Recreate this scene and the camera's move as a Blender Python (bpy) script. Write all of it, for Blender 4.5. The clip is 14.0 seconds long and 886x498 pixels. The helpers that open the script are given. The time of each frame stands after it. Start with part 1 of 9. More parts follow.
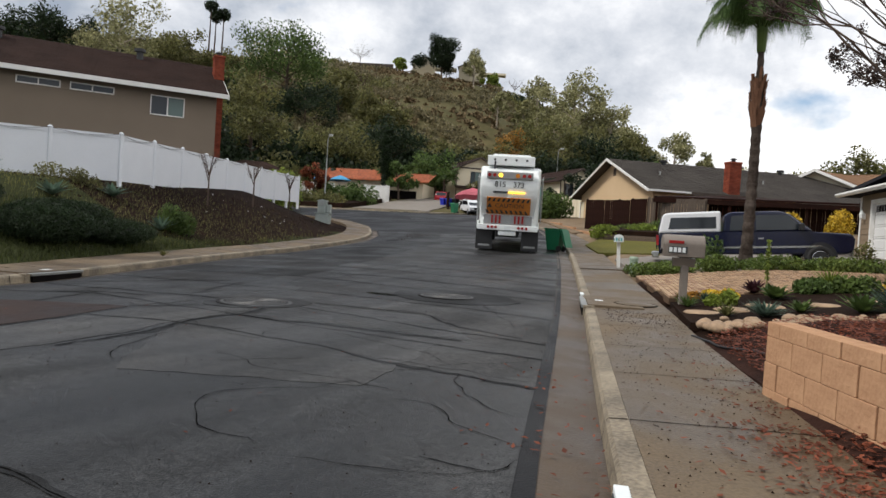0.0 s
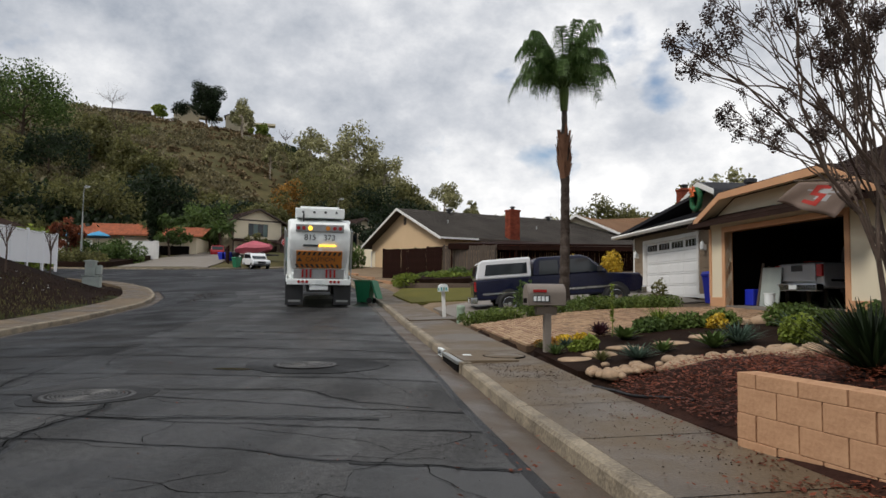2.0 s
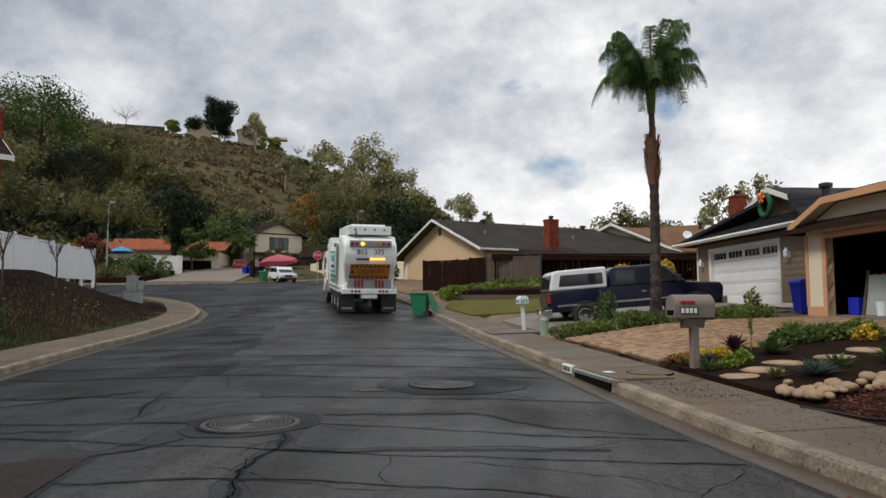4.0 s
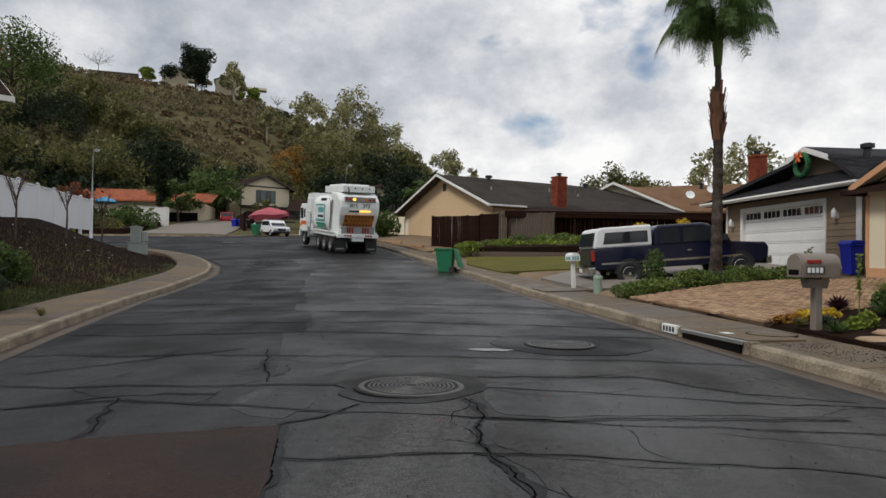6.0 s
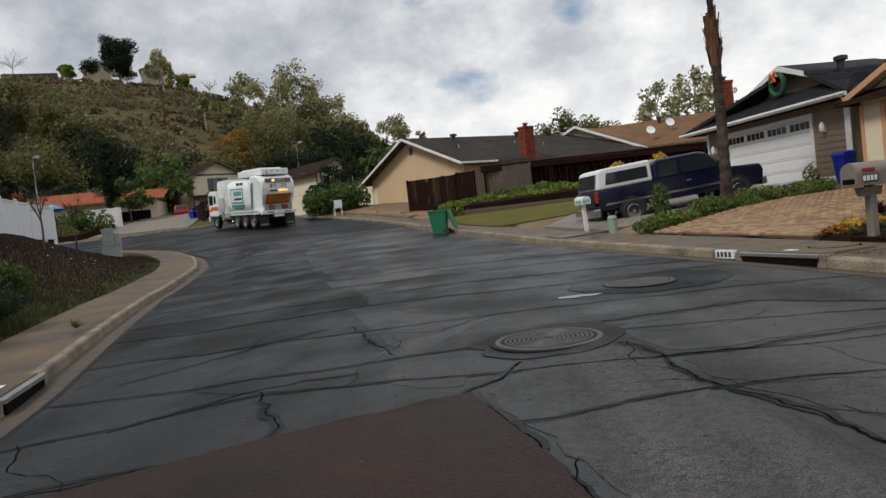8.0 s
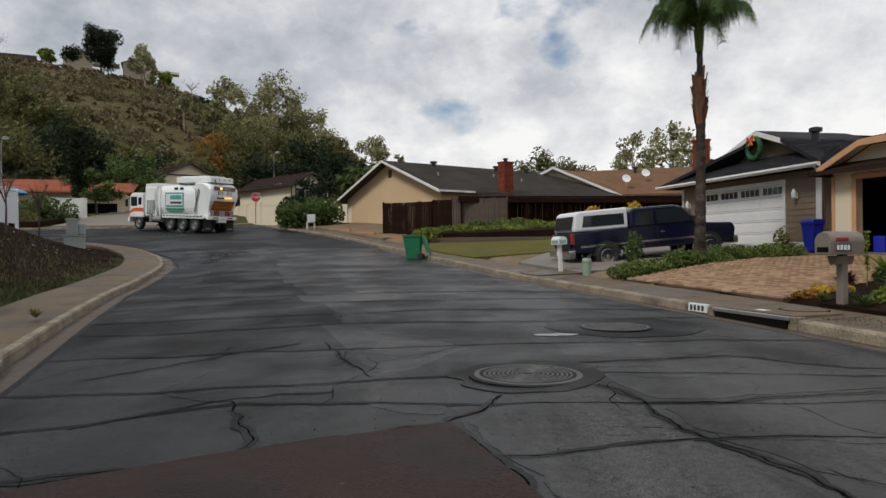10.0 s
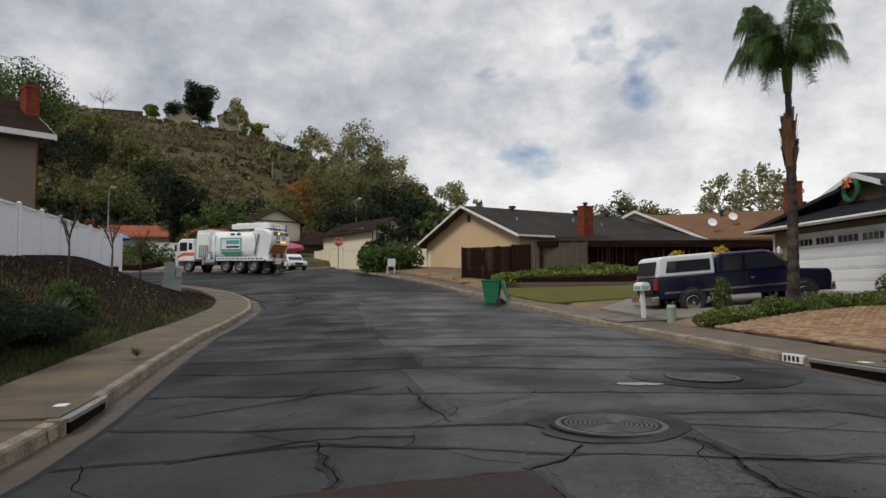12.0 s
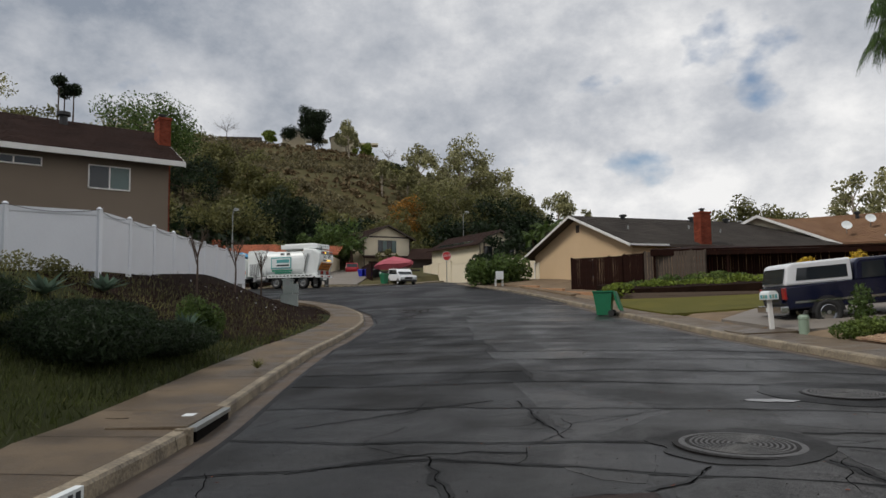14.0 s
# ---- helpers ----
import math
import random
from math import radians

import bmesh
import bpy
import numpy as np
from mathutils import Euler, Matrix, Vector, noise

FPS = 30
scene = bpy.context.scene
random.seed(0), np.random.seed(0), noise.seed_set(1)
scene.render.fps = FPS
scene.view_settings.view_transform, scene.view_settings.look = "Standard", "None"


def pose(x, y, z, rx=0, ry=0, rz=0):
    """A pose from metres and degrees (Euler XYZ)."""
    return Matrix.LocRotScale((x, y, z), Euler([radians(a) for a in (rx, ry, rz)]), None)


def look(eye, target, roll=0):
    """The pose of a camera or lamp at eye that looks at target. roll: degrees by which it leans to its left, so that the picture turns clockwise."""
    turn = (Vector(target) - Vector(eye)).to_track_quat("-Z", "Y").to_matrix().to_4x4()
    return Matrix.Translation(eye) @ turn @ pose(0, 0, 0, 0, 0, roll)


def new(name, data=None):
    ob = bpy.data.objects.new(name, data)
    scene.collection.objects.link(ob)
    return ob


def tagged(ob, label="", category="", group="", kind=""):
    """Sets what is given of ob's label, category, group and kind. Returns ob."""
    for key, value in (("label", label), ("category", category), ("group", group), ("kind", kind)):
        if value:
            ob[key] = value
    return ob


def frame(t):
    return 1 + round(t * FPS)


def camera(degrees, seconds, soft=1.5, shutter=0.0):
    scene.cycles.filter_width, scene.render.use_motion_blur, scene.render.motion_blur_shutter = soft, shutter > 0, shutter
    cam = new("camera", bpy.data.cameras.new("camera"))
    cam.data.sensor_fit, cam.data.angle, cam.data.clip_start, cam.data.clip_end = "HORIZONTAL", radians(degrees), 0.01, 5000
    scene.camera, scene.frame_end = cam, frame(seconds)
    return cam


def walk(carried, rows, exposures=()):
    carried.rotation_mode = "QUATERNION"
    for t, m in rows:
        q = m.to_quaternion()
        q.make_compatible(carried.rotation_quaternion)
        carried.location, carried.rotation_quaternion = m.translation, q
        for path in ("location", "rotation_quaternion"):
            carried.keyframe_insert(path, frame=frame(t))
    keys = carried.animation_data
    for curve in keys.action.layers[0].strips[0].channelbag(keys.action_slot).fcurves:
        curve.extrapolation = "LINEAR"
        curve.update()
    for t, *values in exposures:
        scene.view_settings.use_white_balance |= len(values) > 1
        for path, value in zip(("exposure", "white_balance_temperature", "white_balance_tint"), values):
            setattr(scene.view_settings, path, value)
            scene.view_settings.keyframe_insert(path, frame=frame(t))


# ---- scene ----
cam = camera(66.6, 14.0)

PATH = [
    (0, (9.021, -0.227, 1.248), (8.13, 1.563, 1.196), 3.7),
    (0.5, (8.607, -0.224, 1.289), (8.122, 1.716, 1.24), 1.1),
    (1, (8.26, -0.203, 1.321), (7.969, 1.776, 1.329), -1.1),
    (1.5, (7.854, -0.127, 1.348), (7.672, 1.861, 1.462), -6.5),
    (2, (7.374, -0.009, 1.338), (7.11, 1.97, 1.457), 0.6),
    (2.5, (6.884, 0.142, 1.343), (6.652, 2.123, 1.499), -0.9),
    (3, (6.35, 0.246, 1.347), (6.152, 2.236, 1.394), -0.4),
    (3.5, (5.782, 0.34, 1.358), (5.489, 2.311, 1.526), -0.2),
    (6, (3.069, 0.884, 1.304), (2.854, 2.872, 1.33), 0.8),
    (6.5, (2.506, 0.963, 1.308), (2.3, 2.952, 1.354), -2.2),
    (7, (1.955, 0.919, 1.287), (1.764, 2.91, 1.335), -2.4),
    (7.5, (1.593, 0.955, 1.289), (1.493, 2.95, 1.203), -7.0),
    (10, (1.153, 1.004, 1.292), (1.172, 3.004, 1.279), -0.5),
    (10.5, (1.141, 0.946, 1.3), (1.1, 2.945, 1.333), -0.8),
    (11, (1.128, 0.898, 1.317), (1.061, 2.896, 1.368), -1.1),
    (11.5, (1.122, 0.883, 1.326), (0.938, 2.872, 1.421), -0.4),
    (12, (1.133, 0.901, 1.31), (0.922, 2.886, 1.429), -0.1),
    (12.5, (1.131, 0.911, 1.3), (0.909, 2.896, 1.41), 0.5),
    (13, (1.074, 0.938, 1.331), (0.776, 2.912, 1.453), 0.1),
    (13.5, (1.076, 0.979, 1.317), (0.618, 2.919, 1.477), -0.2),
    (14, (1.11, 1.044, 1.293), (0.587, 2.968, 1.453), -0.8),
]
walk(cam, [(t, look(eye, target, roll)) for t, eye, target, roll in PATH], [(0, 0.5), (0.5, 0.14), (1.0, 0.22), (1.5, 0.2), (3.5, 0.14), (6, 0.04), (7.5, 0.04), (10, -0.03), (12, -0.05), (14, -0.1)])

# ---- light ----
def make_world():
    w = bpy.data.worlds.new("sky")
    scene.world = w
    w.use_nodes = True
    nt = w.node_tree
    nt.nodes.clear()
    N, L = nt.nodes.new, nt.links.new
    out, bg = N("ShaderNodeOutputWorld"), N("ShaderNodeBackground")
    sky = N("ShaderNodeTexSky")
    sky.sky_type, sky.sun_disc = "NISHITA", False
    sky.sun_elevation, sky.sun_rotation = radians(49), radians(230)
    co = N("ShaderNodeTexCoord")
    mp = N("ShaderNodeMapping")
    mp.inputs["Scale"].default_value = (1.0, 1.0, 1.45)
    mp.inputs["Location"].default_value = (0.62, 0.35, 0.18)
    L(co.outputs["Generated"], mp.inputs["Vector"])
    big = N("ShaderNodeTexNoise")
    big.inputs["Scale"].default_value, big.inputs["Detail"].default_value = 2.7, 11.0
    big.inputs["Roughness"].default_value, big.inputs["Distortion"].default_value = 0.62, 0.0
    L(mp.outputs[0], big.inputs["Vector"])
    soft = N("ShaderNodeTexNoise")
    soft.inputs["Scale"].default_value, soft.inputs["Detail"].default_value = 3.4, 6.0
    L(mp.outputs[0], soft.inputs["Vector"])
    tone = N("ShaderNodeValToRGB")
    e = tone.color_ramp.elements
    e[0].position, e[0].color = 0.34, (2.7, 3.1, 3.75, 1)
    e[1].position, e[1].color = 0.66, (9.6, 9.55, 9.5, 1)
    mid = e.new(0.5)
    mid.color = (5.7, 5.9, 6.3, 1)
    side = N("ShaderNodeVectorMath")
    side.operation = "DOT_PRODUCT"
    side.inputs[1].default_value = (0.145, 0.02, 0.0)
    L(co.outputs["Generated"], side.inputs[0])
    thick = N("ShaderNodeMath")
    thick.operation = "ADD"
    L(big.outputs["Fac"], thick.inputs[0])
    L(side.outputs["Value"], thick.inputs[1])
    L(thick.outputs[0], tone.inputs["Fac"])
    gap = N("ShaderNodeValToRGB")
    g = gap.color_ramp.elements
    g[0].position, g[0].color = 0.345, (0, 0, 0, 1)
    g[1].position, g[1].color = 0.405, (1, 1, 1, 1)
    L(soft.outputs["Fac"], gap.inputs["Fac"])
    mix = N("ShaderNodeMixRGB")
    L(gap.outputs["Color"], mix.inputs["Fac"])
    L(sky.outputs["Color"], mix.inputs["Color1"])
    L(tone.outputs["Color"], mix.inputs["Color2"])
    bg.inputs["Strength"].default_value = 0.1
    L(mix.outputs["Color"], bg.inputs["Color"])
    L(bg.outputs[0], out.inputs["Surface"])


make_world()
sun = new("sun", bpy.data.lights.new("sun", "SUN"))
sun.data.energy, sun.data.angle, sun.data.color = 2.0, radians(16), (1.0, 0.95, 0.88)
sun.matrix_world = look((-40, -33, 60), (0, 0, 0))
scene.view_settings.exposure = 0.0


# ---- materials ----
def mat(name, a, b=None, scale=3.0, rough=0.7, bump=0.2, metal=0.0, fine=40.0, spread=0.5, rough2=None, island=0.0, spec=0.5, grain=0.45, deep=0.01):
    """Two tones by a wide and a fine noise in object space, with relief and uneven gloss."""
    m = bpy.data.materials.new(name)
    m.use_nodes = True
    nt = m.node_tree
    N, L = nt.nodes.new, nt.links.new
    p = nt.nodes["Principled BSDF"]
    b = b or tuple(c * 0.75 for c in a)
    spec = min(spec, 0.06) if rough >= 0.8 else spec
    co = N("ShaderNodeTexCoord")
    n1, n2 = N("ShaderNodeTexNoise"), N("ShaderNodeTexNoise")
    for n, s, d in ((n1, scale, 5), (n2, fine, 3)):
        n.inputs["Scale"].default_value, n.inputs["Detail"].default_value = s, d
        L(co.outputs["Object"], n.inputs["Vector"])
    add = N("ShaderNodeMath")
    add.operation = "MULTIPLY_ADD"
    add.inputs[1].default_value, add.inputs[2].default_value = grain, 0.5 - 0.5 * grain
    L(n2.outputs["Fac"], add.inputs[0])
    mul = N("ShaderNodeMath")
    mul.operation = "ADD"
    L(add.outputs[0], mul.inputs[0])
    L(n1.outputs["Fac"], mul.inputs[1])
    ramp = N("ShaderNodeMapRange")
    ramp.inputs["From Min"].default_value, ramp.inputs["From Max"].default_value = 1.0 - spread * 0.5, 1.0 + spread * 0.5
    L(mul.outputs[0], ramp.inputs["Value"])
    mix = N("ShaderNodeMixRGB")
    mix.inputs["Color1"].default_value, mix.inputs["Color2"].default_value = (*b, 1), (*a, 1)
    L(ramp.outputs[0], mix.inputs["Fac"])
    col = mix.outputs["Color"]
    if island:
        geo = N("ShaderNodeNewGeometry")
        hsv = N("ShaderNodeHueSaturation")
        r = N("ShaderNodeMapRange")
        r.inputs["To Min"].default_value, r.inputs["To Max"].default_value = 1 - island, 1 + island
        L(geo.outputs["Random Per Island"], r.inputs["Value"])
        L(r.outputs[0], hsv.inputs["Value"])
        L(col, hsv.inputs["Color"])
        col = hsv.outputs["Color"]
    L(col, p.inputs["Base Color"])
    rr = N("ShaderNodeMapRange")
    rr.inputs["To Min"].default_value, rr.inputs["To Max"].default_value = rough, rough if rough2 is None else rough2
    rr.inputs["From Min"].default_value, rr.inputs["From Max"].default_value = 0.4, 0.6
    L(n1.outputs["Fac"], rr.inputs["Value"])
    L(rr.outputs[0], p.inputs["Roughness"])
    p.inputs["Metallic"].default_value = metal
    p.inputs["Specular IOR Level"].default_value = spec
    if bump:
        bp = N("ShaderNodeBump")
        bp.inputs["Strength"].default_value, bp.inputs["Distance"].default_value = bump, deep
        L(n2.outputs["Fac"], bp.inputs["Height"])
        L(bp.outputs[0], p.inputs["Normal"])
    return m


def glass_dark(name, c=(0.02, 0.025, 0.03)):
    m = mat(name, c, c, 1, 0.06, 0)
    return m


def glow(name, c, s):
    m = bpy.data.materials.new(name)
    m.use_nodes = True
    p = m.node_tree.nodes["Principled BSDF"]
    p.inputs["Base Color"].default_value = (*c, 1)
    p.inputs["Emission Color"].default_value = (*c, 1)
    p.inputs["Emission Strength"].default_value = s
    return m


def leafy(name, a, b, rough=0.55, gain=1.5):
    """Leaf blades: two tones, varied blade by blade, that let light through."""
    a, b = tuple(c * gain for c in a), tuple(c * gain for c in b)
    m = mat(name, a, b, 0.6, rough, 0, fine=5, spread=0.5, island=0.5, spec=0.25)
    nt = m.node_tree
    p, out = nt.nodes["Principled BSDF"], nt.nodes["Material Output"]
    tr, mx = nt.nodes.new("ShaderNodeBsdfTranslucent"), nt.nodes.new("ShaderNodeMixShader")
    mx.inputs["Fac"].default_value = 0.38
    nt.links.new(p.inputs["Base Color"].links[0].from_socket, tr.inputs["Color"])
    nt.links.new(p.outputs[0], mx.inputs[1])
    nt.links.new(tr.outputs[0], mx.inputs[2])
    nt.links.new(mx.outputs[0], out.inputs["Surface"])
    return m


ASPHALT = mat("wet_asphalt", (0.0168, 0.0168, 0.0182), (0.007, 0.007, 0.0077), 0.35, 0.42, 0.9, fine=70, spread=0.6, rough2=0.7, spec=0.22, grain=1.2)
ASPHALT_OLD = mat("worn_asphalt", (0.046, 0.045, 0.044), (0.026, 0.025, 0.025), 0.9, 0.48, 1.0, fine=80, spread=0.6, rough2=0.72, spec=0.25)
PATCH = mat("asphalt_patch", (0.044, 0.027, 0.022), (0.014, 0.009, 0.008), 1.2, 0.55, 1.0, fine=60, spread=0.45, rough2=0.78, spec=0.2, grain=1.4)
TAR = mat("asphalt_crack", (0.008, 0.008, 0.008), (0.005, 0.005, 0.005), 3, 1.0, 0.0, spec=0.0)
CONCRETE = mat("damp_concrete", (0.165, 0.122, 0.077), (0.062, 0.045, 0.029), 0.8, 0.36, 0.5, fine=45, spread=0.55, rough2=0.75, grain=0.7, spec=0.3)
CONCRETE_DRIVE = mat("pale_concrete", (0.2333, 0.2041, 0.1701), (0.1458, 0.1264, 0.1069), 0.7, 0.6, 0.4, fine=50, spread=0.6, rough2=0.85)
KERB = mat("kerb_concrete", (0.32, 0.265, 0.185), (0.095, 0.076, 0.055), 2.2, 0.7, 0.8, fine=30, spread=0.5, grain=0.8)
GUTTER = mat("gutter_concrete", (0.1, 0.0704, 0.0448), (0.048, 0.0344, 0.024), 1.1, 0.4, 0.5, fine=45, spread=0.6, rough2=0.7)
SOIL = mat("dark_soil", (0.023, 0.0118, 0.0074), (0.0075, 0.004, 0.0027), 2.0, 0.9, 1.0, fine=28, spread=0.6)
MULCH = mat("bark_mulch", (0.048, 0.0224, 0.016), (0.0176, 0.0088, 0.0072), 3, 0.85, 1.0, fine=30, spread=0.6)
GRASS = mat("grass", (0.04, 0.044, 0.015), (0.017, 0.0215, 0.0075), 0.7, 0.8, 1.0, fine=60, spread=0.7)
LAWN = mat("dry_lawn", (0.136, 0.12, 0.032), (0.08, 0.08, 0.024), 0.6, 0.85, 1.0, fine=60, spread=0.6)
HILL = mat("hillside_earth", (0.1207, 0.0989, 0.0483), (0.046, 0.0506, 0.023), 0.05, 0.9, 0.6, fine=0.6, spread=0.5)
BARE = mat("bare_lot_soil", (0.24, 0.18, 0.12), (0.14, 0.1, 0.066), 0.8, 0.9, 0.8, fine=25)
STUCCO_BEIGE = mat("beige_stucco", (0.62, 0.46, 0.29), (0.54, 0.39, 0.24), 0.6, 0.85, 0.4, fine=60, spread=0.9)
STUCCO_TAUPE = mat("taupe_stucco", (0.225, 0.182, 0.142), (0.19, 0.153, 0.118), 0.5, 0.85, 0.4, fine=60, spread=0.9)
STUCCO_CREAM = mat("cream_stucco", (0.74, 0.66, 0.50), (0.66, 0.58, 0.43), 0.6, 0.85, 0.4, fine=60, spread=0.9)
TRIM_PEACH = mat("peach_trim_paint", (0.62, 0.34, 0.18), (0.52, 0.28, 0.15), 1.5, 0.6, 0.15, fine=40)
TRIM_WHITE = mat("white_trim_paint", (0.8, 0.79, 0.76), (0.66, 0.65, 0.62), 1.5, 0.5, 0.1, fine=40)
TRIM_BROWN = mat("brown_trim_paint", (0.06, 0.039, 0.027), (0.042, 0.027, 0.018), 1.5, 0.6, 0.1)
SIDING = mat("tan_siding", (0.25, 0.185, 0.12), (0.2, 0.145, 0.095), 1.0, 0.65, 0.15, fine=30)
SHINGLE_GREY = mat("grey_shingles", (0.075, 0.066, 0.058), (0.04, 0.0355, 0.0315), 0.6, 0.85, 0.8, fine=12, spread=0.7)
SHINGLE_DARK = mat("charcoal_shingles", (0.044, 0.044, 0.048), (0.0224, 0.0224, 0.0256), 0.8, 0.8, 0.9, fine=14, spread=0.7)
SHINGLE_BROWN = mat("brown_shingles", (0.044, 0.026, 0.021), (0.02, 0.012, 0.01), 0.8, 0.85, 0.9, fine=14, spread=0.7)
SHINGLE_TAN = mat("tan_shingles", (0.22, 0.13, 0.075), (0.14, 0.08, 0.05), 0.6, 0.85, 0.8, fine=10, spread=0.7)
CLAY = mat("clay_roof_tile", (0.50, 0.15, 0.06), (0.34, 0.10, 0.045), 0.8, 0.75, 0.3, fine=8, island=0.25)
BRICK = mat("red_brick", (0.26, 0.066, 0.037), (0.16, 0.04, 0.025), 2.0, 0.8, 0.5, fine=30, island=0.2)
BLOCK = mat("peach_block", (0.50, 0.30, 0.175), (0.36, 0.20, 0.115), 4.0, 0.85, 0.5, fine=30, spread=0.6, grain=0.7, deep=0.012)
BLOCK_GREY = mat("grey_brown_block", (0.15, 0.115, 0.09), (0.09, 0.07, 0.055), 2, 0.85, 0.6, fine=35)
WOOD_DARK = mat("dark_stained_wood", (0.03, 0.011, 0.007), (0.0075, 0.0034, 0.0027), 2.5, 0.75, 0.4, fine=24, spread=0.7, spec=0.08)
WOOD_GREY = mat("weathered_wood", (0.1488, 0.1178, 0.093), (0.0682, 0.0527, 0.0434), 2.5, 0.8, 0.5, fine=24, spread=0.7)
VINYL = mat("white_vinyl", (0.72, 0.74, 0.78), (0.66, 0.68, 0.72), 0.7, 0.4, 0.03, fine=20)
PAINT_DOOR = mat("white_door_paint", (0.78, 0.78, 0.77), (0.70, 0.70, 0.69), 0.8, 0.45, 0.05)
GLASS = glass_dark("window_glass")
BLIND = mat("window_blind", (0.11, 0.16, 0.15), (0.085, 0.13, 0.12), 1, 0.25, 0)
# near-black that stands for shade inside openings, not a surface's own colour
SHADE_BLACK = mat("interior_shade_black", (0.009, 0.00765, 0.00675), (0.0054, 0.0045, 0.0045), 2, 0.9, 0.1)
STEEL = mat("galvanised_steel", (0.38, 0.39, 0.38), (0.28, 0.29, 0.28), 2, 0.45, 0.1, metal=0.7)
IRON_DARK = mat("dark_iron", (0.016, 0.014, 0.013), (0.007, 0.006, 0.006), 9, 0.6, 0.6, fine=60, spec=0.15)
IRON = mat("cast_iron", (0.075, 0.073, 0.07), (0.02, 0.0195, 0.019), 9, 0.42, 0.6, fine=60, spec=0.45)
CHROME = mat("chrome", (0.6, 0.6, 0.6), (0.5, 0.5, 0.5), 2, 0.18, 0, metal=1)
RUBBER = mat("tyre_rubber", (0.022, 0.022, 0.022), (0.014, 0.014, 0.014), 4, 0.75, 0.2)
PLASTIC_BLACK = mat("black_plastic", (0.02, 0.02, 0.022), (0.013, 0.013, 0.014), 3, 0.5, 0.1)
TRUCK_WHITE = mat("white_truck_paint", (0.84, 0.87, 0.86), (0.74, 0.77, 0.75), 0.9, 0.35, 0.03, fine=8)
TRUCK_GREY = mat("grey_truck_steel", (0.30, 0.31, 0.31), (0.20, 0.20, 0.20), 2, 0.5, 0.1)
ORANGE = mat("orange_paint", (0.75, 0.16, 0.03), (0.6, 0.12, 0.025), 2, 0.45, 0)
CAUTION = mat("caution_orange", (0.55, 0.20, 0.03), (0.42, 0.14, 0.02), 2, 0.5, 0)
LENS_RED = mat("red_lens", (0.35, 0.02, 0.02), (0.25, 0.012, 0.012), 2, 0.2, 0)
LENS_AMBER = glow("amber_lamp", (1.0, 0.55, 0.05), 1.6)
LENS_ORANGE = mat("orange_lens", (0.6, 0.22, 0.03), (0.5, 0.17, 0.02), 2, 0.2, 0)
SIGN_TEAL = mat("teal_sign", (0.10, 0.38, 0.38), (0.08, 0.32, 0.33), 2, 0.5, 0)
SIGN_WHITE = mat("white_sign", (0.75, 0.78, 0.78), (0.66, 0.7, 0.7), 2, 0.5, 0)
SIGN_GREEN = mat("green_sign", (0.02, 0.24, 0.15), (0.015, 0.2, 0.12), 2, 0.5, 0)
INK = mat("dark_lettering", (0.03, 0.035, 0.04), (0.025, 0.03, 0.03), 2, 0.6, 0)
GREEN_BIN = mat("green_plastic", (0.012, 0.17, 0.075), (0.01, 0.13, 0.06), 2, 0.45, 0.1)
BLUE_BIN = mat("blue_plastic", (0.015, 0.03, 0.45), (0.012, 0.024, 0.36), 2, 0.4, 0.05)
CAR_NAVY = mat("navy_car_paint", (0.0055, 0.0077, 0.03025), (0.00385, 0.0055, 0.022), 0.8, 0.16, 0)
CAR_WHITE = mat("white_car_paint", (0.75, 0.76, 0.78), (0.7, 0.71, 0.73), 0.8, 0.22, 0)
CAR_SILVER = mat("silver_car_paint", (0.42, 0.43, 0.45), (0.36, 0.37, 0.39), 0.8, 0.28, 0, metal=0.5)
CAR_RED = mat("red_car_paint", (0.4, 0.02, 0.03), (0.32, 0.015, 0.022), 0.8, 0.25, 0)
CANVAS_PINK = mat("pink_tarpaulin", (0.45, 0.09, 0.12), (0.32, 0.06, 0.085), 0.9, 0.7, 0.3)
CANVAS_BLUE = mat("blue_awning", (0.06, 0.32, 0.55), (0.04, 0.24, 0.45), 1, 0.6, 0.1)
MAILBOX = mat("grey_brown_plastic", (0.22, 0.185, 0.155), (0.16, 0.135, 0.115), 3, 0.6, 0.2)
BOX_GREEN = mat("pale_green_metal", (0.28, 0.36, 0.27), (0.22, 0.29, 0.22), 2, 0.5, 0.1)
BOX_GREY = mat("grey_green_metal", (0.351, 0.39, 0.364), (0.26, 0.2925, 0.273), 2, 0.55, 0.1)
ROCK = mat("tan_river_rock", (0.32, 0.22, 0.135), (0.17, 0.115, 0.072), 3, 0.75, 0.5, fine=25, island=0.35)
ROCK_GREY = mat("grey_boulder", (0.16, 0.15, 0.15), (0.09, 0.085, 0.085), 3, 0.8, 0.8, fine=20)
FLAG = mat("flag_cloth", (0.20, 0.15, 0.125), (0.165, 0.122, 0.10), 2, 0.85, 0.2, fine=30)
FLAG_RED = mat("flag_red", (0.36, 0.05, 0.04), (0.3, 0.04, 0.035), 2, 0.85, 0.1)
FLAG_GREY = mat("flag_grey", (0.34, 0.33, 0.33), (0.28, 0.27, 0.27), 2, 0.85, 0.1)
BARK = mat("grey_bark", (0.12, 0.09, 0.072), (0.06, 0.042, 0.033), 3, 0.85, 0.8, fine=25)
BARK_PALE = mat("pale_bark", (0.42, 0.36, 0.29), (0.24, 0.2, 0.16), 2, 0.85, 0.5, fine=12)
PALM_BARK = mat("palm_trunk_bark", (0.1, 0.082, 0.07), (0.02, 0.014, 0.011), 3, 0.9, 1.0, fine=18, spread=0.45)
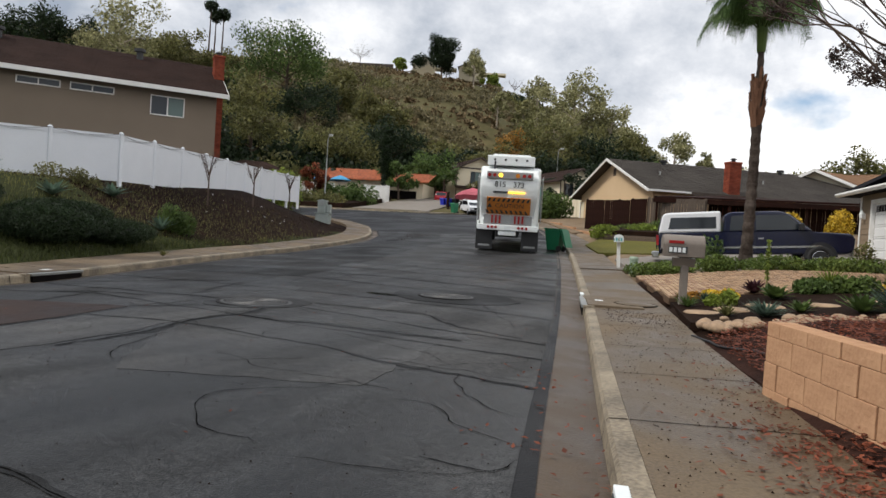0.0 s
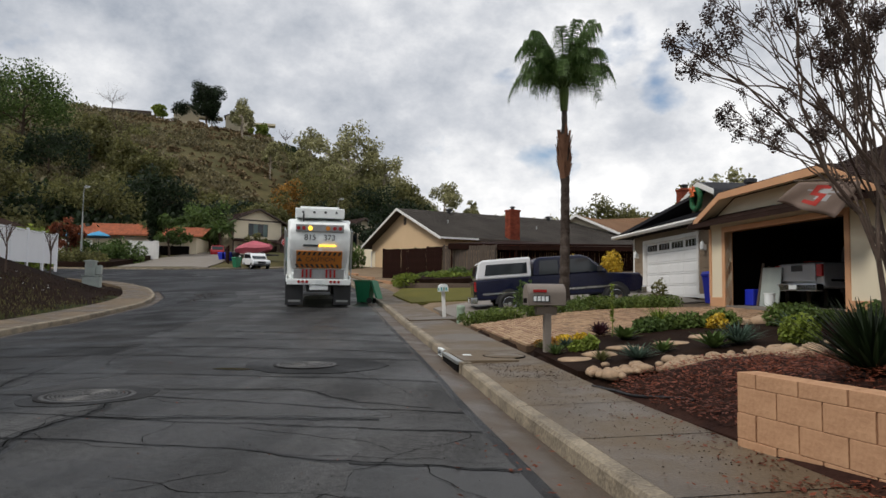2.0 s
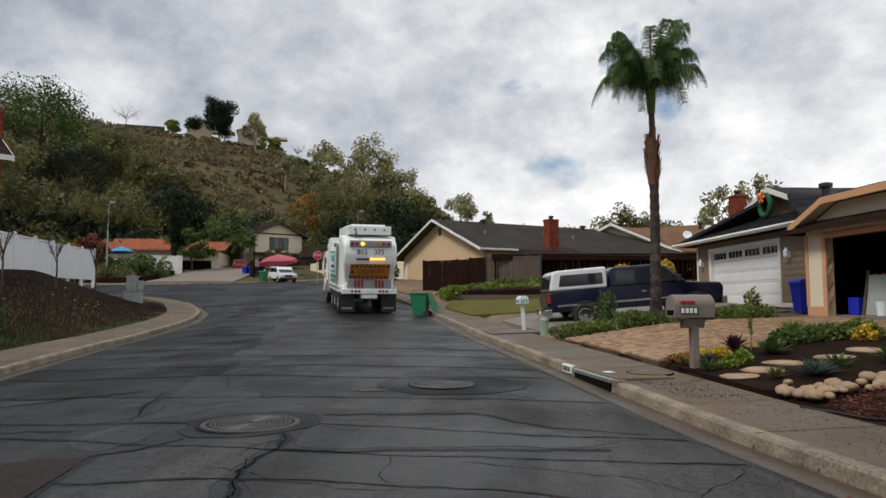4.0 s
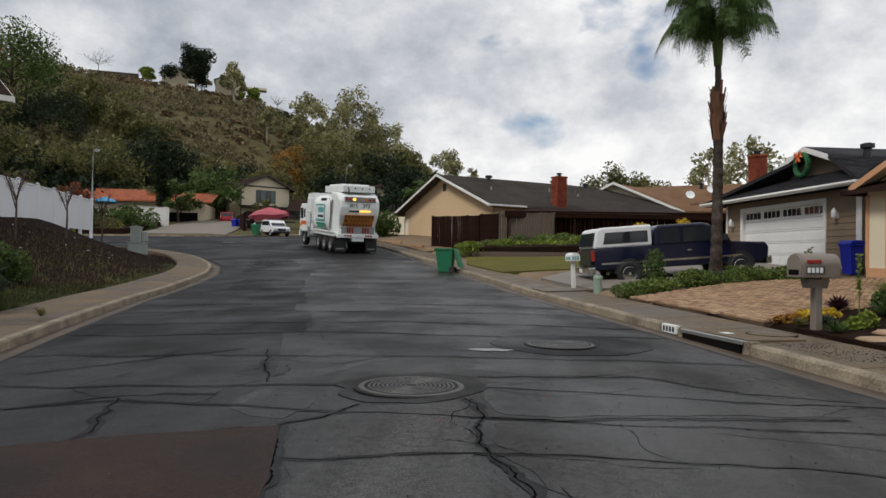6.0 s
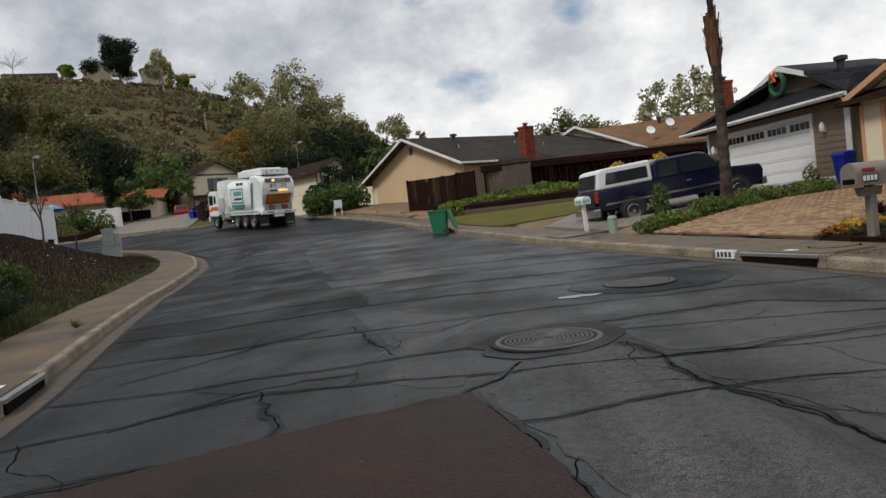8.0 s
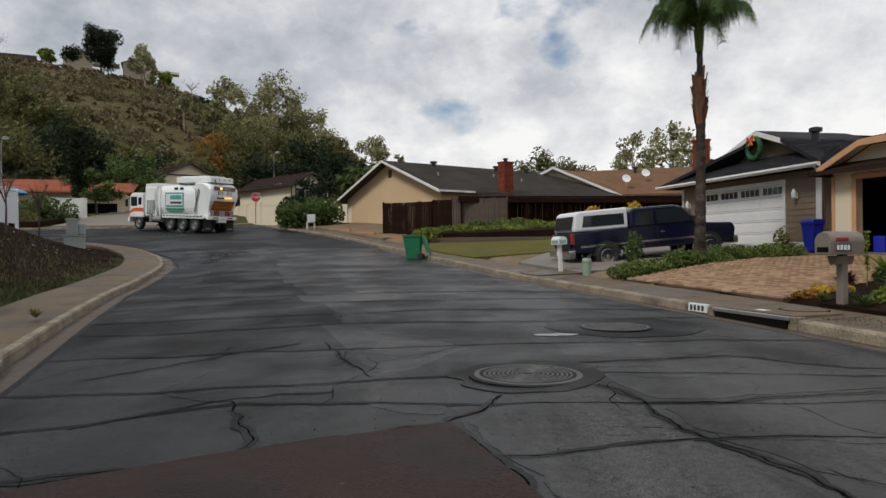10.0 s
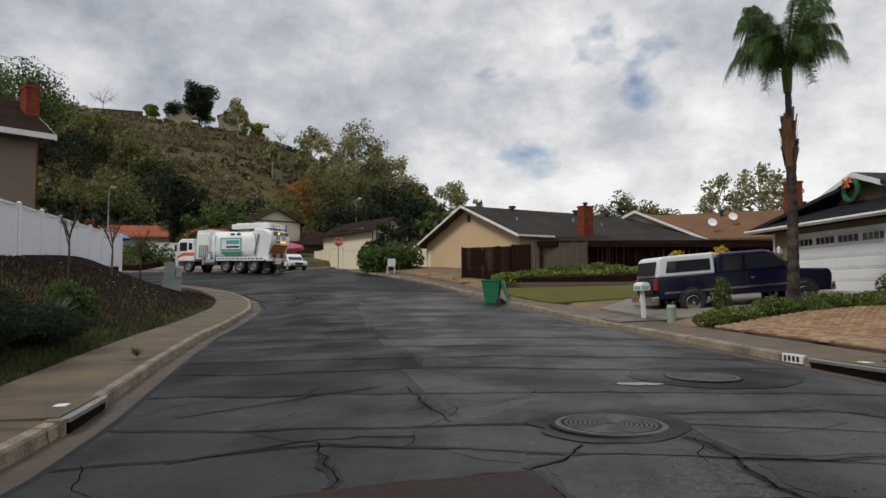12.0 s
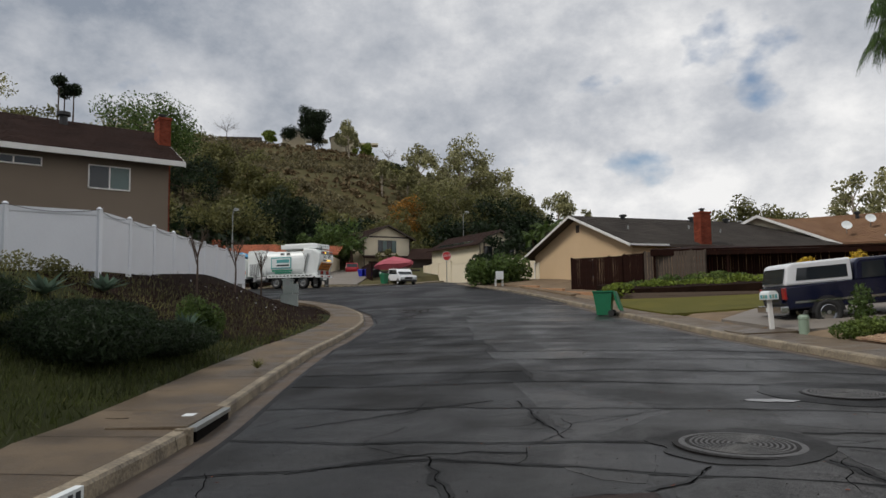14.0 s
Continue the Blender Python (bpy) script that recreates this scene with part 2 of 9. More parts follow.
PALM_HUSK = mat("brown_palm_husk", (0.22, 0.12, 0.075), (0.11, 0.055, 0.035), 3, 0.85, 0.7, fine=22, spread=0.7)
LEAF_PALM = leafy("palm_leaf", (0.075, 0.12, 0.035), (0.04, 0.075, 0.022))
LEAF_HEDGE = leafy("hedge_leaf", (0.10, 0.13, 0.03), (0.045, 0.075, 0.02))
LEAF_IVY = leafy("bright_shrub_leaf", (0.16, 0.19, 0.03), (0.075, 0.11, 0.02))
LEAF_DARK = leafy("dark_juniper_leaf", (0.034, 0.056, 0.022), (0.015, 0.027, 0.011), gain=0.75)
LEAF_GREEN = leafy("green_leaf", (0.08625, 0.1265, 0.0322), (0.0414, 0.069, 0.01955), gain=1.25)
LEAF_OAK = leafy("olive_leaf", (0.1365, 0.13, 0.0468), (0.05, 0.052, 0.02))
LEAF_EUC = leafy("eucalyptus_leaf", (0.2755, 0.261, 0.1305), (0.10, 0.10, 0.05))
LEAF_YELLOW = leafy("yellow_leaf", (0.42, 0.30, 0.03), (0.26, 0.17, 0.02))
LEAF_ORANGE = leafy("orange_autumn_leaf", (0.30, 0.15, 0.03), (0.16, 0.09, 0.02))
LEAF_RED = leafy("red_autumn_leaf", (0.22, 0.07, 0.03), (0.12, 0.035, 0.02), gain=1.1)
LEAF_BROWN = leafy("dry_seed_head", (0.0495, 0.033, 0.0275), (0.04, 0.028, 0.024))
LEAF_SAGE = leafy("sage_scrub_leaf", (0.162, 0.135, 0.07425), (0.06, 0.055, 0.028))
LEAF_AGAVE = leafy("agave_leaf", (0.1, 0.14, 0.105), (0.06, 0.1, 0.07), gain=1.1)
LEAF_PURPLE = leafy("dark_purple_leaf", (0.05, 0.018, 0.022), (0.025, 0.01, 0.012))
LEAF_FALLEN = leafy("fallen_red_leaf", (0.25, 0.075, 0.04), (0.1, 0.032, 0.019), gain=1.1)


# ---- mesh helpers ----
def part(name, bm, material, parent=None, label="", m=None, smooth=False):
    me = bpy.data.meshes.new(name)
    bmesh.ops.recalc_face_normals(bm, faces=bm.faces)
    bm.to_mesh(me)
    bm.free()
    me.materials.append(material)
    if smooth:
        me.polygons.foreach_set("use_smooth", [True] * len(me.polygons))
    ob = new(name, me)
    ob.parent = parent
    if m is not None:
        ob.matrix_basis = m
    if label:
        tagged(ob, label=label)
    return ob


def thing(name, m, label, category, group="", kind=""):
    ob = new(name)
    ob.empty_display_size = 0.2
    ob.matrix_basis = m
    return tagged(ob, label, category, group, kind)


def raw(name, verts, faces, material, parent=None, label="", m=None, smooth=False):
    me = bpy.data.meshes.new(name)
    me.from_pydata([tuple(v) for v in verts], [], faces)
    me.update()
    me.materials.append(material)
    if smooth:
        me.polygons.foreach_set("use_smooth", [True] * len(me.polygons))
    ob = new(name, me)
    ob.parent = parent
    if m is not None:
        ob.matrix_basis = m
    if label:
        tagged(ob, label=label)
    return ob


def box(x0, y0, z0, x1, y1, z1, bev=0.0, bm=None):
    own = bm or bmesh.new()
    r = bmesh.ops.create_cube(own, size=1, matrix=Matrix.LocRotScale(((x0 + x1) / 2, (y0 + y1) / 2, (z0 + z1) / 2), None, (abs(x1 - x0), abs(y1 - y0), abs(z1 - z0))))
    if bev:
        vs = set(r["verts"])
        bmesh.ops.bevel(own, geom=[e for e in own.edges if e.verts[0] in vs and e.verts[1] in vs], offset=bev, segments=2, affect="EDGES", profile=0.5)
    return own


def rod(p0, p1, r0, r1=None, n=10, bm=None):
    bm = bm or bmesh.new()
    p0, p1 = Vector(p0), Vector(p1)
    d = p1 - p0
    q = d.to_track_quat("Z", "Y").to_matrix().to_4x4()
    bmesh.ops.create_cone(bm, cap_ends=True, segments=n, radius1=r0, radius2=r0 if r1 is None else r1, depth=d.length, matrix=Matrix.Translation((p0 + p1) / 2) @ q)
    return bm


def tube(points, radii, n=8, bm=None):
    """A bent, tapered limb."""
    bm = bm or bmesh.new()
    pts = [Vector(p) for p in points]
    rings = []
    for i, p in enumerate(pts):
        d = pts[min(i + 1, len(pts) - 1)] - pts[max(i - 1, 0)]
        q = d.to_track_quat("Z", "Y")
        rings.append([bm.verts.new(p + q @ Vector((math.cos(a) * radii[i], math.sin(a) * radii[i], 0))) for a in [2 * math.pi * k / n for k in range(n)]])
    for a, b in zip(rings, rings[1:]):
        for k in range(n):
            bm.faces.new((a[k], a[(k + 1) % n], b[(k + 1) % n], b[k]))
    bm.faces.new(rings[0][::-1])
    bm.faces.new(rings[-1])
    return bm


def prism(poly, y0, y1, axis="y", bm=None, bev=0.0):
    """A flat outline pushed along an axis: for "y" the outline is (x, z), for "x" it is (y, z), for "z" it is (x, y)."""
    own = bm or bmesh.new()
    put = {"y": lambda a, b, t: (a, t, b), "x": lambda a, b, t: (t, a, b), "z": lambda a, b, t: (a, b, t)}[axis]
    A = [own.verts.new(put(a, b, y0)) for a, b in poly]
    B = [own.verts.new(put(a, b, y1)) for a, b in poly]
    n = len(poly)
    fs = [own.faces.new(A), own.faces.new(B[::-1])]
    for i in range(n):
        fs.append(own.faces.new((A[i], B[i], B[(i + 1) % n], A[(i + 1) % n])))
    if bev:
        vs = set(A + B)
        bmesh.ops.bevel(own, geom=[e for e in own.edges if e.verts[0] in vs and e.verts[1] in vs], offset=bev, segments=2, affect="EDGES", profile=0.5)
    return own


def lathe(profile, n=20, bm=None, at=(0, 0, 0)):
    """A turned shape from (radius, height) pairs."""
    bm = bm or bmesh.new()
    rings = [[bm.verts.new((at[0] + r * math.cos(2 * math.pi * k / n), at[1] + r * math.sin(2 * math.pi * k / n), at[2] + z)) for k in range(n)] for r, z in profile]
    for a, b in zip(rings, rings[1:]):
        for k in range(n):
            bm.faces.new((a[k], a[(k + 1) % n], b[(k + 1) % n], b[k]))
    bm.faces.new(rings[0][::-1])
    bm.faces.new(rings[-1])
    return bm


def leaves(centres, radii, count, size, rng, flat=0.75, droop=0.0, slim=0.5):
    """Vertices and faces of many small leaf blades scattered in ellipsoids."""
    centres, radii = np.asarray(centres, float), np.asarray(radii, float)
    if radii.ndim == 1:
        radii = np.stack([radii, radii, radii * flat], 1)
    w = radii.prod(1) ** (2 / 3)
    idx = rng.choice(len(centres), count, p=w / w.sum())
    d = rng.normal(size=(count, 3))
    d /= np.linalg.norm(d, axis=1)[:, None]
    r = rng.random(count) ** 0.45
    pos = centres[idx] + d * r[:, None] * radii[idx]
    a = rng.normal(size=(count, 3))
    a[:, 2] -= droop
    a /= np.linalg.norm(a, axis=1)[:, None]
    b = np.cross(a, rng.normal(size=(count, 3)))
    b /= np.linalg.norm(b, axis=1)[:, None] + 1e-9
    s = size * (0.6 + 0.8 * rng.random(count))[:, None]
    v = np.stack([pos - a * s, pos + b * s * slim, pos + a * s, pos - b * s * slim], 1).reshape(-1, 3)
    return v, [(4 * i, 4 * i + 1, 4 * i + 2, 4 * i + 3) for i in range(count)]


def text(body, size, m, material, parent, name, depth=0.003):
    cu = bpy.data.curves.new(name, "FONT")
    cu.body, cu.size, cu.extrude, cu.align_x, cu.align_y = body, size, depth, "CENTER", "CENTER"
    tmp = bpy.data.objects.new(name, cu)
    scene.collection.objects.link(tmp)
    me = bpy.data.meshes.new_from_object(tmp.evaluated_get(bpy.context.evaluated_depsgraph_get()))
    bpy.data.objects.remove(tmp)
    me.materials.clear()
    me.materials.append(material)
    ob = new(name, me)
    ob.parent, ob.matrix_basis = parent, m
    return ob


# ---- the lie of the land ----
RIGHT_KERB = [(18.5, -30), (9.3, 0), (8.15, 3.9), (7.42, 6.5), (6.35, 10.3), (5.7, 12.5), (4.35, 17), (3.3, 20.5), (1.25, 27), (-1.0, 33.5), (-4.0, 40.3), (-7.2, 46.2), (-9.6, 49.8), (-11.4, 52.6), (-12.6, 55.2), (-12.9, 58), (-12.2, 62), (-10.5, 67), (-4, 80)]
LEFT_KERB = [(4.0, -30), (-1.6, 0), (-2.7, 4), (-3.12, 6), (-3.8, 8.2), (-5.5, 13.2), (-7.0, 18), (-8.1, 22.6), (-9.3, 27), (-11.2, 31.5), (-14.2, 36), (-18.6, 39.8), (-26, 43), (-40, 46.5), (-75, 54)]
FAR_KERB = [(-75, 65), (-40, 59), (-30, 58.4), (-26.5, 59.5), (-24.5, 62), (-22, 68), (-16, 82)]


def rise(y):
    return float(np.interp(y, [8, 20, 29, 35, 40, 53, 60, 70, 90, 110], [0, 0.33, 0.76, 1.18, 1.6, 2.72, 3.0, 3.4, 4.8, 6.4]))


def kerb_x(line, y):
    return float(np.interp(y, [p[1] for p in line], [p[0] for p in line]))


def to_line(line, x, y):
    best = 1e9
    for (ax, ay), (bx, by) in zip(line, line[1:]):
        dx, dy = bx - ax, by - ay
        k = max(0.0, min(1.0, ((x - ax) * dx + (y - ay) * dy) / (dx * dx + dy * dy)))
        best = min(best, math.hypot(x - ax - k * dx, y - ay - k * dy))
    return best


def road_z(x, y):
    l, r = kerb_x(LEFT_KERB[:11], min(y, 36)), kerb_x(RIGHT_KERB[:14], min(y, 52))
    u = max(0.0, min(1.0, (x - l) / (r - l)))
    cross = float(np.interp(u, [0, 0.25, 0.55, 0.85, 1], [-0.21, -0.08, 0.0, 0.0, -0.03]))
    return rise(y) + cross * float(np.interp(y, [30, 45], [1, 0.3]))


CREST = [(-180, 1), (-60, 1.0), (-25, 1.5), (-10, 2.6), (0, 4.0), (5, 5.6), (10, 7.6), (15, 9.6), (19, 11.2), (22, 12.2), (26, 13.0), (35, 13.3), (45, 12.4), (58, 12.6), (75, 11), (110, 4), (180, 1)]
CREST_R = 270.0


def hill_z(x, y):
    r, a = math.hypot(x - 1.2, y - 1.2), math.degrees(math.atan2(-(x - 1.2), y - 1.2))
    top = 1.3 + CREST_R * math.tan(radians(float(np.interp(a, [c[0] for c in CREST], [c[1] for c in CREST]))))
    foot = float(np.interp(a, [-60, 0, 30, 50, 90], [110, 105, 98, 78, 70]))
    k = max(0.0, min(1.0, (r - foot) / (CREST_R - foot)))
    k = k * 0.75 + 0.25 * k * k * (3 - 2 * k)
    zb = 5.6
    z = zb + (top - zb) * k if r > foot else -9
    if r > foot:
        z += (noise.noise((x * 0.02, y * 0.02, 0)) * 5 + noise.noise((x * 0.06, y * 0.06, 3)) * 1.6) * min(1, k * 4) * min(1.0, (1.0 - k) * 5 + 0.15)
    if r > CREST_R:
        z = top - (r - CREST_R) * 0.12
    return z


def land_z(x, y):
    """Height of the open ground beside the street."""
    l, r = kerb_x(LEFT_KERB[:11], min(y, 36)), kerb_x(RIGHT_KERB[:14], min(y, 52))
    g = road_z(x, y)
    if x > r and y < 56:
        d = to_line(RIGHT_KERB, x, y)
        z = g + float(np.interp(d, [0, 1.6, 4.5, 10, 20, 60], [0.13, 0.16, float(np.interp(y, [19.2, 21], [0.48, 0.26])), float(np.interp(y, [19.2, 21], [0.66, 0.56])), 0.9, 1.6]))
    elif x < l or y > 36:
        dl, df = to_line(LEFT_KERB, x, y), to_line(FAR_KERB, x, y)
        inside = x < kerb_x(LEFT_KERB, y) if y < 36 else (y < float(np.interp(-x, [-p[0] for p in LEFT_KERB[10:]], [p[1] for p in LEFT_KERB[10:]])) and x < -14)
        if inside:
            z = g + float(np.interp(dl, [0, 1.5, 2.6, 7.0, 9, 14], [0.13, 0.16, 0.35, 2.25, 2.4, 2.6])) * float(np.interp(y, [28, 40], [1, 0.55]))
        else:
            z = g + (0.12 if df > 1.0 else 0.05)
            z += float(np.interp(y, [62, 90], [0, 1.2]))
    else:
        z = g
    return max(z, hill_z(x, y))


def on_road(x, y):
    if y < 36:
        return kerb_x(LEFT_KERB, y) < x < kerb_x(RIGHT_KERB, y)
    near = float(np.interp(-x, [-p[0] for p in LEFT_KERB[10:]], [p[1] for p in LEFT_KERB[10:]])) if x < -14.2 else 0
    far = float(np.interp(x, [-75, -40, -30, -26.5, -24.5, -22, -16], [65, 59, 58.4, 59.5, 62, 68, 82])) if x < -16 else 82
    return y > near and y < far and x < kerb_x(RIGHT_KERB, y) and y < 80


def build_ground():
    xs = sorted(set([round(v, 2) for v in np.concatenate([np.arange(-420, -60, 9.0), np.arange(-60, -24, 1.6), np.arange(-24, 24, 0.7), np.arange(24, 60, 2.0), np.arange(60, 420, 12.0)])] + [-2500, -1200, -700, 700, 1200, 2500]))
    ys = sorted(set([round(v, 2) for v in np.concatenate([np.arange(-40, -4, 3.0), np.arange(-4, 46, 0.7), np.arange(46, 110, 2.0), np.arange(110, 330, 7.0)])] + [-2500, -1200, -500, -200, -100, 420, 700, 1200, 2500]))
    V, F, kind = [], [], []
    for y in ys:
        for x in xs:
            z = land_z(x, y)
            if on_road(x, y) or to_line(RIGHT_KERB, x, y) < 1.15 or to_line(LEFT_KERB, x, y) < 0.9 or to_line(FAR_KERB, x, y) < 1.2:
                z = min(z, road_z(x, y)) - 0.35
            elif to_line(LEFT_KERB, x, y) < 1.62 or to_line(RIGHT_KERB, x, y) < 1.4:
                z = min(z, road_z(x, y) + 0.1)
            elif y < 46 and abs(x) < 24:
                z += 0.03 * noise.noise((x * 1.3, y * 1.3, 0))
            V.append((x, y, z))
    nx = len(xs)
    for j in range(len(ys) - 1):
        for i in range(nx - 1):
            F.append((j * nx + i, j * nx + i + 1, (j + 1) * nx + i + 1, (j + 1) * nx + i))
    ob = raw("ground", V, F, HILL, smooth=True)
    me = ob.data
    for m_ in (SOIL, GRASS, LAWN, BARE):
        me.materials.append(m_)
    for p in me.polygons:
        x, y, _ = p.center
        k = 0
        if -6 < y < 62 and abs(x) < 60:
            l = kerb_x(LEFT_KERB, y) if y < 54 else -99
            if x < l + 1:
                d = to_line(LEFT_KERB, x, y)
                wob = 1.2 * noise.noise((x * 0.5, y * 0.5, 5))
                k = 2 if (d < float(np.interp(y, [13, 19], [3.2, 1.9])) + 0.6 * wob or y < 12.5 - 0.4 * x * 0.5 + wob) and y < 30 else 1
                if x < -26:
                    k = 2
            else:
                k = 1 if y < 16 else 4
        p.material_index = k
    return tagged(ob, "sloping earth and grass ground rising to a scrubby hill", "ground", kind="structure")


def ribbon(line, offsets, name, material, label, category, step=0.6, upto=None, start=0, z_of=None):
    """A kerb-like strip that follows a line: offsets are (distance to its right, height over the gutter) pairs."""
    pts = []
    for (ax, ay), (bx, by) in zip(line, line[1:]):
        n = max(1, int(math.hypot(bx - ax, by - ay) / step))
        pts += [(ax + (bx - ax) * k / n, ay + (by - ay) * k / n) for k in range(n)]
    pts.append(line[-1])
    P = np.array(pts)
    for _ in range(6):
        P[1:-1] = 0.25 * P[:-2] + 0.5 * P[1:-1] + 0.25 * P[2:]
    T = np.gradient(P, axis=0)
    T /= np.linalg.norm(T, axis=1)[:, None]
    R = np.stack([T[:, 1], -T[:, 0]], 1)
    V, F = [], []
    m = len(offsets)
    for p, r in zip(P, R):
        g = road_z(p[0], p[1])
        for o, h in offsets:
            V.append((p[0] + r[0] * o, p[1] + r[1] * o, g + h))
    for i in range(len(P) - 1):
        for k in range(m - 1):
            a = i * m + k
            F.append((a, a + 1, a + m + 1, a + m))
    return tagged(raw(name, V, F, material), label, category, kind="structure")


def build_road():
    V, F = [], []
    rows = []
    ys = list(np.arange(-30, 36, 0.8))
    for y in ys:
        l, r = kerb_x(LEFT_KERB, y) + 0.4, kerb_x(RIGHT_KERB, y) - 0.4
        rows.append([(l + (r - l) * k / 16, y) for k in range(17)])
    for row in rows:
        for x, y in row:
            V.append((x, y, road_z(x, y)))
    for j in range(len(rows) - 1):
        for i in range(16):
            a = j * 17 + i
            F.append((a, a + 1, a + 18, a + 17))
    tagged(raw("road", V, F, ASPHALT, smooth=True), "wet dark cracked asphalt street with patches", "road", kind="structure")
    V, F = [], []
    xs, yy = np.arange(-75, 6, 1.0), np.arange(35.2, 82, 1.0)
    keep = {}
    for j, y in enumerate(yy):
        for i, x in enumerate(xs):
            keep[i, j] = len(V)
            V.append((x, y, road_z(x, y) - 0.004))
    for j in range(len(yy) - 1):
        for i in range(len(xs) - 1):
            if on_road(xs[i] + 0.5, yy[j] + 0.5) or (on_road(xs[i] + 1.2, yy[j] + 0.5) or on_road(xs[i] - 0.3, yy[j] + 0.5) or on_road(xs[i] + 0.5, yy[j] + 1.2) or on_road(xs[i] + 0.5, yy[j] - 0.2)):
                F.append((keep[i, j], keep[i + 1, j], keep[i + 1, j + 1], keep[i, j + 1]))
    tagged(raw("road_junction", V, F, ASPHALT, smooth=True), "wet asphalt where the street meets a cross street", "road", kind="structure")


build_ground()
build_road()
ribbon(RIGHT_KERB, [(-0.48, 0.006), (-0.06, -0.025), (0.0, -0.02)], "gutter_right", GUTTER, "brown stained concrete gutter along the kerb", "gutter")
ribbon(RIGHT_KERB, [(0.0, -0.03), (0.012, 0.10), (0.035, 0.13), (0.16, 0.135), (0.16, -0.1)], "kerb_right", KERB, "worn pale concrete kerb", "kerb")
ribbon(RIGHT_KERB, [(0.163, 0.05), (0.163, 0.135), (1.34, 0.165), (1.34, -0.1)], "sidewalk_right", CONCRETE, "damp concrete sidewalk strewn with leaves", "sidewalk")
ribbon(LEFT_KERB, [(0.48, 0.006), (0.06, -0.025), (0.0, -0.02)], "gutter_left", GUTTER, "brown stained concrete gutter along the kerb", "gutter")
ribbon(LEFT_KERB, [(0.0, -0.03), (-0.012, 0.10), (-0.035, 0.13), (-0.16, 0.135), (-0.16, -0.1)], "kerb_left", KERB, "worn pale concrete kerb", "kerb")
ribbon(LEFT_KERB, [(-0.163, 0.05), (-0.163, 0.135), (-1.5, 0.165), (-1.5, -0.1)], "sidewalk_left", CONCRETE, "damp concrete sidewalk beside a planted bank", "sidewalk")
ribbon(FAR_KERB, [(0.0, -0.03), (-0.012, 0.10), (-0.035, 0.13), (-0.16, 0.135), (-1.3, 0.16), (-1.3, -0.2)], "kerb_far", KERB, "pale concrete kerb across the junction", "kerb")


# ---- building pieces ----
def slab(pts, thick, bm=None):
    """A roof or deck plane with thickness, from its upper outline."""
    bm = bm or bmesh.new()
    A = [bm.verts.new(p) for p in pts]
    B = [bm.verts.new((p[0], p[1], p[2] - thick)) for p in pts]
    n = len(pts)
    bm.faces.new(A)
    bm.faces.new(B[::-1])
    for i in range(n):
        bm.faces.new((A[i], B[i], B[(i + 1) % n], A[(i + 1) % n]))
    return bm


def shingle_rows(el, er, rr, rl, row, tab, rng, lift=0.02):
    """Lapped rows of tabs over the plane eave-left, eave-right, ridge-right, ridge-left."""
    el, er, rr, rl = (np.array(p, float) for p in (el, er, rr, rl))
    n = np.cross(er - el, rl - el)
    n /= np.linalg.norm(n)
    if n[2] < 0:
        n = -n
    rows = max(2, int(np.linalg.norm((rl + rr) / 2 - (el + er) / 2) / row))
    V, F = [], []
    for k in range(rows):
        a, b = k / rows, min(1.0, (k + 1.12) / rows)
        l0, r0 = el + (rl - el) * a, er + (rr - er) * a
        l1, r1 = el + (rl - el) * b, er + (rr - er) * b
        cols = max(1, int(np.linalg.norm(r0 - l0) / tab))
        cuts = [0.0] + [(c + 0.35 * (rng.random() - 0.5) + 0.5 * (k % 2) * (c < cols - 1)) / cols for c in range(1, cols)] + [1.0]
        for u, w in zip(cuts, cuts[1:]):
            h = lift * (0.8 + 0.5 * rng.random())
            q = [l0 + (r0 - l0) * u + n * h, l0 + (r0 - l0) * w + n * h, l1 + (r1 - l1) * w + n * 0.006, l1 + (r1 - l1) * u + n * 0.006, l0 + (r0 - l0) * u, l0 + (r0 - l0) * w]
            i = len(V)
            V += q
            F += [(i, i + 1, i + 2, i + 3), (i + 4, i + 5, i + 1, i)]
    return V, F


RNG = np.random.default_rng(4)


def roof_plane(house, el, er, rr, rl, material, row=0.2, tab=0.45, thick=0.12, name="roof", edge=None):
    deck = part(name, slab([el, er, rr, rl], thick), edge or material, house)
    V, F = shingle_rows(el, er, rr, rl, row, tab, RNG)
    ob = raw("shingles", V, F, material, deck)
    tagged(ob, kind="stuff")
    return deck


def window(house, x0, z0, x1, z1, y, lights=2, frame_m=None, pane_m=None, deep=0.09):
    """A framed window set in a wall that faces -y."""
    f = frame_m or TRIM_WHITE
    w = bmesh.new()
    t = 0.055
    for a in ((x0, z0, x1, z0 + t), (x0, z1 - t, x1, z1), (x0, z0, x0 + t, z1), (x1 - t, z0, x1, z1)):
        box(a[0], y - 0.04, a[1], a[2], y + deep, a[3], 0, w)
    for k in range(1, lights):
        xm = x0 + (x1 - x0) * k / lights
        box(xm - 0.03, y - 0.03, z0, xm + 0.03, y + deep, z1, 0, w)
    fr = part("window", w, f, house)
    for k in range(lights):
        xa, xb = x0 + (x1 - x0) * k / lights, x0 + (x1 - x0) * (k + 1) / lights
        part("pane", box(xa + 0.03, y + 0.0, z0 + 0.04, xb - 0.03, y + 0.012, z1 - 0.04), pane_m[k] if pane_m else GLASS, fr)
    return fr


